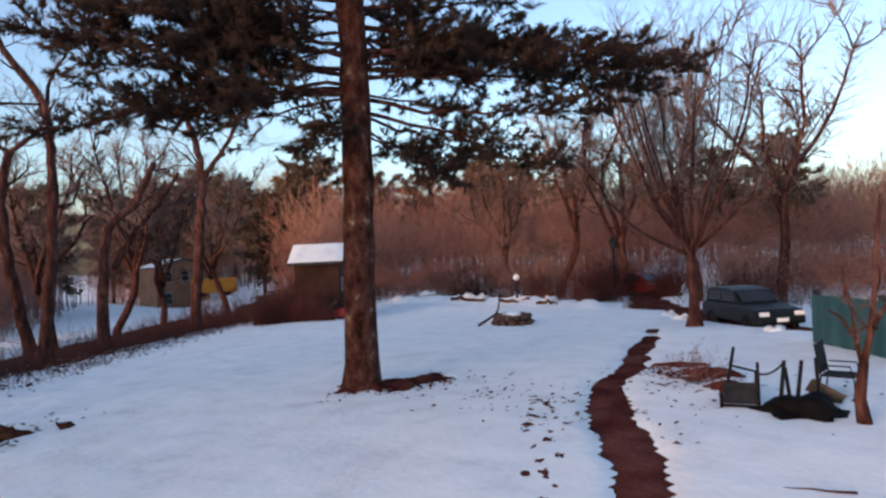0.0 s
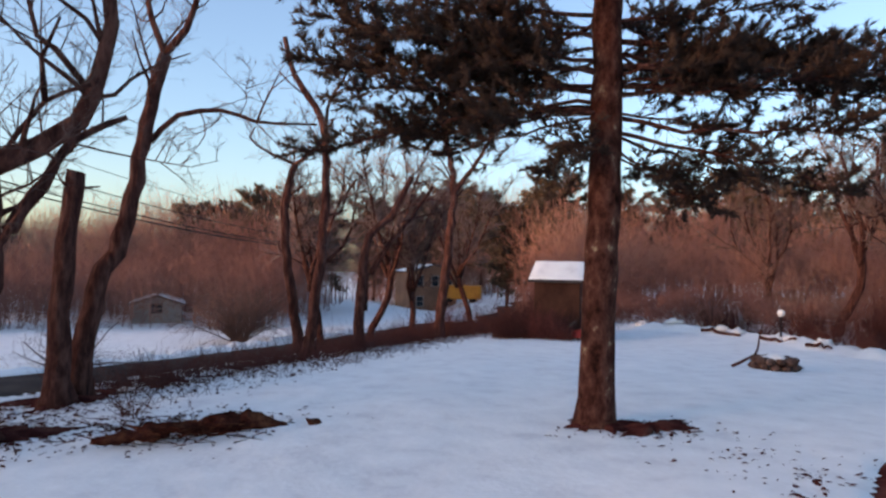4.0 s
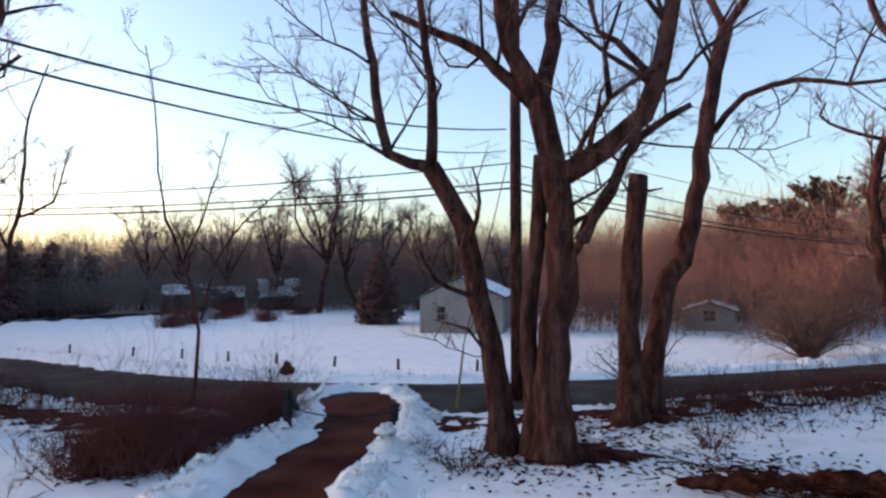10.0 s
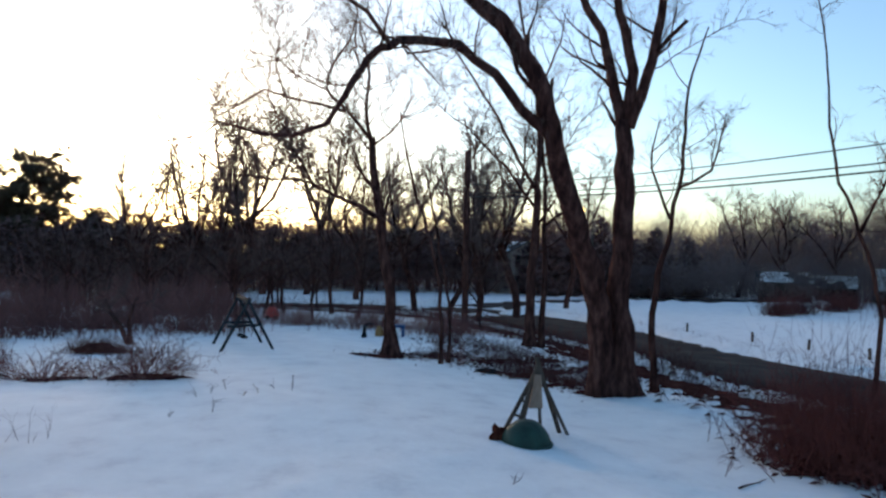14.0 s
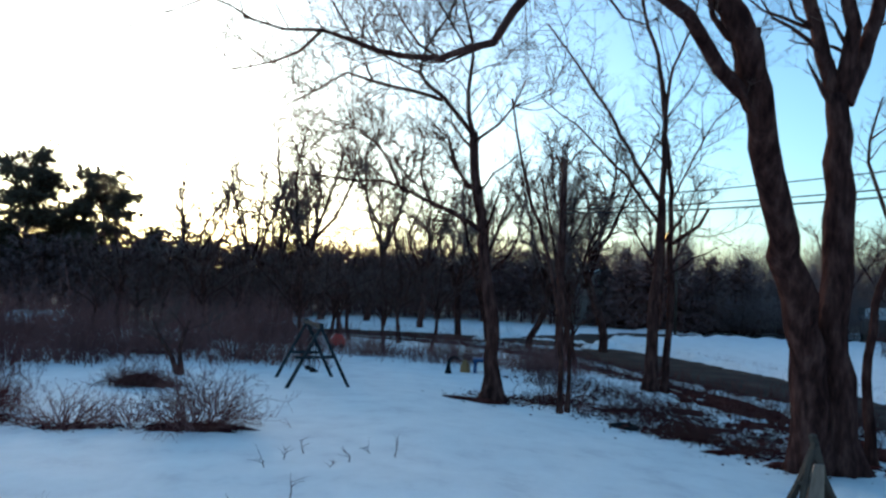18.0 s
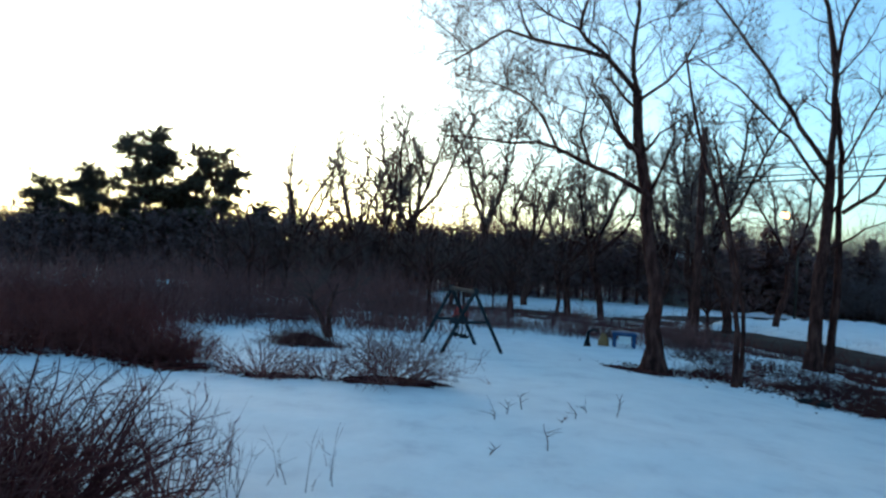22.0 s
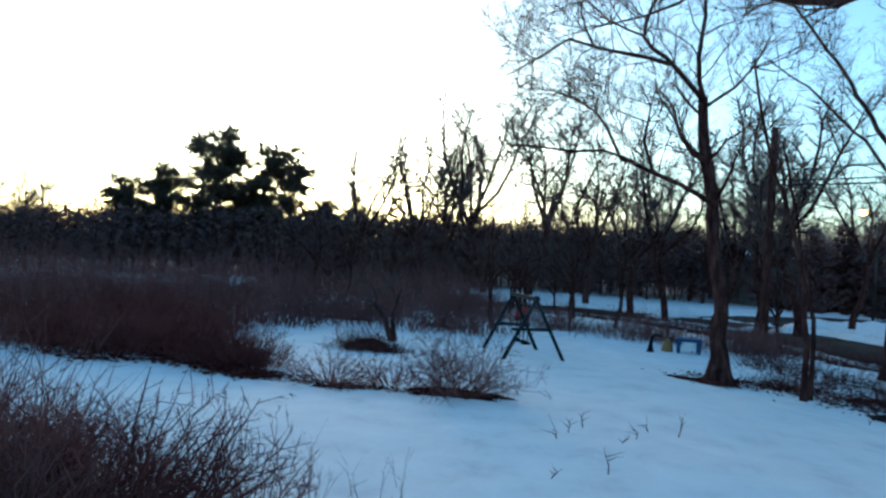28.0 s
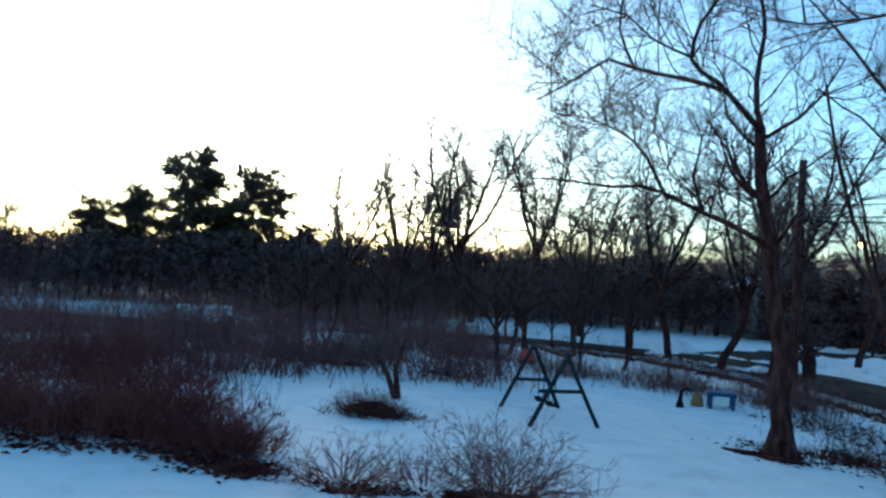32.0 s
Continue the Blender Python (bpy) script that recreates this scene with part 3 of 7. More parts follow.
MAPLE_MAIN[1].append((0.12, 0.050, [(0.25, -0.25, 3.22), (0.69, -0.50, 3.98), (1.13, -0.77, 4.78), (1.70, -1.44, 5.34)]))
MAPLE_MAIN[1].append((0.15, 0.120, [(0.08, 0.48, -0.10), (0.01, 0.53, 1.82), (0.04, 0.41, 3.20), (0.06, 0.31, 4.51)]))
MAPLE_MAIN[1].append((0.05, 0.030, [(0.03, -0.06, 3.97), (-0.07, -0.44, 4.70), (-0.18, -0.83, 5.15), (-0.18, -1.52, 5.43)]))
MAPLE_MAIN[1].append((0.05, 0.020, [(-0.22, -0.90, 5.14), (-0.39, -0.90, 5.74), (-0.44, -1.16, 6.35)]))
MAPLE_MAIN[1].append((0.06, 0.030, [(0.18, -1.34, 5.47), (0.15, -0.93, 6.01), (0.13, -0.56, 6.21), (0.21, -0.40, 6.87)]))
DEAD_TRUNK = ((13.08, -0.39, 0.05), [])
DEAD_TRUNK[1].append((0.22, 0.170, [(0.00, 0.00, -0.10), (0.00, 0.00, 1.74), (0.03, -0.09, 3.46), (0.07, -0.18, 4.50)]))
DEAD_TRUNK[1].append((0.04, 0.015, [(0.07, -0.18, 4.34), (0.28, -0.32, 4.20), (0.50, -0.47, 4.28)]))
DEAD_TRUNK[1].append((0.03, 0.010, [(0.07, -0.17, 4.01), (-0.16, -0.02, 4.31), (-0.34, 0.03, 4.49)]))
LEANING_TREE = ((13.75, -0.47, 0.05), [])
LEANING_TREE[1].append((0.22, 0.130, [(0.00, 0.00, -0.10), (0.10, -0.25, 2.18), (0.25, -0.70, 3.32), (0.33, -0.97, 4.91), (0.40, -1.20, 6.40), (0.45, -1.39, 7.21)]))
LEANING_TREE[1].append((0.08, 0.050, [(0.45, -1.39, 7.21), (0.63, -1.09, 8.01), (0.83, -0.88, 9.07)]))
LEANING_TREE[1].append((0.09, 0.050, [(0.45, -1.39, 7.21), (0.31, -1.87, 7.68), (0.12, -2.16, 8.57)]))
LEANING_TREE[1].append((0.07, 0.020, [(0.39, -1.18, 5.32), (0.28, -1.76, 5.88), (0.21, -2.64, 6.02), (0.06, -3.39, 5.78), (-0.10, -4.65, 5.75)]))
LEANING_TREE[1].append((0.03, 0.012, [(0.31, -3.36, 5.84), (0.19, -3.67, 6.48), (0.06, -3.82, 6.84)]))
STUB_TREE = ((22.52, -4.26, -0.10), [])
STUB_TREE[1].append((0.18, 0.120, [(0.00, 0.00, -0.10), (-0.02, 0.36, 2.08), (-0.04, 0.64, 3.94), (-0.04, 0.58, 5.48), (-0.02, 0.36, 6.34)]))
STUB_TREE[1].append((0.06, 0.030, [(-0.02, 0.36, 6.34), (0.08, 1.20, 6.73), (0.16, 1.90, 7.22), (0.35, 1.76, 7.61)]))
STUB_TREE[1].append((0.08, 0.030, [(-0.02, 0.36, 6.34), (-0.23, -0.44, 7.03), (-0.47, -0.89, 7.87)]))
ROADSIDE_TREE_A = ((21.03, -4.58, 0.01), [])
ROADSIDE_TREE_A[1].append((0.18, 0.080, [(0.00, 0.00, -0.10), (0.01, -0.29, 2.66), (0.01, -0.41, 4.53), (0.01, -0.38, 6.41), (0.01, -0.21, 7.53), (-0.03, 0.63, 8.87), (-0.05, 0.96, 10.03)]))
ROADSIDE_TREE_A[1].append((0.07, 0.030, [(0.01, -0.38, 6.41), (0.18, -0.42, 7.88), (0.35, -0.99, 9.16), (0.51, -1.13, 10.18)]))
ROADSIDE_TREE_A[1].append((0.05, 0.020, [(0.01, -0.34, 4.37), (0.17, -0.91, 4.54), (0.31, -1.19, 5.50)]))
ROADSIDE_TREE_B = ((23.53, -6.21, -0.06), [])
ROADSIDE_TREE_B[1].append((0.20, 0.100, [(0.00, 0.00, -0.10), (0.00, 0.03, 2.12), (-0.01, -0.26, 4.00), (-0.06, -1.01, 4.68), (-0.13, -1.72, 6.16)]))
ROADSIDE_TREE_B[1].append((0.11, 0.050, [(-0.02, -0.35, 2.65), (0.20, -1.04, 3.85), (0.39, -1.80, 4.72), (0.56, -2.55, 5.91)]))
ROADSIDE_TREE_C = ((28.87, -9.66, -0.23), [])
ROADSIDE_TREE_C[1].append((0.22, 0.100, [(0.00, 0.00, -0.10), (-0.05, -0.35, 3.86), (-0.08, -0.57, 6.84), (-0.01, -0.07, 9.32), (0.02, 0.19, 11.31)]))
ROADSIDE_TREE_C[1].append((0.12, 0.050, [(-0.07, -0.53, 6.34), (0.09, -1.61, 7.89), (0.28, -2.40, 9.46), (0.70, -1.96, 11.08)]))
TWO_TRUNK_LEFT = ((5.85, 11.21, -0.47), [])
TWO_TRUNK_LEFT[1].append((0.28, 0.120, [(0.00, 0.00, -0.10), (-0.14, -0.11, 1.84), (-0.79, -0.47, 3.59), (-1.33, -0.94, 4.72), (-1.79, -1.33, 5.99), (-2.32, -1.29, 6.96), (-2.94, -1.16, 7.61), (-3.56, -1.06, 8.12), (-4.05, -1.00, 8.85)]))
TWO_TRUNK_LEFT[1].append((0.11, 0.045, [(-1.60, -1.13, 5.31), (-2.23, -1.43, 5.63), (-2.81, -1.74, 6.19), (-3.58, -2.02, 6.58), (-4.34, -2.37, 6.51), (-4.83, -3.16, 6.18), (-5.25, -3.96, 5.50), (-5.46, -4.78, 4.95)]))
TWO_TRUNK_LEFT[1].append((0.04, 0.008, [(-5.46, -4.78, 4.95), (-5.55, -4.80, 4.82), (-5.70, -4.82, 4.57), (-5.89, -4.84, 4.47), (-6.15, -4.85, 4.44), (-6.39, -4.89, 4.38), (-6.61, -4.93, 4.39), (-6.78, -4.98, 4.47), (-7.01, -5.04, 4.47), (-7.28, -5.12, 4.45), (-7.55, -5.21, 4.49)]))
TWO_TRUNK_LEFT[1].append((0.01, 0.005, [(-6.78, -4.99, 4.46), (-6.92, -5.15, 4.64), (-7.03, -5.32, 4.76)]))
TWO_TRUNK_LEFT[1].append((0.01, 0.004, [(-7.47, -5.19, 4.47), (-7.64, -5.34, 4.53), (-7.86, -5.50, 4.54)]))
TWO_TRUNK_LEFT[1].append((0.01, 0.005, [(-5.89, -4.85, 4.46), (-6.09, -4.98, 4.72), (-6.23, -5.12, 4.87)]))
TWO_TRUNK_LEFT[1].append((0.04, 0.020, [(-4.85, -3.68, 6.03), (-5.18, -3.61, 6.49), (-5.67, -3.55, 6.80), (-6.21, -3.52, 6.91)]))
TWO_TRUNK_LEFT[1].append((0.09, 0.030, [(-1.54, -1.08, 5.19), (-1.61, -1.16, 5.84), (-1.55, -1.16, 6.33)]))
TWO_TRUNK_LEFT[1].append((0.27, 0.175, [(0.50, 0.02, -0.10), (0.42, 0.05, 1.82), (0.45, 0.04, 3.89), (0.40, 0.06, 5.83)]))
TWO_TRUNK_LEFT[1].append((0.14, 0.060, [(0.40, 0.06, 5.7), (0.16, 0.24, 6.89), (0.06, 0.36, 7.84), (-0.29, 0.57, 8.39), (-0.46, 0.70, 9.21), (-0.50, 0.80, 10.19)]))
TWO_TRUNK_LEFT[1].append((0.14, 0.060, [(0.43, 0.05, 5.7), (0.50, -0.14, 6.84), (0.26, -0.21, 7.70), (0.08, -0.30, 8.92), (0.03, -0.44, 9.75)]))
TWO_TRUNK_LEFT[1].append((0.14, 0.060, [(0.50, 0.02, 5.7), (0.97, -0.01, 7.17), (1.21, 0.05, 8.14), (1.39, 0.13, 9.25), (1.57, 0.22, 10.12)]))
TWO_TRUNK_LEFT[1].append((0.06, 0.040, [(0.87, 0.09, 6.92), (1.25, -0.19, 7.54), (1.55, -0.44, 7.90)]))
TWO_TRUNK_LEFT[1].append((0.05, 0.020, [(1.41, 0.18, 8.87), (1.96, 0.09, 9.18), (2.56, -0.06, 9.41)]))
TWIN_TREE = ((6.62, 19.75, -0.60), [])
TWIN_TREE[1].append((0.18, 0.112, [(0.00, 0.00, -0.10), (0.06, -0.03, 2.25), (0.18, -0.08, 4.60), (0.16, -0.08, 5.33)]))
TWIN_TREE[1].append((0.09, 0.040, [(0.16, -0.08, 5.33), (0.23, -0.02, 7.27), (0.12, 0.11, 9.10), (-0.27, 0.35, 10.68), (-0.45, 0.50, 11.97)]))
TWIN_TREE[1].append((0.07, 0.024, [(0.10, -0.05, 5.33), (-0.41, 0.44, 6.40), (-1.10, 0.96, 7.99), (-2.00, 1.51, 9.65), (-2.78, 1.97, 10.89)]))
TWIN_TREE[1].append((0.05, 0.016, [(0.15, -0.07, 4.59), (-0.87, -0.01, 5.98), (-1.98, 0.02, 7.06), (-3.24, 0.03, 7.97)]))
TWIN_TREE[1].append((0.06, 0.040, [(0.46, -0.21, 4.10), (0.95, -0.78, 4.61), (1.02, -1.16, 5.01)]))
TWIN_TREE[1].append((0.03, 0.012, [(0.43, -0.19, 5.34), (1.09, -0.26, 6.72), (1.63, -0.27, 7.65), (2.51, -0.50, 8.42)]))
TWIN_TREE[1].append((0.11, 0.040, [(0.38, -0.06, -0.10), (0.48, -0.09, 2.29), (0.46, -0.06, 3.89), (0.44, -0.02, 5.66), (0.25, 0.08, 7.60), (0.11, 0.17, 8.97)]))
TWIN_TREE[1].append((0.06, 0.016, [(0.26, 0.10, 7.60), (0.36, -0.20, 9.03), (0.69, -0.61, 10.10), (0.77, -0.91, 11.00)]))
OAK = ((1.76, 16.68, -0.48), [])
OAK[1].append((0.17, 0.100, [(0.00, 0.00, -0.10), (-0.06, 0.01, 1.88), (-0.34, 0.06, 3.88), (-0.56, 0.09, 5.14), (-0.64, 0.10, 6.17)]))
OAK[1].append((0.06, 0.020, [(-0.65, -0.10, 6.04), (-1.01, 0.03, 6.50), (-1.47, 0.15, 7.02), (-1.94, 0.26, 7.54), (-1.77, 0.32, 8.23), (-1.34, 0.34, 8.94), (-1.11, 0.38, 9.78)]))
OAK[1].append((0.06, 0.020, [(-0.65, -0.10, 6.04), (-0.87, -0.16, 6.97), (-0.74, -0.28, 7.83), (-0.91, -0.36, 8.56), (-1.09, -0.43, 9.27)]))
OAK[1].append((0.05, 0.014, [(-1.39, 0.01, 6.85), (-2.19, -0.02, 7.04), (-3.02, -0.09, 7.15), (-3.59, -0.19, 7.32), (-4.29, -0.33, 6.79), (-4.91, -0.49, 6.38)]))
OAK[1].append((0.06, 0.014, [(-0.35, -0.15, 3.84), (-1.04, 0.03, 4.26), (-1.93, 0.20, 4.61), (-2.70, 0.31, 4.96), (-3.34, 0.38, 4.93), (-4.10, 0.42, 5.02), (-4.86, 0.42, 5.03)]))
OAK[1].append((0.04, 0.010, [(-2.24, 0.29, 4.73), (-2.66, 0.45, 5.57), (-3.14, 0.61, 6.10), (-3.81, 0.75, 6.35), (-4.47, 0.86, 6.46)]))
OAK[1].append((0.04, 0.010, [(-1.53, 0.23, 4.44), (-1.84, 0.02, 5.16), (-1.77, -0.22, 5.87), (-2.06, -0.43, 6.30)]))
OAK[1].append((0.04, 0.012, [(-0.62, -0.10, 5.92), (-0.13, -0.40, 6.26), (0.17, -0.67, 6.65), (0.39, -0.93, 7.20)]))
OAK[1].append((0.04, 0.010, [(-0.51, -0.12, 4.71), (-1.07, 0.17, 5.36), (-1.20, 0.39, 6.05), (-1.58, 0.63, 6.48)]))
OAK[1].append((0.03, 0.010, [(-3.02, 0.11, 7.21), (-3.38, 0.28, 8.08), (-3.29, 0.44, 8.95), (-3.59, 0.61, 9.66)]))
OAK[1].append((0.03, 0.010, [(-1.95, 0.06, 7.47), (-2.73, -0.03, 7.76), (-3.26, -0.16, 8.18), (-4.01, -0.31, 8.31)]))
THIN_TREE_A = ((3.01, 15.37, -0.51), [])
THIN_TREE_A[1].append((0.06, 0.022, [(0.00, 0.00, -0.10), (-0.03, 0.01, 1.62), (-0.32, 0.09, 3.34), (-0.89, 0.22, 5.07), (-1.19, 0.28, 6.74)]))
THIN_TREE_A[1].append((0.05, 0.020, [(0.27, 0.44, -0.10), (0.28, 0.47, 1.60), (-0.06, 0.60, 3.38), (-0.41, 0.73, 5.20)]))
THIN_TREE_B = ((7.41, 11.98, -0.51), [])
THIN_TREE_B[1].append((0.09, 0.015, [(0.00, 0.00, -0.10), (-0.07, 0.03, 1.78), (0.24, -0.11, 3.71), (0.48, -0.23, 5.37), (0.54, -0.25, 6.75), (0.90, -0.44, 8.12)]))
THIN_TREE_B[1].append((0.04, 0.012, [(0.36, -0.17, 4.54), (1.09, -0.25, 4.98), (1.51, -0.19, 6.27)]))
THIN_TREE_B[1].append((0.04, 0.012, [(0.24, -0.11, 3.85), (-0.24, -0.17, 4.93), (-0.22, -0.45, 5.98)]))
SAPLING = ((10.80, 9.57, -0.40), [])
SAPLING[1].append((0.05, 0.012, [(0.00, 0.00, -0.10), (0.10, -0.08, 1.79), (-0.18, 0.15, 3.45), (-0.58, 0.44, 4.89), (-0.70, 0.53, 7.13), (-0.89, 0.66, 8.61)]))
SAPLING[1].append((0.03, 0.010, [(-0.18, 0.15, 3.45), (0.45, -0.04, 5.14), (0.89, -0.09, 6.73)]))
SAPLING[1].append((0.03, 0.010, [(0.15, -0.12, 2.04), (0.30, -0.41, 3.32), (0.74, -0.96, 4.42), (1.21, -1.59, 5.10), (1.62, -2.21, 5.51)]))
YARD_MAPLE = ((11.50, -19.79, 0.32), [])
YARD_MAPLE[1].append((0.14, 0.115, [(0.00, 0.00, -0.10), (-0.01, -0.01, 0.89), (-0.01, 0.00, 1.33), (0.01, 0.01, 2.07)]))
YARD_MAPLE[1].append((0.055, 0.012, [(0.01, 0.01, 2.00), (0.84, 0.34, 3.33), (1.43, 0.47, 5.11), (2.02, 0.62, 7.30)]))
YARD_MAPLE[1].append((0.055, 0.012, [(0.01, 0.01, 2.00), (0.00, 0.46, 3.70), (-0.05, 0.87, 5.57), (-0.16, 1.24, 7.53)]))
YARD_MAPLE[1].append((0.055, 0.012, [(-0.01, -0.01, 2.07), (0.03, -0.20, 3.85), (0.01, -0.43, 5.95), (-0.06, -0.72, 8.06)]))
YARD_MAPLE[1].append((0.055, 0.012, [(-0.03, -0.02, 1.99), (-0.70, -0.39, 3.62), (-1.22, -0.60, 5.13), (-1.70, -0.76, 7.26)]))
YARD_MAPLE[1].append((0.055, 0.012, [(-0.03, -0.02, 1.99), (-0.72, -1.05, 3.03), (-1.40, -1.98, 3.99), (-2.12, -2.87, 5.63)]))
YARD_MAPLE[1].append((0.055, 0.012, [(0.04, 0.04, 1.92), (0.85, 1.17, 2.74), (1.23, 1.94, 3.83), (1.48, 2.61, 4.90)]))
CRABAPPLE = ((3.34, -13.46, 0.46), [])
CRABAPPLE[1].append((0.06, 0.050, [(0.00, 0.00, -0.10), (0.00, 0.00, 0.31), (-0.01, 0.00, 0.70)]))
CRABAPPLE[1].append((0.04, 0.018, [(-0.01, 0.00, 0.68), (-0.08, -0.05, 1.02), (-0.13, -0.08, 1.40), (-0.13, -0.08, 1.96), (-0.22, -0.13, 2.59)]))
CRABAPPLE[1].append((0.03, 0.010, [(0.00, 0.00, 0.63), (0.12, -0.04, 1.00), (0.26, -0.07, 1.17), (0.43, -0.08, 1.25)]))
CRABAPPLE[1].append((0.03, 0.010, [(-0.09, -0.05, 1.08), (-0.30, 0.00, 1.35), (-0.48, 0.07, 1.72)]))
CRABAPPLE[1].append((0.02, 0.008, [(0.05, 0.03, 0.95), (0.00, 0.12, 1.28), (-0.01, 0.23, 1.54), (-0.03, 0.34, 1.80)]))
OLD_APPLE = ((-5.82, 18.87, -0.44), [])
OLD_APPLE[1].append((0.07, 0.050, [(0.00, 0.00, -0.10), (-0.26, -0.05, 0.59), (-0.57, -0.12, 1.00)]))
OLD_APPLE[1].append((0.06, 0.030, [(-0.02, 0.10, -0.02), (-0.12, 0.18, 0.65), (0.05, 0.31, 1.37)]))

limbed_tree("maple_tree", MAPLE_LEFT, "bare grey-brown maple trunk forking into two uprights beside the driveway", 1, 4, 1.0)
limbed_tree("maple_tree", MAPLE_MAIN, "massive many-stemmed bare maple with a broken limb by the road", 2, 3.5, 1.0, flare=1.4)
limbed_tree("dead_tree", DEAD_TRUNK, "dead trunk broken off at the top, by the road", 3, 5, 0.6, category="dead tree", branch=0.3)
limbed_tree("maple_tree", LEANING_TREE, "bare leaning tree with one long level limb", 4, 3.5, 0.9)
limbed_tree("roadside_tree", STUB_TREE, "bare crooked roadside tree with a sawn stub", 5, 4, 0.8)
limbed_tree("roadside_tree", ROADSIDE_TREE_A, "tall bare roadside tree with thin dark limbs", 6, 4, 0.9)
limbed_tree("roadside_tree", ROADSIDE_TREE_B, "bare roadside tree leaning over the road", 7, 4, 1.1)
limbed_tree("roadside_tree", ROADSIDE_TREE_C, "bare forked roadside tree", 8, 4, 1.2)
limbed_tree("two_trunk_tree", TWO_TRUNK_LEFT, "large dark bare tree with two trunks and an arching limb", 9, 7, 0.75, up=0.45, flare=1.2, thin=0.007)
limbed_tree("twin_tree", TWIN_TREE, "tall bare twin-stemmed tree at the yard's edge", 10, 4.5, 1.1, thin=0.008)
limbed_tree("oak_tree", OAK, "bare spreading oak with a flared base in the snow", 11, 8, 1.05, flare=2.3, branch=2.2, thin=0.0068)
limbed_tree("young_tree", THIN_TREE_A, "two thin bare young trees growing together", 12, 5, 0.8, thin=0.008)
limbed_tree("young_tree", THIN_TREE_B, "thin bare young tree by the road", 13, 5, 0.8, thin=0.008)
limbed_tree("sapling", SAPLING, "slender bare sapling rising from the thicket", 14, 5, 0.6, thin=0.007)
g = np.random.default_rng(150)
for k in range(9):     # a fan of steep limbs
    a, lean = k * 2.4, g.uniform(0.25, 0.75)
    u = np.array([math.cos(a) * lean, math.sin(a) * lean])
    YARD_MAPLE[1].append((0.045, 0.012, [(0.0, 0.0, 1.75), (*(u * 1.3), 3.2), (*(u * 2.5), 5.2 - lean), (*(u * 3.6), 8.0 - 2.2 * lean)]))
limbed_tree("maple_tree", YARD_MAPLE, "round-headed bare maple beside the parking place", 15, 5, 1.0, up=0.55, branch=0.6, levels=3, thin=0.006, twig_mat=GREYWOODS)
limbed_tree("crabapple_tree", CRABAPPLE, "small crooked bare crabapple by the chairs", 16, 4, 0.4)
limbed_tree("apple_tree", OLD_APPLE, "small old apple tree with a forked leaning trunk", 17, 14, 0.8, up=0.1, branch=3)

# ---- the large pine ----


def tufts(lines, gen, per_m, size, needles, start=0.25, flat=0.5, spread=0.5):
    B, T = [], []
    for pts in lines:
        pts = np.array(pts)
        seg = np.linalg.norm(np.diff(pts, axis=0), axis=1)
        total = seg.sum()
        for _ in range(int(per_m * total)):
            s = total * (start + (1 - start) * gen.random() ** 0.8)
            i = int(np.searchsorted(np.cumsum(seg), s).clip(0, len(seg) - 1))
            p = pts[i] + (pts[i + 1] - pts[i]) * gen.random()
            ax = (pts[i + 1] - pts[i]) / seg[i] * 0.8 + gen.normal(0, 0.5, 3) * np.array([1, 1, flat]) + np.array([0, 0, 0.15])
            ax /= np.linalg.norm(ax)
            d = ax[None] + gen.normal(0, spread, (needles, 3))
            d /= np.linalg.norm(d, axis=1, keepdims=True)
            q = p[None] + ax[None] * size * gen.random((needles, 1)) * 0.8
            B.append(q)
            T.append(q + d * size * gen.uniform(0.6, 1.2, (needles, 1)))
    return np.concatenate(B), np.concatenate(T)


def bough(p0, p1, droop, gen):
    p0, p1 = np.array(p0, float), np.array(p1, float)
    f = np.linspace(0, 1, 9)[:, None]
    line = p0 + (p1 - p0) * f + np.array([0, 0, -droop]) * np.sin(f * math.pi) + gen.normal(0, 0.05, (9, 3)) * f
    return line


PINE_AT = (9.3, -9.7, 0.42)
gen = np.random.default_rng(21)
pine = thing("pine_tree", PINE_AT, "tall white pine with a bare lower trunk and long drooping boughs", "pine tree")
line, radii = refine([(0, 0, -0.1), (0.0, -0.04, 2.0), (-0.02, -0.1, 4.0), (-0.04, -0.1, 6.0), (0, -0.1, 9.0), (0, 0, 14.0)], 0.27, 0.1, gen, 0.012)
radii = np.interp(line[:, 2], [0, 6, 14], [0.27, 0.235, 0.05]) * (1 + 0.45 * np.exp(-(line[:, 2] + 0.1) / 0.3))
s = Soup()
s.tube(line, radii, 16)
s.v = [tuple(Vector(v) + noise.noise_vector(Vector(v) * 3.0) * 0.035) for v in s.v]
part("trunk", s.mesh("trunk", PINEBARK), pine, "reddish scaly bark with pale lichen")
side = Vector((-0.13, -0.99, 0))     # to the right as seen from the house
back = Vector((0.99, -0.13, 0))
# height on the trunk, reach sideways, reach away, rise at the tip, sag, where the needles begin, how thick they stand
PINE_RIGHT = [(5.3, 6.2, 0.3, -0.1, -0.12, 0.35, 1.3), (4.82, 4.4, -0.5, -0.15, 0.16, 0.5, 0.8), (4.6, 4.0, 0.4, -0.75, -0.05, 0.35, 1.0), (4.3, 1.4, -0.2, -0.9, -0.05, 0.2, 1.3),
              (4.55, 2.9, 1.0, -0.6, 0.0, 0.4, 0.9), (5.68, 2.7, 0.4, 0.5, 0.05, 0.1, 1.0), (5.4, 2.0, -0.3, -0.25, -0.05, 0.5, 1.6), (5.55, 4.2, 0.9, 0.6, 0.1, 0.35, 1.4)]
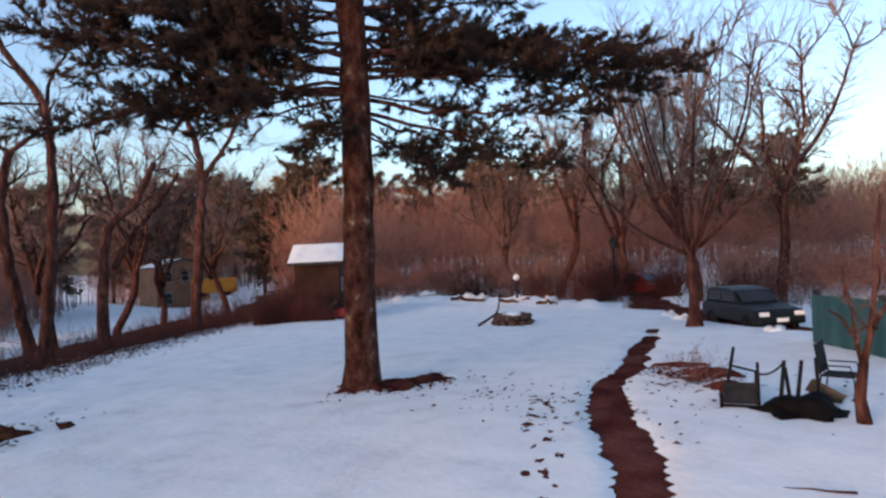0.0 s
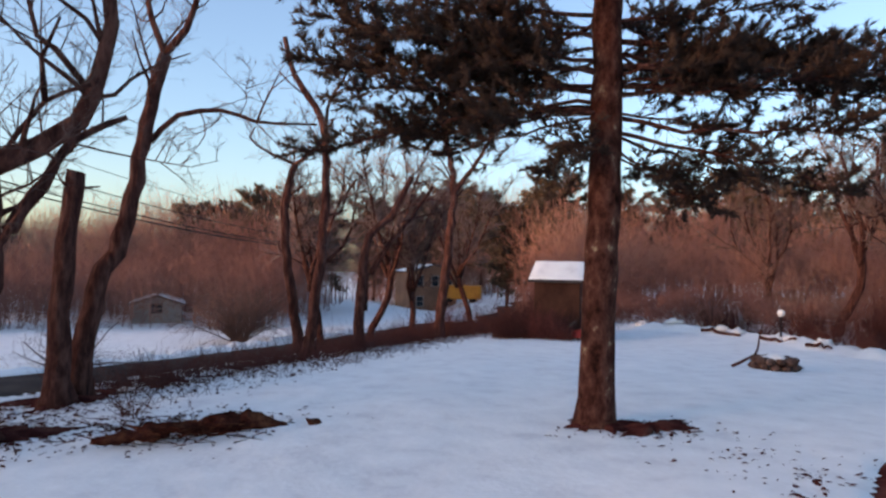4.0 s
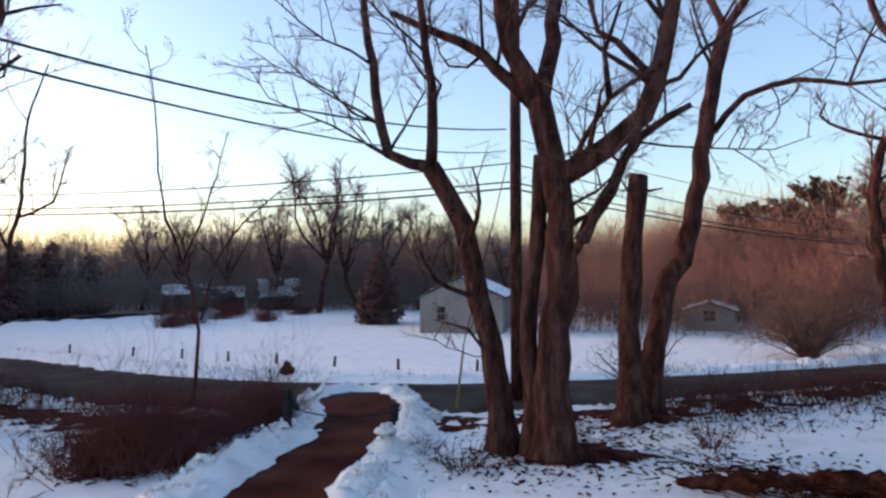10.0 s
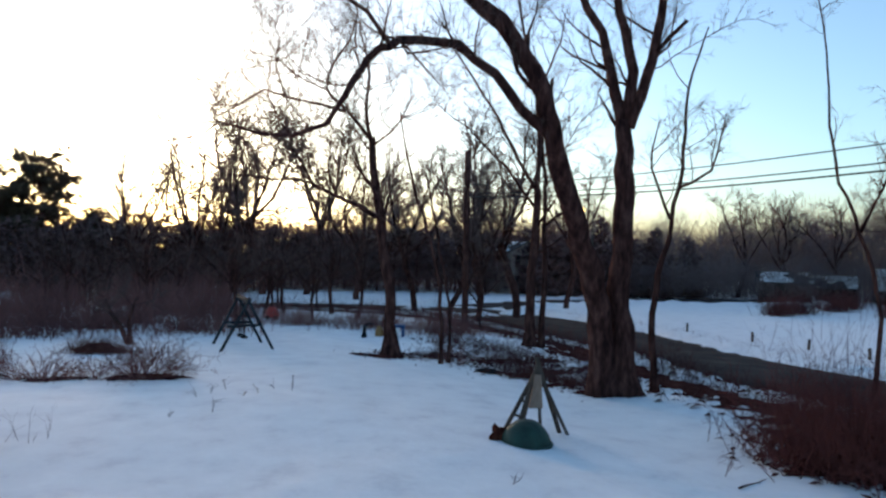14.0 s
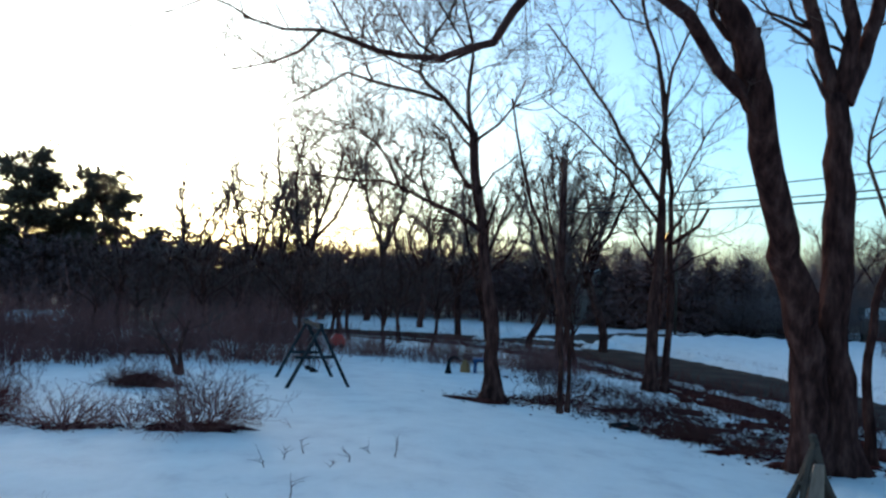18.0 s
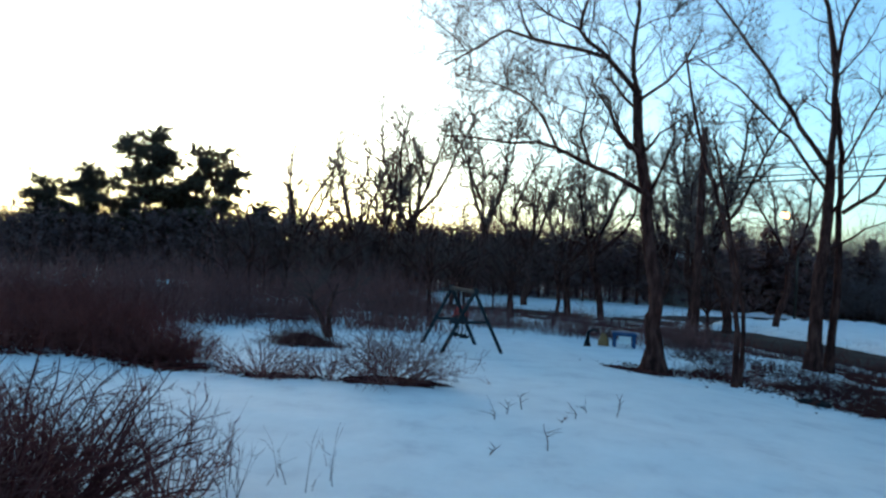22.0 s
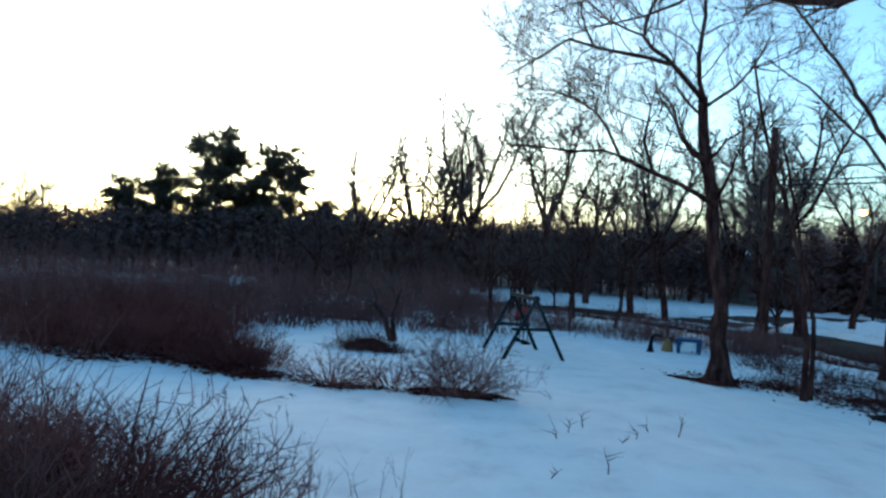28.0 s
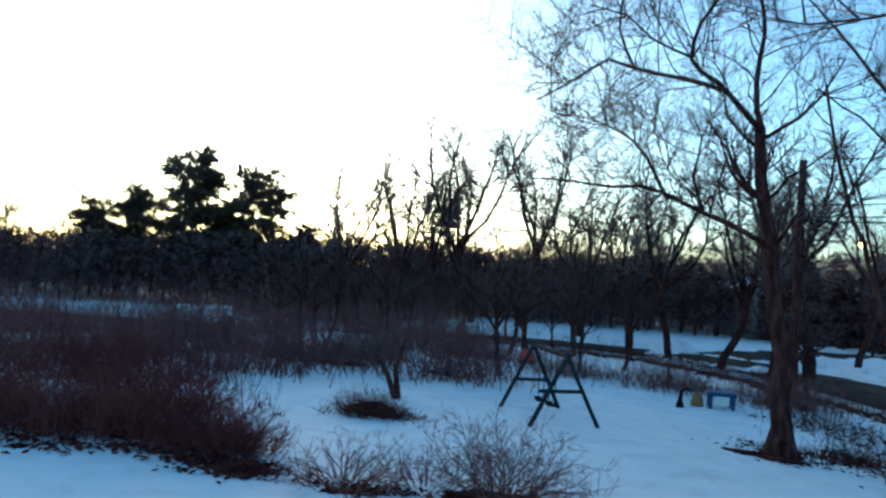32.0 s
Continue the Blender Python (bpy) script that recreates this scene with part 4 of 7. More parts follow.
PINE_NEAR_RIGHT = [(5.2, 2.4, -0.4, 0.1, 0.0, 0.1, 1.3), (5.75, 2.8, 0.5, 0.2, 0.05, 0.1, 1.4), (4.35, 1.5, 0.3, -0.75, 0.0, 0.25, 1.5), (4.9, 2.2, 0.5, -0.15, 0.0, 0.15, 1.0), (5.5, 1.6, -0.8, 0.0, 0.0, 0.1, 1.3)]
PINE_HIGH_RIGHT = [(5.6, 6.3, -0.7, -0.15, 0.05, 0.4, 1.3), (6.0, 6.1, 0.5, 0.1, 0.1, 0.3, 1.3), (6.3, 3.0, -0.6, 0.25, 0.1, 0.1, 1.1), (6.2, 1.5, 0.8, 0.25, 0.0, 0.2, 1.0), (5.1, 3.2, -0.9, 0.3, 0.1, 0.7, 0.7)]
PINE_LEFT = [(5.17, -4.8, 0.3, 0.5, 0.0, 0.2, 1.4), (5.3, -4.4, 0.9, 0.6, 0.05, 0.2, 1.3), (5.45, -3.6, -0.8, 0.35, 0.05, 0.15, 1.3), (4.9, -4.7, 0.2, -0.65, -0.15, 0.3, 0.8), (4.8, -2.6, 0.3, -0.6, -0.05, 0.3, 0.9),
             (4.95, -3.6, 0.7, -0.3, -0.1, 0.35, 1.0), (5.0, -3.9, -0.6, 0.0, 0.0, 0.3, 1.0), (4.95, -2.9, 1.3, -0.2, 0.0, 0.4, 0.9), (4.9, -2.2, -0.9, -0.35, 0.0, 0.3, 1.0), (4.85, -3.2, 0.4, -0.45, -0.05, 0.3, 0.9), (4.6, -0.9, 0.1, -0.6, 0.0, 0.15, 1.5), (4.65, -0.6, -0.6, -0.65, 0.0, 0.2, 1.3)]
PINE_HIGH_LEFT = [(6.0, -3.9, 0.2, 0.3, 0.05, 0.15, 1.3), (5.7, -4.3, -0.6, 0.35, 0.05, 0.2, 1.3), (6.2, -2.6, 0.7, 0.2, 0.0, 0.1, 1.2), (5.8, -2.1, 0.9, 0.1, 0.0, 0.15, 1.2), (6.4, -4.5, -0.3, 0.25, 0.1, 0.2, 1.2),
                  (5.5, -2.4, -0.3, 0.0, -0.05, 0.2, 1.3), (5.25, -1.3, 0.6, 0.2, 0.0, 0.4, 0.5)]
PINE_ROUND = [(6.6, 2.5, 3.5, 0.2, 0.2, 0.2, 1.0), (6.4, -2.0, 3.8, 0.2, 0.2, 0.2, 1.0), (6.8, 1.5, -3.4, 0.3, 0.2, 0.2, 1.0), (6.7, -2.4, -3.2, 0.3, 0.2, 0.2, 1.0), (5.9, 2.4, 2.6, 0.1, 0.15, 0.3, 0.8), (5.8, -1.6, 2.8, 0.1, 0.1, 0.3, 0.8)]
BOUGHS = PINE_RIGHT + PINE_NEAR_RIGHT + PINE_HIGH_RIGHT + PINE_LEFT + PINE_HIGH_LEFT + PINE_ROUND
for h in np.arange(7.2, 13.8, 0.42):
    a = h * 4.1
    BOUGHS.append((h, math.cos(a) * (16.5 - h) * 0.42, math.sin(a) * (16.5 - h) * 0.42, 0.4, 0.1, 0.2, 1.0))
    BOUGHS.append((h + 0.2, math.cos(a + 2.4) * (16.5 - h) * 0.42, math.sin(a + 2.4) * (16.5 - h) * 0.42, 0.4, 0.1, 0.2, 1.0))
for h, a, b, rise, droop, start, thick in BOUGHS:
    p0 = Vector((-0.03, -0.1, h))
    p1 = p0 + side * a + back * b + Vector((0, 0, rise))
    line = bough(p0, p1, droop, gen)
    line[1:-1] += gen.normal(0, 0.035, (7, 3))
    ln = np.linalg.norm(line[-1] - line[0])
    s = Soup()
    s.tube(line, np.linspace(0.012 + 0.0062 * ln, 0.006, 9), 6)
    subs = []
    for _ in range(int((11.5 * thick if h < 7 else 4) * ln)):
        f = gen.uniform(start, 0.99)
        i = int(f * 8)
        d = line[min(i + 1, 8)] - line[max(i - 1, 0)]
        d /= np.linalg.norm(d)
        o = np.cross(d, [0, 0, 1.0]) * gen.choice([-1, 1])
        e = d * 0.7 + o * gen.uniform(0.3, 1) + np.array([0, 0, gen.normal(0.0, 0.2)])
        pts, rad = bent(line[i] + (line[min(i + 1, 8)] - line[i]) * gen.random(), e, gen.uniform(0.35, 1.05) * (1.25 - 0.5 * f), 0.009, 0.08, gen, 4)
        s.tube(pts, rad, 3)
        subs.append(pts)
    for _ in range(int(1.5 * ln)):     # bare dead twigs
        i = int(gen.uniform(0.05, 0.6) * 8)
        pts, rad = bent(line[i], line[i + 1] - line[i] + gen.normal(0, 0.5, 3), gen.uniform(0.3, 0.8), 0.007, 0.1, gen, 4)
        s.tube(pts, rad, 3)
    limb = part("bough", s.mesh("bough", BARK), pine)
    nb, nt = tufts(subs + [line[6:]], gen, 19 if h < 7 else 3, 0.125 if h < 7 else 0.24, 8, 0.2, 0.5, 0.42)
    part("foliage", sticks_mesh("foliage", NEEDLES, nb, nt, 0.0098 if h < 7 else 0.03), limb, "dark green needles in tufts", "stuff")

# ---- woods ----


def woods(name, az0, az1, r0, r1, top, count, mat, label, seed, stem=0.07, branches=9, low=0.0, crown=30, clear=(), mid=0.54):
    """A far stand of bare trees with round twiggy heads, by chance, seen from afar only. top: degrees over the eye by azimuth.
    clear: (x, y, half width) of a building that stands open towards the yard."""
    g = np.random.default_rng(seed)
    az = np.radians(g.uniform(az0, az1, count))
    r = np.sqrt(g.uniform(r0 ** 2, r1 ** 2, count))
    for cx, cy, half in clear:
        c = np.array([cx, cy + 5.9])
        n = np.linalg.norm(c)
        c /= n
        ex, ey = -np.sin(az) * r, np.cos(az) * r + 5.9
        r = np.where((np.abs(ex * c[1] - ey * c[0]) < half) & (ex * c[0] + ey * c[1] < n + 8), r + 52, r)
    x, y = -np.sin(az) * r, np.cos(az) * r
    z = lie(x, y)
    el = np.interp(np.degrees(az), [a for a, _ in top], [e for _, e in top])
    h = (2.4 + r * np.tan(np.radians(el)) - z) * g.uniform(0.62, 1.04, count) + 0.3
    h = np.maximum(h * (1 + 0.1 * np.sin(np.degrees(az) * 1.3) + 0.06 * np.sin(np.degrees(az) * 3.7 + 1)), 1.5)
    foot = np.stack([x, y, z], 1)
    lean = np.stack([g.normal(0, 0.06, count), g.normal(0, 0.06, count), np.ones(count)], 1)
    tip = foot + lean * h[:, None]
    B, T, W = [foot], [foot + (tip - foot) * 0.84], [stem * 0.6 * (h / 8)]
    k = branches
    f = g.uniform(max(0.16, low), 0.8, (count, k))
    p = foot[:, None] + (tip - foot)[:, None] * f[..., None]
    d = g.normal(0, 1, (count, k, 3)) * np.array([1, 1, 0.4]) + np.array([0, 0, 0.9])
    d /= np.linalg.norm(d, axis=2, keepdims=True)
    t = p + d * (h[:, None] * (1.05 - f) * g.uniform(0.25, 0.6, (count, k)) + 0.3)[..., None]
    B.append(p.reshape(-1, 3)), T.append(t.reshape(-1, 3)), W.append(np.full(count * k, stem * 0.3))
    q = g.normal(0, 1, (count, crown, 3))
    q /= np.linalg.norm(q, axis=2, keepdims=True)
    q *= g.uniform(0.25, 1, (count, crown, 1)) ** 0.5
    wide = np.stack([0.27 * h, 0.27 * h, (0.4 - 0.3 * low) * h], 1) * g.uniform(0.75, 1.25, (count, 1))
    p = foot[:, None] + np.array([0, 0, 1.0]) * ((mid + 0.3 * low) * h)[:, None, None] + q * wide[:, None]
    d = q * 0.7 + g.normal(0, 0.4, q.shape) + np.array([0, 0, 0.7])
    t = p + d * g.uniform(0.5, 1.2, (count, crown, 1)) * np.minimum(h / 8, 1.2)[:, None, None]
    B.append(p.reshape(-1, 3)), T.append(t.reshape(-1, 3)), W.append(np.full(count * crown, stem * 0.3))
    me = sticks_mesh(name, mat, np.concatenate(B), np.concatenate(T), np.concatenate(W))
    return tagged(new(name, me), label, "woods", kind="stuff")


EAST = [(-178, 5.5), (-150, 5.1), (-140, 5.3), (-128, 5.7), (-118, 6.9), (-108, 7.3), (-98, 6.3), (-82, 5.9), (-74, 4.6), (-66, 3.5)]
woods("far_woods", -176, -66, 52, 90, EAST, 1900, WOODS, "dense reddish-brown bare woods beyond the snow field", 31, 0.075, 6, crown=95, clear=[(85, -15, 8.5)])
woods("far_woods", -176, -112, 42, 58, [(a, e * 0.6) for a, e in EAST], 900, WOODS, "thin brown brush between the trunks of the snowy wood", 37, 0.06, 5, crown=60, mid=0.5)
woods("far_woods", -112, -68, 42, 58, [(a, e * 0.6) for a, e in EAST], 640, WOODS, "lower brown brush along the wood's edge", 32, 0.06, 5, crown=80, clear=[(85, -15, 8.5)], mid=0.34)
NORTH = [(-66, 2.8), (-50, 2.8), (-40, 3.0), (-30, 2.6), (-20, 3.2), (0, 3.2), (12, 2.8), (22, 2.4), (38, 1.5), (60, 1.2)]
woods("far_woods", -141, -112, 38.5, 46, [(-141, -0.7), (-112, -0.5)], 420, WOODS, "low red-brown brush behind the snow bank", 38, 0.05, 5, crown=70, mid=0.4)
woods("far_woods", -176, -147, 34, 44, [(-176, 0.0), (-147, -0.4)], 420, WOODS, "low brown brush beside the parking place", 39, 0.05, 5, crown=70, mid=0.4)
woods("far_woods", -66, -18, 62, 74, [(-66, 1.0), (-40, 0.9), (-18, 1.2)], 900, GREYWOODS, "brown hedges and undergrowth behind the houses", 40, 0.06, 5, crown=70, mid=0.36)
woods("far_woods", -66, -18, 66, 110, [(a, e + 0.5 + 0.9 * (-58 < a < -30)) for a, e in NORTH], 1500, GREYWOODS, "grey-brown bare woods behind the houses", 33, 0.085, 7, crown=60)
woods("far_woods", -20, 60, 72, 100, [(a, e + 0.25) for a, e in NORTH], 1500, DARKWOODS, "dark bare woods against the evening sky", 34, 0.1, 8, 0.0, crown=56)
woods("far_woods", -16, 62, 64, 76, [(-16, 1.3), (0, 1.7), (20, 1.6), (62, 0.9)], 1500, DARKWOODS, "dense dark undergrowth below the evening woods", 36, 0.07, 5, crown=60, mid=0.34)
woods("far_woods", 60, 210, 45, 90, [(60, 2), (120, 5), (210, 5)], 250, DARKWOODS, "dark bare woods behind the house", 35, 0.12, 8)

# ---- trees of the middle distance ----


def wild_tree(name, seed, height, label, bark=BARK, mat=TWIG, fork=0.35, dens=7.5, spread=0.5):
    """A bare tree of its own shape at the origin: trunk, limbs, branches, twigs."""
    g = np.random.default_rng(seed)
    root = thing(name, (0, 0, 0), label, "tree", "bare trees in the distance")
    h0 = height * fork
    pts, rad = bent((0, 0, -0.2), (0, 0, 1), h0 + 0.2, 0.019 * height, 0.4, g, 5)
    s = Soup()
    s.tube(pts, [0.019 * height * (1 - 0.25 * i / 5) for i in range(6)], 8)
    part("trunk", s.mesh("trunk", bark), root)
    limbs = []
    for k in range(int(g.integers(4, 7))):
        a = k * 2.4 + g.uniform(0, 1)
        d = np.array([math.cos(a) * spread, math.sin(a) * spread, 1.0])
        limbs.append(bent(pts[-1] - np.array([0, 0, h0 * 0.25 * g.random()]), d, height * g.uniform(0.45, 0.68), 0.0105 * height, 0.12, g, 6))
    second = []
    for p, r in limbs:
        for _ in range(7):
            i = int(g.integers(1, 6))
            o = g.normal(0, 0.7, 3)
            second.append(bent(p[i], (p[i] - p[i - 1]) / np.linalg.norm(p[i] - p[i - 1]) + o, height * g.uniform(0.12, 0.26), 0.0042 * height, 0.12, g, 4))
    for p, r in limbs:
        s = Soup()
        s.tube(p, r, 5)
        part("limb", s.mesh("limb", bark), root)
    s = Soup()
    for p, r in second:
        s.tube(p, r, 3)
    part("branch_work", s.mesh("branch_work", bark), root, "", "stuff")
    tw = twigs_from(limbs + second, g, dens / height * 10, height * 0.1, 0.25, 2, thin=0.0019 * height, sub=6)
    part("crown", sticks_mesh("crown", mat, *tw), root, "fine bare twigs", "stuff")
    return root


def polar(az, d):
    a = radians(az)
    return -math.sin(a) * d, math.cos(a) * d


# azimuth, distance, height, kind
FAR_TREES = [(15.9, 62, 13.5, 0), (13.4, 61, 14, 1), (9.6, 60, 15.5, 2), (6.4, 59, 16.5, 0), (2.8, 58, 15.5, 1), (-1.6, 52, 13, 2), (-4.5, 44, 11, 2), (-7, 40, 10, 0), (-10, 37, 9.5, 1), (-12.9, 34, 9.5, 2),
             (-16, 38, 12, 0), (-20, 46, 10, 1), (-33, 70, 10, 1), (-36.5, 66, 9.5, 0), (-40, 68, 9, 1), (-43, 66, 10.5, 1), (-47.7, 60, 14, 0), (-51, 62, 11.5, 1), (-53.5, 62, 10.5, 0), (-56, 64, 10, 1), (-59, 66, 9.5, 0),
             (-97.5, 34, 9.5, 0), (-101.8, 33, 9.5, 1), (-104.5, 36, 9, 2), (-108, 42, 9.5, 0), (-135, 40, 10.5, 1), (-140, 38, 11.5, 2), (-146, 34, 11.5, 0), (-151, 36, 11, 1), (-130, 44, 9, 2),
             ]
FAR_TREES += [(40, 70, 8, 0), (44, 66, 8, 1), (27, 75, 8, 2), (-63, 62, 8, 1), (-69, 58, 8, 0), (-90, 60, 10, 2)]
KINDS = [wild_tree("bare_tree", 41, 12, "bare deciduous tree standing among the far woods", mat=GREYWOODS, spread=0.6),
         wild_tree("bare_tree", 42, 12, "bare deciduous tree with a high fork in the far woods", fork=0.4, spread=0.55, mat=GREYWOODS),
         wild_tree("bare_tree", 43, 12, "bare deciduous tree with steep limbs in the far woods", fork=0.25, spread=0.35)]
used = set()
for i, (az, d, h, k) in enumerate(FAR_TREES):
    x, y = polar(az, d)
    m = Matrix.LocRotScale((x, y, float(lie(x, y)) - 0.1), Euler((0, 0, i * 1.7)), (1, 1, 1))
    ob = KINDS[k] if k not in used else copy_thing(KINDS[k], m)
    ob.matrix_world = m @ Matrix.Scale(h / 11.2, 4)
    used.add(k)

# trunks that stand dark in front of the west and north woods
g = np.random.default_rng(52)
pole_tree = wild_tree("woodland_tree", 44, 9, "thin dark bare tree at the wood's edge", fork=0.4, dens=3, spread=0.35)
first = True
for i in range(27):
    az, d = g.uniform(-14, 24), g.uniform(24, 44)
    x, y = polar(az, d)
    if away(ROAD_LINE, x, y)[0][0] < 4.5:
        continue
    m = Matrix.Translation((x, y, float(lie(x, y)) - 0.1)) @ Matrix.Rotation(i * 2.1, 4, "Z") @ Matrix.Scale(g.uniform(0.38, 0.68), 4)
    ob = pole_tree if first else copy_thing(pole_tree, m)
    ob.matrix_world = m
    first = False

# ---- conifers ----


def conifer(name, seed, h, w, label, bare=0.1, gaps=0.0, droop=0.15, tuft=0.3, density=1.0, irregular=0.15, rounded=False, width=0.05, needles=7, per=1.6, mat=FARNEEDLES):
    g = np.random.default_rng(seed)
    root = thing(name, (0, 0, 0), label, "conifer", "conifers in the distance")
    s = Soup()
    s.tube([(0, 0, -0.3), (0.05, 0, h * 0.5), (0, 0, h)], [h * 0.018, h * 0.012, 0.01], 7)
    part("trunk", s.mesh("trunk", BARK), root)
    s, lines = Soup(), []
    z = h * bare
    while z < h * 0.985:
        f = (z / h - bare) / (1 - bare)
        prof = (1 - f) ** 0.8 if not rounded else math.sqrt(max(0.02, 1 - (2 * f - 0.75) ** 2 / 1.6))
        for _ in range(4):
            if g.random() < gaps:
                continue
            a = g.uniform(0, 6.283)
            ln = w / 2 * prof * g.uniform(1 - irregular * 2, 1 + irregular)
            tip = np.array([math.cos(a) * ln, math.sin(a) * ln, z + ln * (0.25 - droop + (g.normal(0, 0.3) if rounded else 0))])
            ln3 = bough((0, 0, z), tip, ln * droop, g)
            s.tube(ln3[::4], np.linspace(0.015 + ln * 0.014, 0.008, 3), 3, False)
            lines.append(ln3)
            for _ in range(int(2 + ln * 2.2)):
                i = int(g.integers(2, 8))
                d = ln3[i + 1 if i < 8 else 8] - ln3[i - 1]
                o = np.cross(d, [0, 0, 1.0])
                o /= np.linalg.norm(o) + 1e-9
                e = ln3[i] + (d / (np.linalg.norm(d) + 1e-9) * 0.6 + o * g.choice([-1, 1])) * ln * g.uniform(0.12, 0.3)
                lines.append(np.array([ln3[i], (ln3[i] + e) / 2 + [0, 0, 0.03], e]))
        z += h * 0.032 / density
    part("bough_work", s.mesh("bough_work", BARK), root, "", "stuff")
    nb, nt = tufts(lines, g, per * density, tuft, needles, 0.15, 1.0 if rounded else 0.5, 0.75 if rounded else 0.5)
    part("foliage", sticks_mesh("foliage", mat, nb, nt, width), root, "dark evergreen needles", "stuff")
    return root


def stand(kind, rows, spin=1.3):
    """Puts a conifer and its copies up: azimuth, distance, height over the model's."""
    for i, (az, d, k) in enumerate(rows):
        x, y = polar(az, d)
        m = Matrix.Translation((x, y, float(lie(x, y)) - 0.1)) @ Matrix.Rotation(i * spin, 4, "Z") @ Matrix.Scale(k, 4)
        ob = kind if i == 0 else copy_thing(kind, m)
        ob.matrix_world = m


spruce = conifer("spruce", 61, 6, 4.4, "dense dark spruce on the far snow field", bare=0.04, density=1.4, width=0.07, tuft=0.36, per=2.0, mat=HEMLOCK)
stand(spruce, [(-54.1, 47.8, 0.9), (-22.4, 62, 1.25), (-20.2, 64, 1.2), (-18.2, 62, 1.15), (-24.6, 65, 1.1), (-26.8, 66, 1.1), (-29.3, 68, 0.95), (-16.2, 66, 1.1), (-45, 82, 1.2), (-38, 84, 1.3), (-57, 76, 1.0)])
SUNSET_PINES = [(27.6, 73, 1.02), (22.8, 73, 0.98), (31.2, 72, 0.7), (34.0, 71, 0.6), (19.4, 72, 0.62), (25.2, 76, 0.72)]
EAST_PINES = [(-87.7, 64, 0.8), (-91.8, 64, 0.78), (-98.4, 102, 1.2), (-101.7, 104, 1.25), (-112.5, 66, 0.93), (-110.6, 68, 0.85), (-125, 67, 0.82), (-130, 68, 0.78), (-134, 68, 0.66), (-108, 66, 0.74), (-117, 66, 0.75),
              (-82, 66, 0.7), (-121, 67, 0.74), (-104, 100, 1.1), (-95, 102, 1.1), (-139, 60, 0.6), (-144, 56, 0.6), (-149, 52, 0.6), (-127.5, 66, 0.72), (-85, 68, 0.72)]
whitepine = conifer("pine_tree", 62, 14, 6.4, "tall dark pine with dense layered boughs against the sunset", bare=0.2, gaps=0.14, droop=-0.2, tuft=0.8, irregular=0.32, rounded=True, density=1.4, width=0.04, needles=9, per=2.0)
stand(whitepine, SUNSET_PINES)
eastpine = conifer("pine_tree", 65, 14, 7.5, "dark pine crown rising over the brown woods", bare=0.25, gaps=0.05, droop=0.0, tuft=0.5, irregular=0.22, rounded=True, density=1.2, width=0.075, needles=8, per=2.0)
stand(eastpine, EAST_PINES)
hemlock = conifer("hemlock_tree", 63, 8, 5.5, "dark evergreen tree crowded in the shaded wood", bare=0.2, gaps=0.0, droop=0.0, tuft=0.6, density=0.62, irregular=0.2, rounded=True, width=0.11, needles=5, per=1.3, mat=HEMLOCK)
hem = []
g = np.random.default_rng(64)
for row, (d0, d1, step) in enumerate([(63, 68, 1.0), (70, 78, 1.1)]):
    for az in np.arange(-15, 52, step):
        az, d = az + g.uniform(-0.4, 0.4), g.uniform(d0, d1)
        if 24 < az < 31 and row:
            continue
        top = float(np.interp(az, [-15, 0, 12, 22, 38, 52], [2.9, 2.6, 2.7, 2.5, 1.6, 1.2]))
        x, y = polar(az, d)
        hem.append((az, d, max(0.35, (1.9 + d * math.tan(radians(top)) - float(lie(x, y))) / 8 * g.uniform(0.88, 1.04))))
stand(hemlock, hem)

# ---- brush ----


def brush(name, centres, count, height, mat, label, seed, spread=0.35, width=0.006, lean=0.45, sub=4, category="brush", kind="stuff", crook=False):
    """A thicket of stems from chosen places: rows of x, y, half-width in x, half-width in y."""
    g = np.random.default_rng(seed)
    B, T, W = [], [], []
    n = count // len(centres)
    for x, y, sx, sy in centres:
        p = np.stack([x + sx * g.normal(0, 0.5, n), y + sy * g.normal(0, 0.5, n), np.zeros(n)], 1)
        p[:, 2] = snow_height(p[:, 0], p[:, 1]) - 0.03
        d = np.stack([g.normal(0, lean, n), g.normal(0, lean, n), np.ones(n)], 1)
        d /= np.linalg.norm(d, axis=1, keepdims=True)
        ln = (height * g.uniform(0.3, 1.1, n) * np.clip(0.75 + lumps(p[:, 0], p[:, 1], 1.1, 0.4), 0.25, 1.3))[:, None]
        t = p + d * ln
        B.append(p), T.append(t), W.append(np.full(n, width))
        for _ in range(sub):
            q = p + (t - p) * g.uniform(0.25, 1, (n, 1))
            e = d + g.normal(0, 0.5, (n, 3)) + np.array([0, 0, 0.1])
            t2 = q + e * ln * g.uniform(0.15, 0.45, (n, 1))
            B.append(q), T.append(t2), W.append(np.full(n, width * 0.55))
            q2 = q + (t2 - q) * g.uniform(0.3, 1, (n, 1))
            B.append(q2), T.append(q2 + (e + g.normal(0, 0.6, (n, 3))) * ln * 0.12), W.append(np.full(n, width * 0.4))
    B, T, W = np.concatenate(B), np.concatenate(T), np.concatenate(W)
    return tagged(new(name, sticks_mesh(name, mat, B, T, W, np.random.default_rng(seed + 1).normal(0, 0.035, B.shape) * height if crook else None)), label, category, kind=kind)


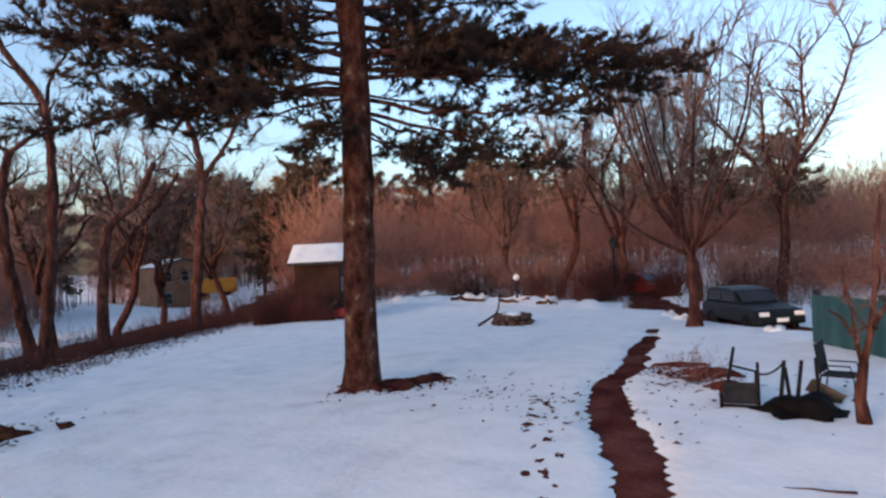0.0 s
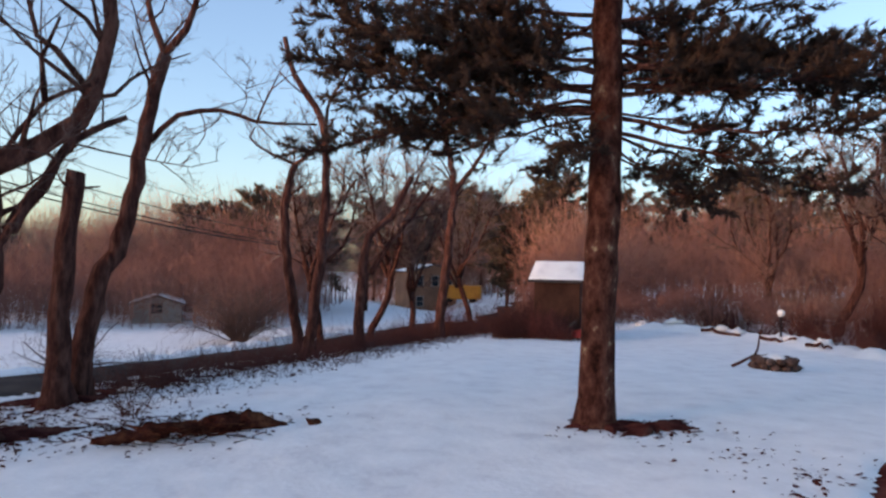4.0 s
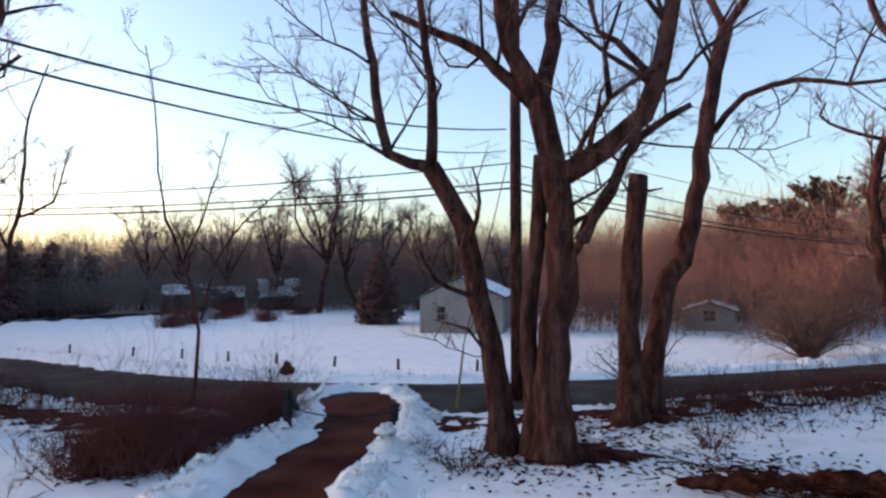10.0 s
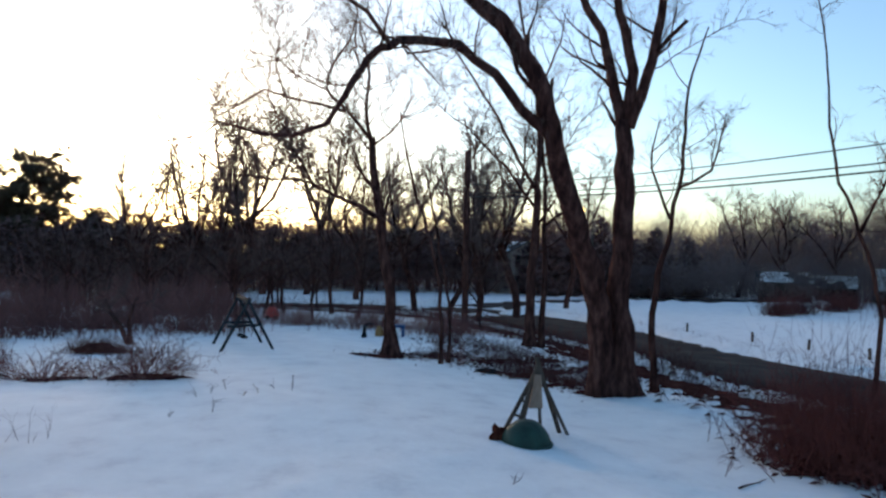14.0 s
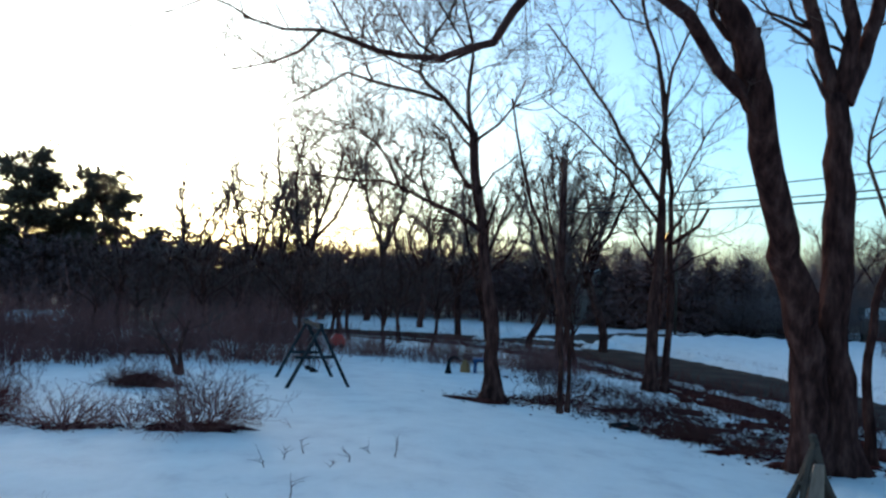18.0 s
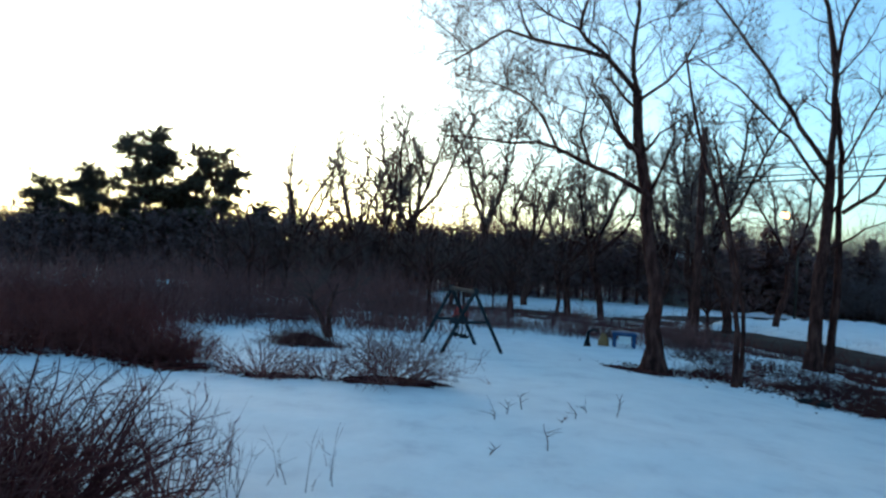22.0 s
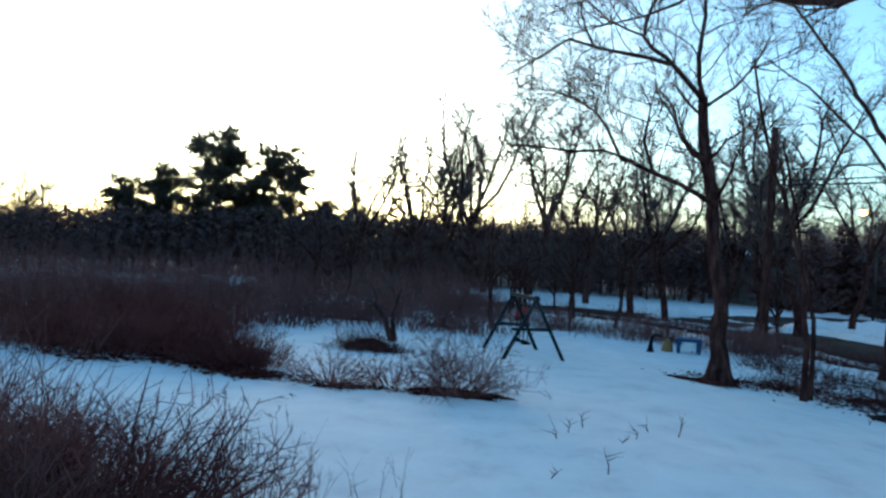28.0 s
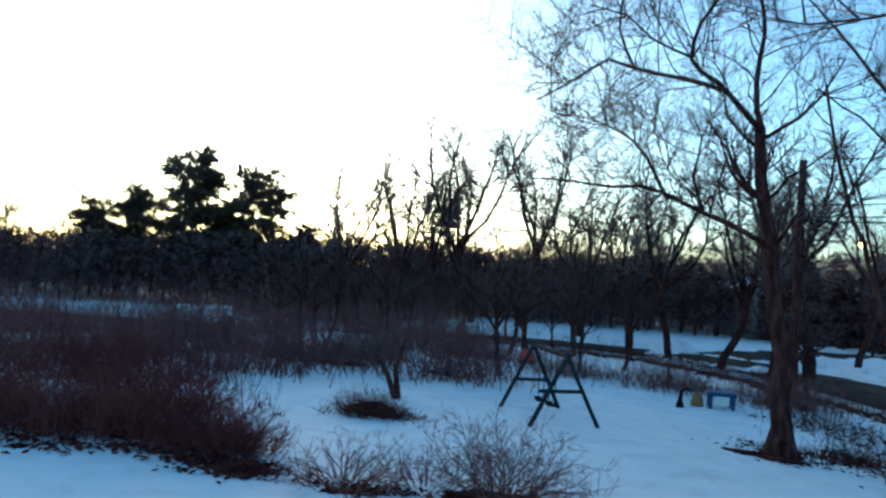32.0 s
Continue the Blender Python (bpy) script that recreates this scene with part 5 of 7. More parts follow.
def litter(name, centres, count, size, mat, label, seed, kind="stuff", flat=0.35):
    """Many small scraps of leaf and bark lying on the snow."""
    g = np.random.default_rng(seed)
    n = count // len(centres)
    P = np.concatenate([np.stack([x + sx * g.normal(0, 0.5, n), y + sy * g.normal(0, 0.5, n)], 1) for x, y, sx, sy in centres])
    z = snow_height(P[:, 0], P[:, 1]) + 0.006
    a = g.uniform(0, 6.283, len(P))
    r = size * g.uniform(0.4, 1.6, len(P))
    V, F = [], []
    for (x, y), zz, t, s in zip(P, z, a, r):
        b = len(V)
        c, d = math.cos(t) * s, math.sin(t) * s
        tilt = g.normal(0, flat) * s
        V += [(x - c, y - d, zz), (x + d * 0.5, y - c * 0.5, zz + abs(tilt)), (x + c, y + d, zz + 0.3 * s), (x - d * 0.5, y + c * 0.5, zz + 0.25 * s), (x, y, zz + 0.45 * s)]
        F += [(b, b + 1, b + 4), (b + 1, b + 2, b + 4), (b + 2, b + 3, b + 4), (b + 3, b, b + 4)]
    me = bpy.data.meshes.new(name)
    me.from_pydata(V, [], F)
    me.materials.append(mat)
    return tagged(new(name, me), label, "litter", kind=kind)


def verge_places(a, b, off0, off1, step, sx):
    """Places along the road's yard side between two points of its line."""
    out = []
    t = np.gradient(ROAD_LINE, axis=0)
    t /= np.linalg.norm(t, axis=1, keepdims=True)
    for i in range(a, b, step):
        for off in (off0, off1):
            x, y = ROAD_LINE[i] + np.array([-t[i, 1], t[i, 0]]) * off
            out.append((x, y, sx, sx))
    return out


N_ROAD = len(ROAD_LINE)
CUT = int(np.argmin(np.hypot(ROAD_LINE[:, 0] - 14.6, ROAD_LINE[:, 1] - 5.6)))
FARCUT = int(np.argmin(np.hypot(ROAD_LINE[:, 0] - 40, ROAD_LINE[:, 1] + 9)))
LAST = int(np.argmin(np.hypot(ROAD_LINE[:, 0] + 10, ROAD_LINE[:, 1] - 45.2)))
brush("verge_brush", verge_places(FARCUT, CUT - 4, 3.5, 4.8, 1, 1.1), 5200, 0.7, REDTWIG, "dry reddish-brown weeds and brush along the road", 71, width=0.011, sub=3)
brush("verge_brush", verge_places(CUT + 4, LAST, 3.5, 4.8, 1, 1.1), 6500, 0.6, REDTWIG, "dry brown weeds and brush in the roadside ditch", 72, width=0.009, sub=3)
brush("verge_weeds", verge_places(FARCUT, CUT - 3, 4.6, 6.2, 1, 1.0), 1500, 0.45, REDTWIG, "sparse reddish weeds where the yard meets the road", 78, width=0.007, lean=0.6, sub=4, category="weeds")
litter("leaf_litter", verge_places(FARCUT, CUT - 3, 4.8, 6.4, 1, 1.0), 1800, 0.06, LITTER, "dead leaves and soil at the yard's edge", 79)
brush("verge_grass", verge_places(FARCUT, LAST, -3.6, -4.2, 1, 0.7), 2600, 0.3, TWIG, "dry grass on the road's far bank", 73, width=0.005, sub=2, category="grass")
litter("leaf_litter", verge_places(FARCUT, CUT - 3, 3.2, 5.0, 1, 1.0), 5000, 0.05, LITTER, "dead leaves scattered on the roadside snow", 74)
litter("leaf_litter", verge_places(CUT + 3, LAST, 3.2, 5.2, 1, 1.2), 3200, 0.1, LITTER, "dead leaves and soil in the roadside ditch", 75)
litter("leaf_litter", [(10.2, -0.2, 1.8, 1.3), (11.6, 0.4, 2.2, 1.6), (13.2, -0.4, 2.0, 1.2), (10.6, -2.8, 1.4, 2.2)], 2600, 0.045, LITTER, "dead leaves and bark round the maples", 76)
litter("leaf_litter", [(5.6, -11.2, 1.6, 1.0), (7.2, -11.0, 2.0, 1.2), (4.6, -14.2, 2.4, 1.6), (6.0, -13.2, 1.4, 1.0)], 420, 0.035, LITTER, "dark scraps of leaf and twig on the snow", 77)
litter("leaf_litter", [(6.17, 12.31, 1.6, 1.4), (4.39, 15.54, 1.6, 1.2), (3.6, 17.02, 1.4, 1.2), (1.99, 17.4, 1.0, 0.8), (5.19, 17.33, 2.0, 1.5)], 1500, 0.045, LITTER, "dead leaves and twigs under the yard trees", 78)

THICKET = [(6.49, 5.36, 0.7, 0.9), (7.13, 4.99, 0.8, 0.8), (8.06, 5.6, 0.9, 0.8), (9.33, 6.1, 0.8, 0.6), (7.35, 6.48, 1.0, 0.9), (10.23, 6.21, 0.6, 0.5), (8.53, 7.12, 1.1, 0.7)]
EDGE = [(4.91, 13.99, 0.9, 0.7), (5.16, 13.56, 0.8, 0.8), (5.83, 12.62, 0.8, 0.7), (5.52, 15.25, 1.2, 0.9), (4.62, 16.23, 1.2, 0.9), (6.75, 14.03, 1.2, 1.2), (6.13, 16.54, 1.5, 1.2), (3.34, 17.39, 0.9, 0.7), (5.08, 18.76, 1.4, 1.6), (4.24, 20.7, 1.2, 1.6)]
brush("garden_hedge", [(28.4, 38.2, 1.0, 0.8), (30.9, 39.5, 1.4, 0.9), (35.4, 41.9, 1.4, 1.0), (35.6, 36.9, 0.9, 0.7), (42.7, 40.7, 1.2, 1.0), (38.5, 44.5, 1.2, 0.8)], 1500, 1.4, MAROON, "dark reddish hedges round the houses across the field", 153, width=0.016, sub=5, category="hedge")
brush("weeds", EDGE, 2400, 0.5, REDTWIG, "dry weeds and twigs along the yard's edge", 84, width=0.007, lean=0.6, sub=4, category="weeds")
litter("leaf_litter", EDGE, 1300, 0.075, LITTER, "dead leaves strewn along the yard's edge", 85)
brush("thicket", THICKET, 2300, 0.95, MAROON, "dense dark red-brown thicket beside the driveway", 81, width=0.007, lean=0.7, sub=5, category="thicket", crook=True)
brush("thicket", THICKET, 420, 1.6, MAROON, "taller thin stems rising from the thicket", 83, width=0.005, lean=0.3, sub=3, category="thicket", crook=True)
litter("leaf_litter", THICKET, 2600, 0.06, LITTER, "dead leaves under the thicket", 82)


def stemmed_shrub(name, x, y, count, height, spread, label, seed, mat=BRAMBLE, width=0.008):
    """A shrub of many stems that rise and arch from one root, each stem with side twigs."""
    g = np.random.default_rng(seed)
    root = thing(name, (x, y, floor_z(x, y) - 0.02), label, "shrub")
    s, lines = Soup(), []
    for _ in range(count):
        a = g.uniform(0, 6.283)
        k = spread * math.sqrt(g.random())
        p0 = (math.cos(a) * 0.25 * k, math.sin(a) * 0.25 * k, 0)
        pts, rad = bent(p0, (math.cos(a) * k, math.sin(a) * k, 1), height * g.uniform(0.55, 1.1), width * g.uniform(0.7, 1.3), -0.02, g, 6)
        s.tube(pts, rad, 4)
        lines.append((pts, rad))
    part("stem_work", s.mesh("stem_work", mat), root, "", "stuff")
    tw = twigs_from(lines, g, 9, height * 0.28, 0.25, 2, thin=0.006, start=0.2, sub=4)
    part("crown", sticks_mesh("crown", mat, *tw), root, "thin side twigs", "stuff")
    return root


stemmed_shrub("shrub", -5.2, 4.7, 170, 1.1, 1.15, "dense bare shrub with dark arching stems", 90, MAROON, 0.013)
stemmed_shrub("shrub", -4.7, 5.1, 190, 1.15, 1.25, "large bare shrub of arching red-brown stems", 91, MAROON, 0.013)
stemmed_shrub("shrub", -4.15, 6.0, 18, 0.85, 0.7, "low bare shrub of upright stems in the snow", 92)
stemmed_shrub("shrub", -6.6, 6.7, 26, 0.75, 1.0, "bare shrub of arching stems in snow", 93)
stemmed_shrub("shrub", -3.36, 11.44, 90, 1.15, 1.5, "bare twiggy shrub on a brown mound", 94)
stemmed_shrub("shrub", -4.3, 11.7, 50, 0.6, 2.0, "low spreading bare shrub in the snow", 118)
stemmed_shrub("shrub", -5.2, 11.4, 70, 0.75, 1.9, "low bare twiggy shrub in the snow", 95)
stemmed_shrub("shrub", 34.6, -0.3, 100, 3.5, 0.95, "large round-headed bare shrub on the snow field across the road", 96, TWIG, width=0.03)
stemmed_shrub("shrub", 6.0, -13.8, 26, 0.6, 0.9, "low bare shrub in the flower bed", 97)
stemmed_shrub("shrub", 6.8, -14.25, 18, 0.45, 1.0, "low bare shrub in the flower bed", 98)
stemmed_shrub("shrub", 3.6, 16.13, 18, 0.7, 1.0, "thin bare shrub under the oak", 99)
stemmed_shrub("shrub", 9.0, 0.5, 40, 0.45, 0.8, "small red-brown shrub beside the maple", 100, REDTWIG)
stemmed_shrub("shrub", 9.6, 1.7, 30, 0.35, 1.0, "small dry shrub on the snow bank", 114, REDTWIG)
stemmed_shrub("shrub", 15.4, 0.2, 14, 2.3, 0.45, "tall bare many-stemmed shrub between the maples", 115, TWIG, 0.03)
stemmed_shrub("shrub", 11.7, -2.2, 30, 0.6, 0.8, "low bare shrub by the dead trunk", 116, REDTWIG)
for i, (x, y, n, h) in enumerate([(-7.3, 12.3, 60, 1.0), (-8.5, 12.8, 80, 1.35), (-9.7, 12.6, 60, 1.05), (-11.0, 12.9, 80, 1.3), (-9.9, 14.6, 70, 1.5), (-12.6, 14.2, 80, 1.5), (-12.2, 17.4, 70, 1.6)]):
    stemmed_shrub("shrub", x, y, n, h, 1.3, "dark arching bramble shrub in the snowy hedge", 160 + i, MAROON, 0.011)
brush("bramble_row", [(-7.04, 12.38, 0.6, 0.6), (-7.82, 12.65, 0.8, 0.7), (-8.83, 12.93, 0.9, 0.8), (-10, 12.79, 1.0, 0.9), (-11.32, 12.92, 1.2, 1.0), (-9.06, 14.68, 1.4, 1.0)], 1700, 0.85, MAROON, "dark tangled bramble hedge in the snow", 101, width=0.008, lean=0.8, sub=5, category="bramble", crook=True)
brush("bramble_row", [(-12.58, 17.23, 1.8, 1.5), (-10.85, 18.25, 1.2, 1.2), (-14.09, 13.64, 1.6, 1.6), (-17.13, 21.17, 2.5, 2.0), (-14.2, 24.16, 2.5, 1.6), (-21.31, 28.03, 3, 2)], 2000, 1.2, MAROON, "dark overgrown thicket at the yard's edge", 102, width=0.009, sub=5, category="bramble")
litter("leaf_litter", [(-6.86, 11.69, 0.7, 0.4), (-7.95, 11.96, 1.0, 0.4), (-9.64, 11.82, 1.4, 0.5), (-6.54, 11.56, 0.4, 0.3)], 700, 0.06, LITTER, "dead leaves along the bramble hedge", 109)
UNDERSTOREY = [(*polar(az, 31 + 7 * math.sin(az * 0.9)), 2.2, 1.6) for az in range(10, 54, 2)]
brush("bramble_row", UNDERSTOREY, 7000, 1.7, BRAMBLE, "dark scrub under the western trees", 113, width=0.016, lean=0.35, sub=4, category="scrub")
brush("bramble_row", [(-8.39, 26.09, 1.8, 0.7), (-4.45, 29.1, 2.2, 0.8), (-11.62, 25.19, 2, 0.8), (-1.0, 26.5, 2.5, 1.0), (2.0, 25, 2.0, 1.2), (4.4, 23.31, 1.6, 1.2)], 3600, 0.85, BRAMBLE, "low dark brush along the end of the yard", 103, width=0.009, sub=4, category="brush")
brush("bramble_row", [(-5.05, 4.5, 0.5, 0.5), (-5.5, 4.5, 0.6, 0.5), (-6.0, 4.9, 0.7, 0.6)], 3300, 0.95, BRAMBLE, "dense dark hedge near the house", 104, width=0.008, sub=5, category="hedge")
brush("weeds", [(-4.1, 6.1, 0.6, 0.6), (-3.7, 6.4, 0.6, 0.5)], 36, 0.55, TWIG, "thin dry weed stalks in the snow", 105, width=0.004, lean=0.3, sub=3, category="weeds")
brush("field_edge_brush", [(25.9, -14.3, 0.5, 0.5), (26.3, -13.6, 0.7, 0.6), (26.0, -15.6, 0.35, 0.3)], 800, 1.0, MAROON, "dark red-brown brush in front of the shed", 154, width=0.01, sub=5)
brush("field_edge_brush", [(26.6, -14.4, 1.0, 0.8), (27.4, -13.4, 1.2, 0.8), (27.0, -12.4, 0.9, 0.7), (33.5, -17.5, 2.0, 1.6), (33, -14, 2.5, 2), (32, -24.6, 2.4, 0.8), (27, -26, 2.5, 0.8), (22.6, -26, 1.6, 0.6), (22.0, -29.6, 0.7, 0.4), (25.0, -28.8, 0.8, 0.4), (16, -28, 2.5, 1.2), (31, -10.5, 3, 2)], 4600, 1.5, REDTWIG, "reddish brush at the far edge of the yard", 106, width=0.014, sub=5)
brush("field_edge_brush", [(20.6, -23.9, 0.4, 0.3), (21.8, -24.3, 0.6, 0.3), (24.5, -24.6, 1.4, 0.4), (28, -24.2, 1.4, 0.4), (18.3, -24.2, 0.4, 0.3), (13.5, -24.5, 1.0, 0.5)], 1300, 0.6, REDTWIG, "low bushes along the snowy bank", 107, width=0.01, sub=4)

SHRUB_FEET = [(-3.46, 11.4, 0.7, 0.3), (-4.9, 11.3, 0.8, 0.25), (-5.8, 16.4, 0.8, 0.5), (-6.6, 11.7, 0.8, 0.4), (1.7, 16.4, 0.8, 0.5), (6.4, -13.9, 0.9, 0.5), (10.2, 0.2, 1.2, 0.6), (8.9, -10.3, 0.6, 1.0)]
litter("leaf_litter", SHRUB_FEET, 1900, 0.045, LITTER, "dead leaves and twigs at the feet of the shrubs", 112)

# ---- mounds, bare soil, snow banks ----


def mound(name, x, y, sx, sy, h, mat, label, seed, turn=0.0):
    """A patch of soil with a ragged, lobed edge that rises through the snow."""
    s = Soup()
    n, m = 56, 7
    c, q = math.cos(turn), math.sin(turn)
    for j in range(m + 1):
        for i in range(n):
            a = 2 * math.pi * i / n
            e = Vector((math.cos(a) * 1.6, math.sin(a) * 1.6, seed * 3.7))
            edge = 0.8 + 0.7 * noise.noise(e) + 0.6 * noise.noise(e * 3.1) + 0.45 * noise.noise(e * 7.3)
            r = j / m * max(0.15, edge)
            px, py = r * sx * math.cos(a), r * sy * math.sin(a)
            px, py = c * px - q * py, q * px + c * py
            z = h * (1 - (j / m) ** 2) + 0.03 * (1 - j / m) * noise.noise(Vector((px * 5, py * 5, seed))) - 0.03 * (j / m) ** 6
            s.v.append((px, py, z))
    vv = np.array(s.v)
    vv[:, 2] += snow_height(vv[:, 0] + x, vv[:, 1] + y) - floor_z(x, y)
    s.v = [tuple(v) for v in vv]
    for j in range(m):
        for i in range(n):
            p, r = j * n + i, j * n + (i + 1) % n
            s.f.append((p, r, r + n, p + n))
    ob = solid(name, s, mat, label, "soil")
    ob.location = (x, y, floor_z(x, y) + 0.008)
    return ob


mound("bare_soil", 8.95, -10.45, 0.42, 1.05, 0.075, LITTER, "brown needle-covered soil melted free beside the pine", 3, 0.35)
mound("bare_soil", 9.25, -9.8, 0.5, 0.5, 0.09, LITTER, "brown soil round the foot of the pine", 4)
mound("bare_soil", -3.46, 11.3, 0.85, 0.3, 0.09, LITTER, "red-brown mound under the shrub", 5)
mound("bare_soil", -5.14, 11.11, 0.5, 0.14, 0.03, LITTER, "brown soil under the low shrub", 6)
mound("debris_mound", -5.8, 16.42, 0.55, 0.36, 0.25, LITTER, "low heap of dead brush and leaves", 7)
brush("dead_twigs", [(-5.8, 16.42, 0.9, 0.5)], 700, 0.6, REDTWIG, "dead twigs on the brush heap", 108, lean=1.0)
mound("bare_soil", -8.78, 24.68, 1.1, 0.45, 0.1, LITTER, "brown grass showing through the snow", 8)
mound("bare_soil", 1.35, 16.35, 0.75, 0.32, 0.07, LITTER, "dark soil at the foot of the oak", 9)
mound("bare_soil", 6.10, -14.24, 0.5, 0.32, 0.12, LITTER, "dark soil of a flower bed in the snow", 10, 0.9)
mound("bare_soil", 5.35, -13.71, 0.35, 0.28, 0.1, LITTER, "dark soil of a flower bed in the snow", 11, 0.9)
mound("bare_soil", 7.05, -14.53, 0.4, 0.2, 0.07, LITTER, "dark soil of a flower bed in the snow", 14, 0.9)
for x, y, sx, sy, seed in ((6.59, 5.24, 0.8, 0.6, 21), (7.96, 5.73, 0.9, 0.5, 22), (7.47, 6.61, 0.7, 0.5, 23), (9.46, 6.22, 0.7, 0.35, 24)):
    mound("bare_soil", x, y, sx, sy, 0.05, LITTER, "red-brown leafy soil under the thicket", seed)
for x, y, sx, sy, seed in ((5.27, 12.47, 0.5, 0.25, 31), (5.92, 14.71, 0.6, 0.35, 32), (4.8, 16.53, 0.5, 0.25, 33), (6.34, 16.66, 0.6, 0.4, 34), (7.07, 15.27, 0.6, 0.4, 36)):
    mound("bare_soil", x, y, sx, sy, 0.04, LITTER, "leafy brown soil showing along the yard's edge", seed)
mound("bare_soil", 10.6, -0.6, 0.8, 1.2, 0.09, LITTER, "leafy brown soil at the foot of the maples", 11)
mound("bare_soil", 13.3, -0.4, 0.8, 0.9, 0.1, LITTER, "leafy brown soil under the leaning tree", 12)
mound("bare_soil", 5.99, 11.42, 0.8, 0.45, 0.08, LITTER, "leafy soil round the two-trunked tree", 13)
g = np.random.default_rng(110)
boulder = None
for i, (x, y, k) in enumerate([(32.4, -20.6, 0.35), (31.2, -21.7, 0.3), (29.6, -22.6, 0.35), (27.8, -23.1, 0.3), (26.2, -23.4, 0.3), (24.5, -23.5, 0.3), (22.8, -23.5, 0.3), (14.8, -22.3, 0.25), (13.4, -21.3, 0.25), (28.7, -22.8, 0.25), (9.6, -20.4, 0.25)]):
    s = Soup()
    s.lump((0, 0, 0), (1.0, 0.55, 0.45), i, 0.5, 12, 5)
    ob = solid("snow_lump", s, CRUST, "lump of old snow on the bank at the yard's end", "snow bank", group="snow lumps")
    ob.matrix_world = Matrix.Translation((x, y, floor_z(x, y) - 0.04)) @ Matrix.Rotation(i * 0.8, 4, "Z") @ Matrix.Scale(k * 1.4, 4)
for i in range(60):
    j = int(g.integers(2, len(DRIVE_LINE) - 8))
    t = DRIVE_LINE[j + 1] - DRIVE_LINE[j - 1]
    t /= np.linalg.norm(t)
    o = g.choice([-1, 1]) * g.uniform(0.95, 1.6)
    x, y = DRIVE_LINE[j] + np.array([t[1], -t[0]]) * o
    k = g.uniform(0.06, 0.2)
    s = Soup()
    s.lump((0, 0, 0), (1.0, 0.8, 0.75), i, 0.5, 9, 5)
    ob = solid("snow_lump", s, CRUST, "ploughed lump of snow beside the driveway", "snow", group="ploughed lumps")
    ob.matrix_world = Matrix.Translation((x, y, floor_z(x, y) - 0.03)) @ Matrix.Rotation(i, 4, "Z") @ Matrix.Scale(k, 4)

# loose clods of ploughed snow on the banks
g = np.random.default_rng(117)
s = Soup()
for i in range(700):
    j = int(g.integers(2, len(DRIVE_LINE) - 4))
    t = DRIVE_LINE[j + 1] - DRIVE_LINE[j - 1]
    t /= np.linalg.norm(t)
    o = g.choice([-1, 1, 1]) * (0.85 + abs(g.normal(0, 0.55)))
    x, y = DRIVE_LINE[j] + np.array([t[1], -t[0]]) * o
    k = 0.025 + 0.05 * g.random() ** 2
    s.lump((x, y, floor_z(x, y) - 0.01), (k * 1.3, k, k), i, 0.6, 6, 3)
solid("snow_clods", s, SNOW, "loose clods of ploughed snow beside the driveway", "snow", kind="stuff", shade=False)

# footprints melted down to the soil
g = np.random.default_rng(111)
for i in range(24):
    f = i / 24
    x = 3.0 + 3.6 * f + g.normal(0, 0.12)
    y = -8.75 - 2.6 * f + (0.14 if i % 2 else -0.14) + g.normal(0, 0.08)
    s = Soup()
    s.lump((0, 0, 0), (0.1, 0.05, 0.008), i, 0.7, 10, 3)
    ob = solid("footprint", s, MUD, "dark melted footprint in the snow", "footprint", group="footprints beside the path")
    ob.matrix_world = Matrix.Translation((x, y, floor_z(x, y) - 0.004)) @ Matrix.Rotation(-0.75 + g.normal(0, 0.3), 4, "Z") @ Matrix.Scale(g.uniform(0.7, 1.3), 4)

# ---- rotten log by the maples ----
log = thing("rotten_log", (10.0, -4.0, 0.27), "rotten splintered log lying half under snow", "log")
g = np.random.default_rng(120)
for k, (p0, p1, r0, r1) in enumerate([((-0.7, 1.6, 0.03), (-0.3, 0.6, 0.1), 0.09, 0.14), ((-0.3, 0.75, 0.1), (0.15, -0.4, 0.13), 0.11, 0.19), ((0.1, -0.1, 0.13), (0.25, -1.05, 0.03), 0.17, 0.06), ((0.25, -1.25, 0.05), (0.28, -1.6, 0.04), 0.06, 0.05)]):
    s = Soup()
    a, b = np.array(p0), np.array(p1)
    line = a + (b - a) * np.linspace(0, 1, 9)[:, None] * 1.0 + g.normal(0, 0.02, (9, 3))
    s.tube(line, np.linspace(r0, r1, 9) * (1 + 0.25 * g.normal(0, 1, 9)).clip(0.6, 1.5) * (0.3 + 0.75 * np.sin(np.linspace(0.06, 0.92, 9) * math.pi)), 14)
    s.v = [tuple(Vector(v) + noise.noise_vector(Vector(v) * 4) * 0.09 + noise.noise_vector(Vector(v) * 11) * 0.035) for v in s.v]
    part("log_piece", s.mesh("log_piece", ROT), log)
n = 240
p = np.stack([g.normal(-0.35, 0.3, n), g.normal(0.7, 0.55, n), g.uniform(0.02, 0.2, n)], 1)
d = np.stack([g.normal(0.1, 0.12, n), g.normal(0, 0.3, n), g.normal(0, 0.05, n)], 1)
part("splintered_wood", sticks_mesh("splintered_wood", ROT, p, p + d, 0.014), log, "brown splinters", "stuff")

# ---- poles and cables ----


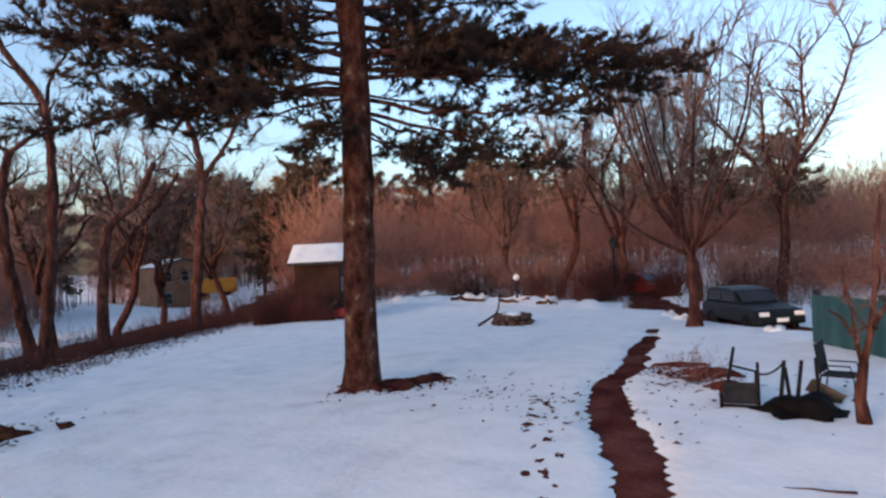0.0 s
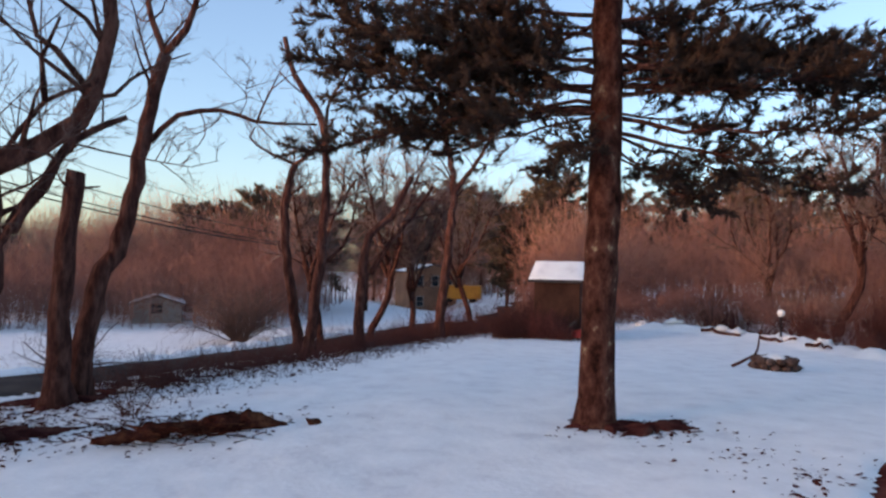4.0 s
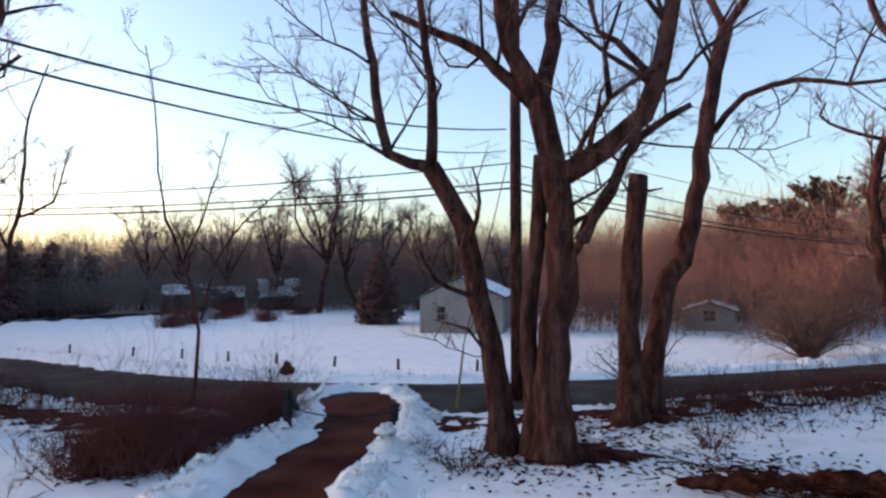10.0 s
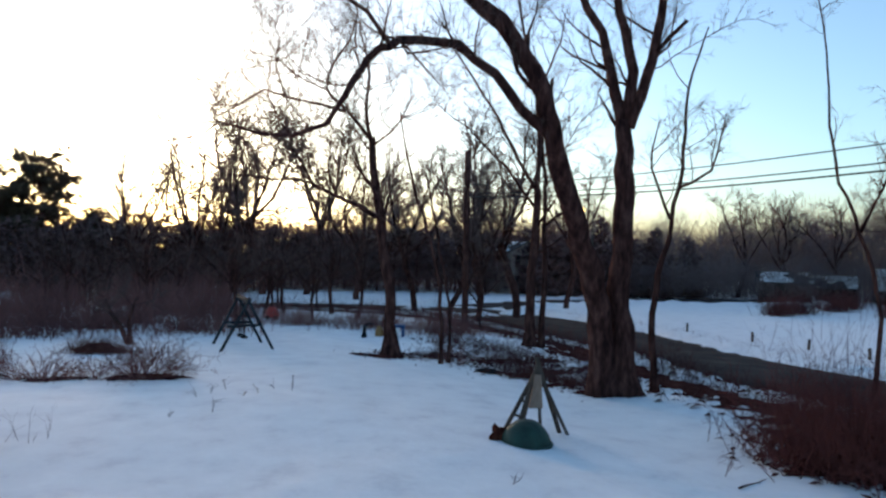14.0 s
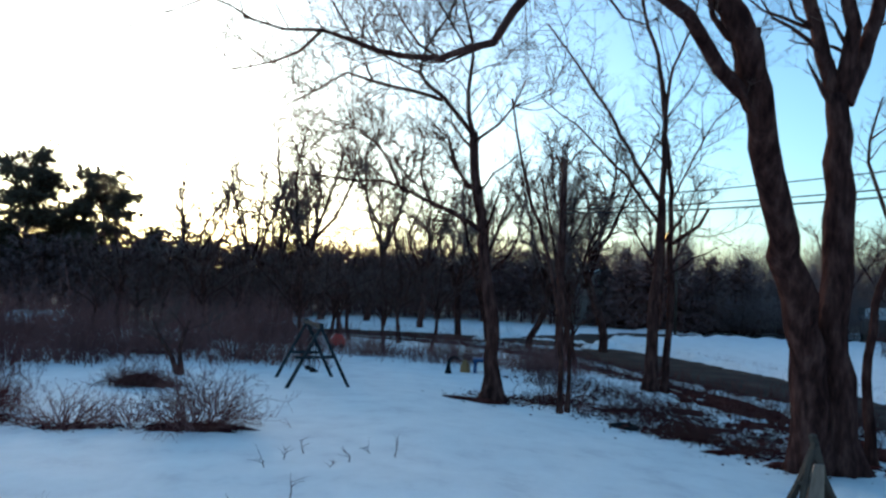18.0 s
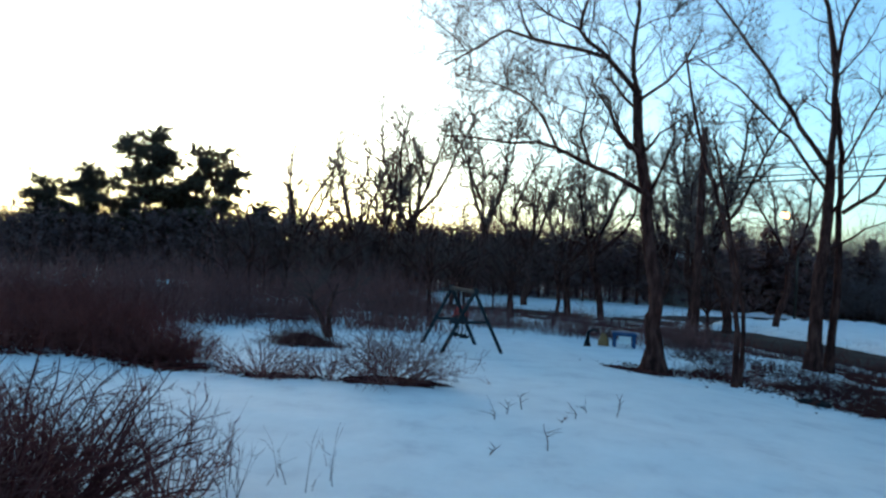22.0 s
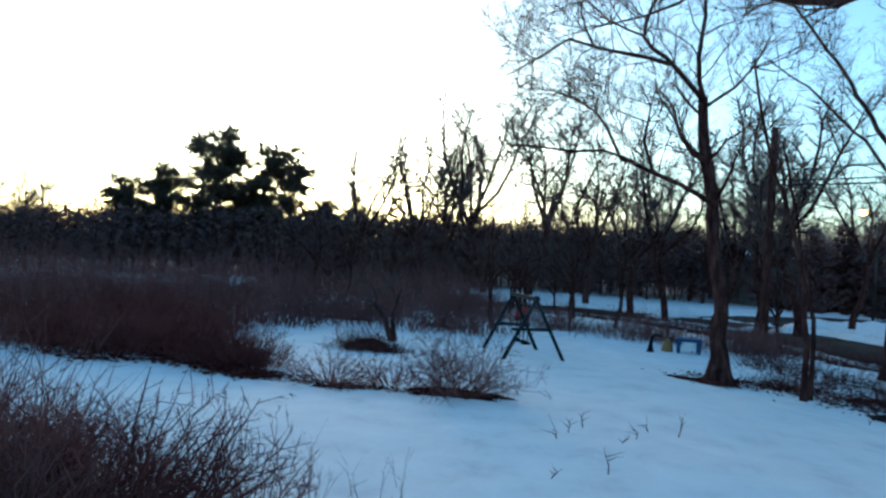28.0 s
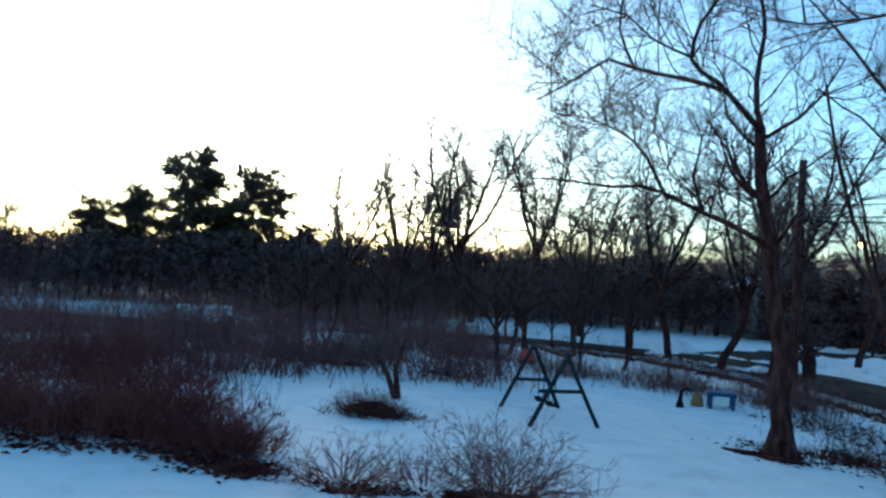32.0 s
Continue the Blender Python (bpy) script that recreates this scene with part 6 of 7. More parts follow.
def utility_pole(x, y, top, label, arm=None, lamp=False):
    z = float(lie(x, y)) - 0.1
    root = thing("utility_pole", (x, y, z), label, "utility pole")
    h = top - z
    s = Soup()
    s.tube([(0, 0, -0.2), (0, 0, h * 0.5), (0, 0, h)], [0.15, 0.135, 0.11], 12)
    part("pole", s.mesh("pole", BARK), root)
    if arm is not None:
        s = Soup()
        s.box((0, 0, h - 0.45), (2.2, 0.1, 0.12), Matrix.Rotation(arm, 4, "Z"))
        part("crossarm", s.mesh("crossarm", WOOD, False), root)
        for k in (-1, -0.35, 0.35, 1):
            s = Soup()
            v = Matrix.Rotation(arm, 4, "Z") @ Vector((k, 0, 0))
            s.tube([(v.x, v.y, h - 0.4), (v.x, v.y, h - 0.28), (v.x, v.y, h - 0.2)], [0.04, 0.05, 0.02], 8)
            part("insulator", s.mesh("insulator", BLACK), root)
    return root


utility_pole(5.5, 25.8, 6.85, "slim dark utility pole beside the road")
utility_pole(14.76, 2.92, 10.6, "wooden utility pole behind the maples", arm=2.3)
utility_pole(61, -7.1, 7.5, "distant wooden utility pole along the road", arm=2.0)
utility_pole(-9.8, 56.1, 6.0, "distant utility pole with a crossarm against the sky", arm=0.1)


def cable(a, b, sag, r, label="black overhead cable along the road"):
    a, b = np.array(a, float), np.array(b, float)
    f = np.linspace(0, 1, 25)[:, None]
    s = Soup()
    s.tube(a + (b - a) * f - np.array([0, 0, sag]) * 4 * f * (1 - f), [r] * 25, 5)
    return solid("cable", s, CABLE, label, "cable", group="overhead cables")


for z0, z1, z2, sag, r in ((4.72, 4.9, 5.0, 0.42, 0.022), (4.87, 5.05, 5.15, 0.4, 0.018), (5.3, 5.4, 5.6, 0.4, 0.016)):
    cable((14.7, 3.0, z0), (5.5, 25.8, z1), sag, r)
    cable((14.7, 3.0, z0), (61, -7.1, z2), 0.9, r)
cable((14.65, 3.1, 6.1), (3.0, 2.0, 5.0), 0.3, 0.016, "thin service cable running towards the house")
cable((14.65, 3.1, 5.6), (1.0, -1.0, 4.0), 0.3, 0.01, "thin service cable running towards the house")
cable((14.7, 3.0, 5.9), (61, -7.1, 6.6), 0.9, 0.01)
s = Soup()
s.tube([(12.5, 3.04, 0.0), (12.75, 3.03, 1.3), (14.4, 2.95, 5.2)], [0.012] * 3, 6)
solid("guy_wire", s, CABLE, "guy wire of the utility pole", "wire")
s = Soup()
s.tube([(12.49, 3.04, 0.0), (12.72, 3.03, 1.15)], [0.024] * 2, 8)
solid("wire_guard", s, GUARD, "dull yellow plastic guard on the guy wire", "wire guard")

lamp = thing("street_lamp", (20.9, 52.1, -1.25), "lit orange street lamp on a pole at the junction", "street lamp")
s = Soup()
s.tube([(0, 0, 0), (0, 0, 7.2), (-0.3, 0, 7.6), (-0.9, 0, 7.65)], [0.1, 0.08, 0.05, 0.04], 8)
part("pole", s.mesh("pole", WOOD), lamp)
s = Soup()
s.lump((-1.0, 0, 7.58), (0.3, 0.3, 0.22), 0, 0.0, 12, 6, False)
part("bulb", s.mesh("bulb", LIT), lamp, "glowing orange lamp")

# ---- buildings ----


def house(x, y, turn, w, d, eave, ridge, wall, label, windows=(), snow=1.0, name="house", overhang=0.25, base=None):
    """A gabled house: w along the gable front, d deep, the ridge running back. windows: on the front, (x, z, w, h)."""
    z = float(lie(x, y)) - 0.1 if base is None else base
    root = thing(name, Matrix.Translation((x, y, z)) @ Matrix.Rotation(turn, 4, "Z"), label, name.replace("_", " "))
    s = Soup()
    s.prism([(-w / 2, 0), (w / 2, 0), (w / 2, eave), (0, ridge), (-w / 2, eave)], d, Matrix.Translation((0, d / 2, 0)))
    body = part("wall", s.mesh("wall", wall, False), root)
    n = int(eave / 0.16)
    s = Soup()
    for i in range(n):
        s.box((0, -0.012, 0.1 + i * 0.16), (w, 0.012, 0.13))
    part("siding", s.mesh("siding", wall, False), body)
    for sgn in (-1, 1):
        run, rise = w / 2 + overhang, (ridge - eave) * (w / 2 + overhang) / (w / 2)
        ang = math.atan2(rise, run)
        c = Vector((sgn * run / 2, d / 2, ridge - rise / 2 + 0.07))
        s = Soup()
        s.box(c, (math.hypot(run, rise), d + 2 * overhang, 0.1), Matrix.Rotation(sgn * ang, 4, "Y"))
        roof = part("roof", s.mesh("roof", ROOFING, False), root)
        if snow:
            s = Soup()

            def top(u, v, c=c, sgn=sgn, run=run, rise=rise, ang=ang):
                px, py = (u - 0.5) * math.hypot(run, rise) * 0.97, (v - 0.5) * (d + 2 * overhang) * 0.97
                q = c + Matrix.Rotation(sgn * ang, 3, "Y") @ Vector((px, py, 0.06 + 0.06 * min(1, 8 * min(u, 1 - u, v, 1 - v)) + 0.03 * noise.noise(Vector((px, py, x))) - (1 - snow) * 0.5 * max(0.0, noise.noise(Vector((px * 0.9, py * 0.9, x + 3))) + 0.15)))
                return q
            s.sheet(20, 26, top)
            part("snow_cover", s.mesh("snow_cover", SNOW), roof, "snow lying on the roof")
    for wx, wz, ww, wh in windows:
        s = Soup()
        for c, k in (((wx, -0.03, wz + wh / 2), (ww + 0.14, 0.05, 0.08)), ((wx, -0.03, wz - wh / 2), (ww + 0.14, 0.06, 0.08)), ((wx - ww / 2, -0.03, wz), (0.08, 0.05, wh)), ((wx + ww / 2, -0.03, wz), (0.08, 0.05, wh)), ((wx, -0.03, wz), (ww, 0.04, 0.04))):
            s.box(c, k)
        win = part("window", s.mesh("window", SIDING, False), root, "pale-framed window")
        s = Soup()
        s.box((wx, -0.02, wz), (ww, 0.02, wh))
        part("pane", s.mesh("pane", PANE, False), win)
    return root


house(35.5, 18.7, -1.13, 5.1, 8, 2.35, 3.5, SIDING, "pale grey gabled house beyond the snow field", [(-1.2, 1.35, 0.55, 0.9), (1.3, 1.35, 0.5, 0.8)], name="house")
house(37.6, 54.6, -2.15, 3.2, 4.2, 1.8, 2.6, WOOD, "weathered grey house with patchy snow on its roof among bare trees", [(0.8, 1.1, 0.6, 0.8)], base=-1.2, snow=0.72)
house(41.5, 52.0, -2.15, 2.8, 2.9, 1.5, 2.4, DARKSIDING, "dark brown house with patchy snow on its low roof", [(0.7, 0.9, 0.6, 0.7)], base=-1.2, snow=0.6)
house(44.9, 49.4, -2.15, 3.2, 3.9, 1.5, 3.1, DARKSIDING, "dark house with a steep half snow-covered roof", [(0.8, 0.9, 0.6, 0.7)], base=-1.2, snow=0.6)
house(85.4, -16.0, -1.4, 6.2, 8, 5.0, 5.9, TANSIDING, "two-storey tan house with snow on its roof edge", [(-1.8, 3.9, 0.9, 1.3), (0.2, 3.9, 0.9, 1.3), (2.0, 3.9, 0.9, 1.3), (-1.8, 1.3, 0.9, 1.3), (1.6, 1.3, 0.9, 1.3)])
house(27.85, -15.9, -0.45, 2.8, 1.9, 2.4, 3.1, DARKSIDING, "dark brown shed with a snow-covered roof", [(-0.6, 1.4, 0.5, 0.5)], name="shed", base=0.05)
house(45.2, 6.6, -1.35, 3.0, 4, 1.35, 1.85, SIDING, "low pale building at the wood's edge", [(0, 1.1, 0.8, 0.7)], name="outbuilding")
house(18.2, 63, 0.3, 3.6, 5, 4.3, 5.2, SIDING, "tall pale house half hidden by spruces", [(-1.0, 3.4, 0.7, 1.1), (1.0, 3.4, 0.7, 1.1), (-1.0, 1.4, 0.7, 1.1)], snow=0.2)
house(-23.5, 50.5, 2.2, 2.6, 3.4, 1.0, 1.6, DARKSIDING, "low house with a snowy roof in the dark woods", [(0, 1.1, 0.8, 0.8)], base=-2.6)

# a ladder and scrap beside the shed
s = Soup()
s.tube([(26.2, -14.0, floor_z(26.2, -14.0)), (26.0, -14.95, floor_z(26.2, -14.0) + 0.75)], [0.045, 0.045], 6)
solid("board", s, WOOD, "pale board leaning beside the shed", "board")
s = Soup()
s.tube([(25.9, -14.6, floor_z(25.9, -14.6)), (25.8, -15.4, floor_z(25.9, -14.6) + 0.45)], [0.045, 0.045], 6)
solid("board", s, WOOD, "pale board leaning beside the shed", "board")
s = Soup()
s.lump((0, 0, 0.1), (0.42, 0.36, 0.32), 3, 0.2, 14, 6)
solid("plastic_tub", s, RED, "red plastic tub beside the shed", "tub").location = (26.1, -15.1, floor_z(26.1, -15.1) - 0.02)

# ---- vehicles ----


def car(x, y, z, turn, length, width, height, paint, label, kind):
    """A parked car: shaped body, glass, wheels, lamps. Its sizes are in metres."""
    root = thing(kind, Matrix.Translation((x, y, z)) @ Matrix.Rotation(turn, 4, "Z") @ Matrix.Scale(1 / SIZE, 4), label, kind.replace("_", " "))
    L, W, H = length, width, height
    prof = [(-L / 2, 0.35), (-L / 2, 0.75), (-L / 2 + 0.15, 0.95), (L / 2 - 1.25, 0.98), (L / 2 - 0.2, 0.86), (L / 2, 0.65), (L / 2, 0.35)]
    s = Soup()
    s.prism(prof, W, Matrix.Identity(4))
    body = part("body", s.mesh("body", paint, False), root)
    bv = body.modifiers.new("rounded", "BEVEL")
    bv.width, bv.segments, bv.limit_method = 0.09, 2, "ANGLE"
    s = Soup()
    s.prism([(-L / 2 + 0.1, 0.93), (-L / 2 + 0.3, H - 0.08), (-L / 2 + 0.6, H), (L / 2 - 2.3, H), (L / 2 - 1.9, H - 0.08), (L / 2 - 1.25, 0.95)], W * 0.86, Matrix.Identity(4))
    cabin = part("roof", s.mesh("roof", paint, False), root)
    bv = cabin.modifiers.new("rounded", "BEVEL")
    bv.width, bv.segments, bv.limit_method = 0.06, 2, "ANGLE"
    for sy in (-1, 1):
        for x0, x1 in ((-L / 2 + 0.45, -L / 2 + 1.3), (-L / 2 + 1.4, -L / 2 + 2.2), (-L / 2 + 2.3, L / 2 - 1.85)):
            s = Soup()
            s.box(((x0 + x1) / 2, sy * W * 0.432, (0.98 + H - 0.1) / 2 + 0.02), (x1 - x0, 0.012, H - 0.1 - 1.06))
            part("side_window", s.mesh("side_window", PANE, False), root)
        for wx in (-L * 0.31, L * 0.31):
            s = Soup()
            s.tube([(wx, sy * W * 0.36, 0.33), (wx, sy * W * 0.5, 0.33)], [0.33, 0.33], 18)
            tyre = part("wheel", s.mesh("wheel", RUBBER), root)
            s = Soup()
            s.tube([(wx, sy * W * 0.49, 0.33), (wx, sy * W * 0.506, 0.33)], [0.2, 0.19], 14)
            part("rim", s.mesh("rim", BLACK), tyre, "dull metal rim")
        s = Soup()
        s.box((L / 2 - 0.03, sy * W * 0.36, 0.72), (0.08, 0.32, 0.14))
        part("headlight", s.mesh("headlight", WHITE, False), root)
        s = Soup()
        s.box((-L / 2 + 0.02, sy * W * 0.38, 0.8), (0.08, 0.3, 0.16))
        part("tail_light", s.mesh("tail_light", RED, False), root, "red tail light")
    s = Soup()
    s.box((L / 2 - 1.53, 0, (0.97 + H) / 2), (0.02, W * 0.74, 0.6), Matrix.Rotation(-0.85, 4, "Y"))
    part("windscreen", s.mesh("windscreen", PANE, False), root)
    s = Soup()
    s.box((L / 2 + 0.03, 0, 0.52), (0.02, 0.4, 0.13))
    part("number_plate", s.mesh("number_plate", WHITE, False), root)
    return root


car(11.55, -22.0, floor_z(11.55, -22.0) - 0.03, 2.75, 4.0, 1.7, 1.5, CARBLACK, "black parked estate car behind a snow bank", "car")
car(24.3, -30.4, floor_z(24.3, -30.4) - 0.05, 3.3, 4.3, 1.9, 1.6, CARRED, "red parked car half hidden by bushes", "car")
bus = thing("school_bus", Matrix.Translation((81.8, -19.0, -1.3)) @ Matrix.Rotation(1.3, 4, "Z"), "bright orange-yellow bus parked beside the tan house", "bus")
s = Soup()
s.box((0, 0, 1.35), (5.0, 2.2, 1.7))
body = part("body", s.mesh("body", material("orange_yellow_paint", [(0.3, (0.45, 0.14, 0.015)), (0.7, (0.55, 0.19, 0.02))], 1, 0.4, 0, 8), False), bus)
bv = body.modifiers.new("rounded", "BEVEL")
bv.width, bv.segments = 0.15, 2
for k in range(5):
    s = Soup()
    s.box((-1.9 + k * 0.95, -1.11, 1.7), (0.7, 0.02, 0.5))
    part("window", s.mesh("window", PANE, False), bus)
for wx in (-1.5, 1.5):
    for sy in (-1, 1):
        s = Soup()
        s.tube([(wx, sy * 0.8, 0.42), (wx, sy * 1.08, 0.42)], [0.42, 0.42], 14)
        part("wheel", s.mesh("wheel", RUBBER), bus)

# ---- the yard's things ----
# swing set
swing = thing("swing_set", (0, 0, 0), "small dark wooden swing set with two A-frames in the snow", "swing set")
FL, FR, BL, BR = Vector((-2.9, 16.8, 0)), Vector((-1.5, 17.2, 0)), Vector((-3.5, 19.0, 0)), Vector((-2.1, 19.7, 0))
FA, BA = (FL + FR) / 2 + Vector((0.0, 0.1, 1.03)), (BL + BR) / 2 + Vector((0, -0.1, 1.0))


def beam(a, b, w, name="leg", mat=DARKWOOD, parent=None, label=""):
    a, b = Vector(a), Vector(b)
    d = b - a
    s = Soup()
    s.box((0, 0, 0), (w, w, d.length))
    s.v = [tuple(d.to_track_quat("Z", "X").to_matrix() @ Vector(v) + (a + b) / 2) for v in s.v]
    ob = part(name, s.mesh(name, mat, False), parent, label)
    bv = ob.modifiers.new("worn_edge", "BEVEL")
    bv.width, bv.segments = w * 0.12, 1
    return ob


for foot, apex in ((FL, FA), (FR, FA), (BL, BA), (BR, BA)):
    f = Vector((foot.x, foot.y, floor_z(foot.x, foot.y) - 0.05))
    beam(f, apex + (apex - f) * 0.05, 0.075, "leg", DARKWOOD, swing)
beam(FA + (FA - BA) * 0.06, BA - (FA - BA) * 0.06, 0.1, "top_beam", DARKWOOD, swing)
def on_leg(foot, apex, f):
    return Vector((foot.x, foot.y, floor_z(foot.x, foot.y))).lerp(apex, f)


beam(on_leg(FL, FA, 0.5).lerp(on_leg(FR, FA, 0.5), -0.25), on_leg(FR, FA, 0.5), 0.07, "crossbar", DARKWOOD, swing)
beam(on_leg(BL, BA, 0.45), on_leg(BR, BA, 0.45), 0.075, "crossbar", DARKWOOD, swing)
for f, kind in ((0.35, "seat"), (0.68, "seat")):
    top = FA.lerp(BA, f)
    low = -0.06 if f < 0.5 else -0.1
    for o in (-0.18, 0.18):
        a = top + (BA - FA).normalized() * o
        s = Soup()
        s.tube([a, (a.x, a.y, low)], [0.012, 0.012], 5)
        part("rope", s.mesh("rope", BLACK), swing)
    s = Soup()
    s.sheet(6, 3, lambda u, v: top + (BA - FA).normalized() * (u - 0.5) * 0.42 + Vector((v - 0.5, 0, 0)) * 0.16 + Vector((0, 0, low - top.z - 0.06 * math.sin(u * math.pi))))
    ob = part("seat", s.mesh("seat", RUBBER), swing, "black rubber swing seat")
    so = ob.modifiers.new("thick", "SOLIDIFY")
    so.thickness = 0.03

# red toy at the far end of the yard
toy = thing("toy_car", (-2.7, 28.4, floor_z(-2.7, 28.4)), "red plastic ride-on toy at the yard's far end", "toy")
s = Soup()
s.lump((0, 0, 0.12), (0.32, 0.24, 0.42), 2, 0.15, 14, 7)
part("body", s.mesh("body", RED), toy)
for wx in (-0.18, 0.18):
    for wy in (-0.22, 0.22):
        s = Soup()
        s.tube([(wx, wy - 0.03, 0.1), (wx, wy + 0.03, 0.1)], [0.1, 0.1], 12)
        part("wheel", s.mesh("wheel", RUBBER), toy)

# blue play table, stool and stump by the oak
x, y = 2.32, 22.26
play = thing("play_table", Matrix.Translation((x, y, floor_z(x, y))) @ Matrix.Rotation(-0.15, 4, "Z"), "blue and white plastic play table in the snow", "play table")
for px in (-0.28, 0.28):
    for py in (-0.2, 0.2):
        s = Soup()
        s.box((px, py, 0.17), (0.09, 0.09, 0.36))
        part("leg", s.mesh("leg", BLUE, False), play)
s = Soup()
s.box((0, 0, 0.38), (0.72, 0.52, 0.1))
ob = part("top", s.mesh("top", BLUE, False), play)
ob.modifiers.new("round", "BEVEL").width = 0.03
s = Soup()
s.box((0, -0.255, 0.22), (0.34, 0.02, 0.22))
part("panel", s.mesh("panel", WHITE, False), play)
x, y = 1.75, 22.4
s = Soup()
s.lump((0, 0, 0), (0.17, 0.14, 0.36), 5, 0.2, 12, 6)
solid("toy_box", s, YELLOW, "faded yellow plastic toy beside the play table", "toy").location = (x, y, floor_z(x, y) - 0.01)
x, y = 1.18, 21.9
stool = thing("plant_stand", (x, y, floor_z(x, y)), "small black garden stand with a drooping arm", "plant stand")
s = Soup()
s.tube([(0, 0, -0.02), (0, 0, 0.2), (0.02, 0, 0.42)], [0.12, 0.06, 0.05], 10)
part("post", s.mesh("post", BLACK), stool)
s = Soup()
s.tube([(0.02, 0, 0.4), (0.16, 0.02, 0.5), (0.32, 0.04, 0.44)], [0.035, 0.03, 0.02], 8)
part("arm", s.mesh("arm", BLACK), stool)

# wire crate at the end of the yard
x, y = -4.7, 24.2
crate = thing("wire_crate", Matrix.Translation((x, y, floor_z(x, y))) @ Matrix.Rotation(0.2, 4, "Z"), "low pale wire crate on the snow", "crate")
for sx in (-0.5, 0.5):
    for sy in (-0.3, 0.3):
        s = Soup()
        s.tube([(sx, sy, -0.02), (sx, sy, 0.42)], [0.022] * 2, 6)
        part("post", s.mesh("post", WOOD), crate)
for z in (0.04, 0.22, 0.4):
    s = Soup()
    for a, b in (((-0.5, -0.3), (0.5, -0.3)), ((0.5, -0.3), (0.5, 0.3)), ((0.5, 0.3), (-0.5, 0.3)), ((-0.5, 0.3), (-0.5, -0.3))):
        s.tube([(*a, z), (*b, z)], [0.016] * 2, 5)
    part("rail", s.mesh("rail", WOOD), crate)
s = Soup()
s.lump((-0.75, 0, 0), (0.4, 0.14, 0.12), 3, 0.3, 12, 5)
ob = solid("branch_heap", s, BARK, "dark rotten branch beside the crate", "branch")
ob.location = (x, y, floor_z(x, y) - 0.02)

# A-frame of old boards with a green dome beneath
x, y = 3.2, 7.0
frame_stand = thing("board_stand", (x, y, floor_z(x, y)), "leaning stand of weathered boards and an old ladder", "stand")
apex = Vector((0.02, 0.0, 0.98))
for k, (fx, fy, w) in enumerate([(-0.52, -0.05, 0.05), (-0.38, -0.25, 0.045), (0.42, 0.15, 0.055), (0.5, 0.02, 0.045), (-0.1, 0.42, 0.05), (0.2, 0.4, 0.045)]):
    beam((fx, fy, -0.04), apex + Vector((fx * -0.05, fy * -0.05, 0.06 * (k % 3))), w, "board", WOOD, frame_stand)
for f in (0.3, 0.5, 0.7, 0.86):
    beam(Vector((-0.52, -0.05, 0)).lerp(apex, f), Vector((-0.38, -0.25, 0)).lerp(apex, f), 0.035, "rung", WOOD, frame_stand)
s = Soup()
s.box((0.0, -0.06, 0.62), (0.2, 0.05, 0.5), Matrix.Rotation(0.2, 4, "X"), 0.45)
part("panel", s.mesh("panel", PALEBARK, False), frame_stand, "reddish tapering board")
x, y = 2.9, 6.4
dome = thing("sandbox_lid", (x, y, floor_z(x, y) - 0.02), "dark green plastic dome lying in the snow", "lid")
s = Soup()
s.lump((0, 0, 0), (0.34, 0.34, 0.34), 1, 0.04, 24, 8)
part("shell", s.mesh("shell", GREEN), dome)
s = Soup()
s.tube([(0.35 * math.cos(a), 0.35 * math.sin(a), 0.02) for a in np.linspace(0, 6.2832, 25)], [0.025] * 25, 6, False)
part("rim", s.mesh("rim", GREEN), dome)
x, y = 2.55, 6.5
s = Soup()
s.lump((0, 0, 0), (0.16, 0.13, 0.2), 6, 0.4, 10, 5)
solid("wood_block", s, ROT, "lump of rotten wood beside the dome", "wood").location = (x, y, floor_z(x, y) - 0.02)

# old tyres half buried at the edge of the yard
for x, y, k in ((4.04, 14.32, 1.0), (5.51, 14.02, 0.8)):
    s = Soup()
    a = np.linspace(0, 6.2832, 29)
    s.tube([(0.22 * math.cos(t), 0.22 * math.sin(t), 0.0) for t in a], [0.07] * 29, 10, False)
    ob = solid("tyre", s, RUBBER, "old tyre lying half buried in snow", "tyre", group="old tyres")
    ob.matrix_world = Matrix.Translation((x, y, floor_z(x, y))) @ Matrix.Scale(k, 4)
# sticks that poke out of the snow
g = np.random.default_rng(130)
for i, (x, y) in enumerate([(-1.76, 9.42), (-1.2, 9.1), (-1, 9.42), (-0.75, 9.97), (-2.0, 7.6), (-1.56, 9.78), (-0.44, 9.78), (-1.9, 9.0), (-1.45, 7.9), (2.2, 4.4)]):
    s = Soup()
    pts, rad = bent((0, 0, -0.03), (g.normal(0, 0.35), g.normal(0, 0.35), 1), g.uniform(0.15, 0.38), 0.0075, -0.06, g, 6)
    s.tube(pts, rad, 5)
    for j in (2, 3, 4):
        pts2, rad2 = bent(pts[j], (g.normal(0, 1), g.normal(0, 1), 0.7), g.uniform(0.06, 0.2), 0.0045, 0.0, g, 4)
        s.tube(pts2, rad2, 4)
    solid("twig", s, BARK, "dark twig poking out of the snow", "twig", group="twigs in the snow").location = (x, y, floor_z(x, y))
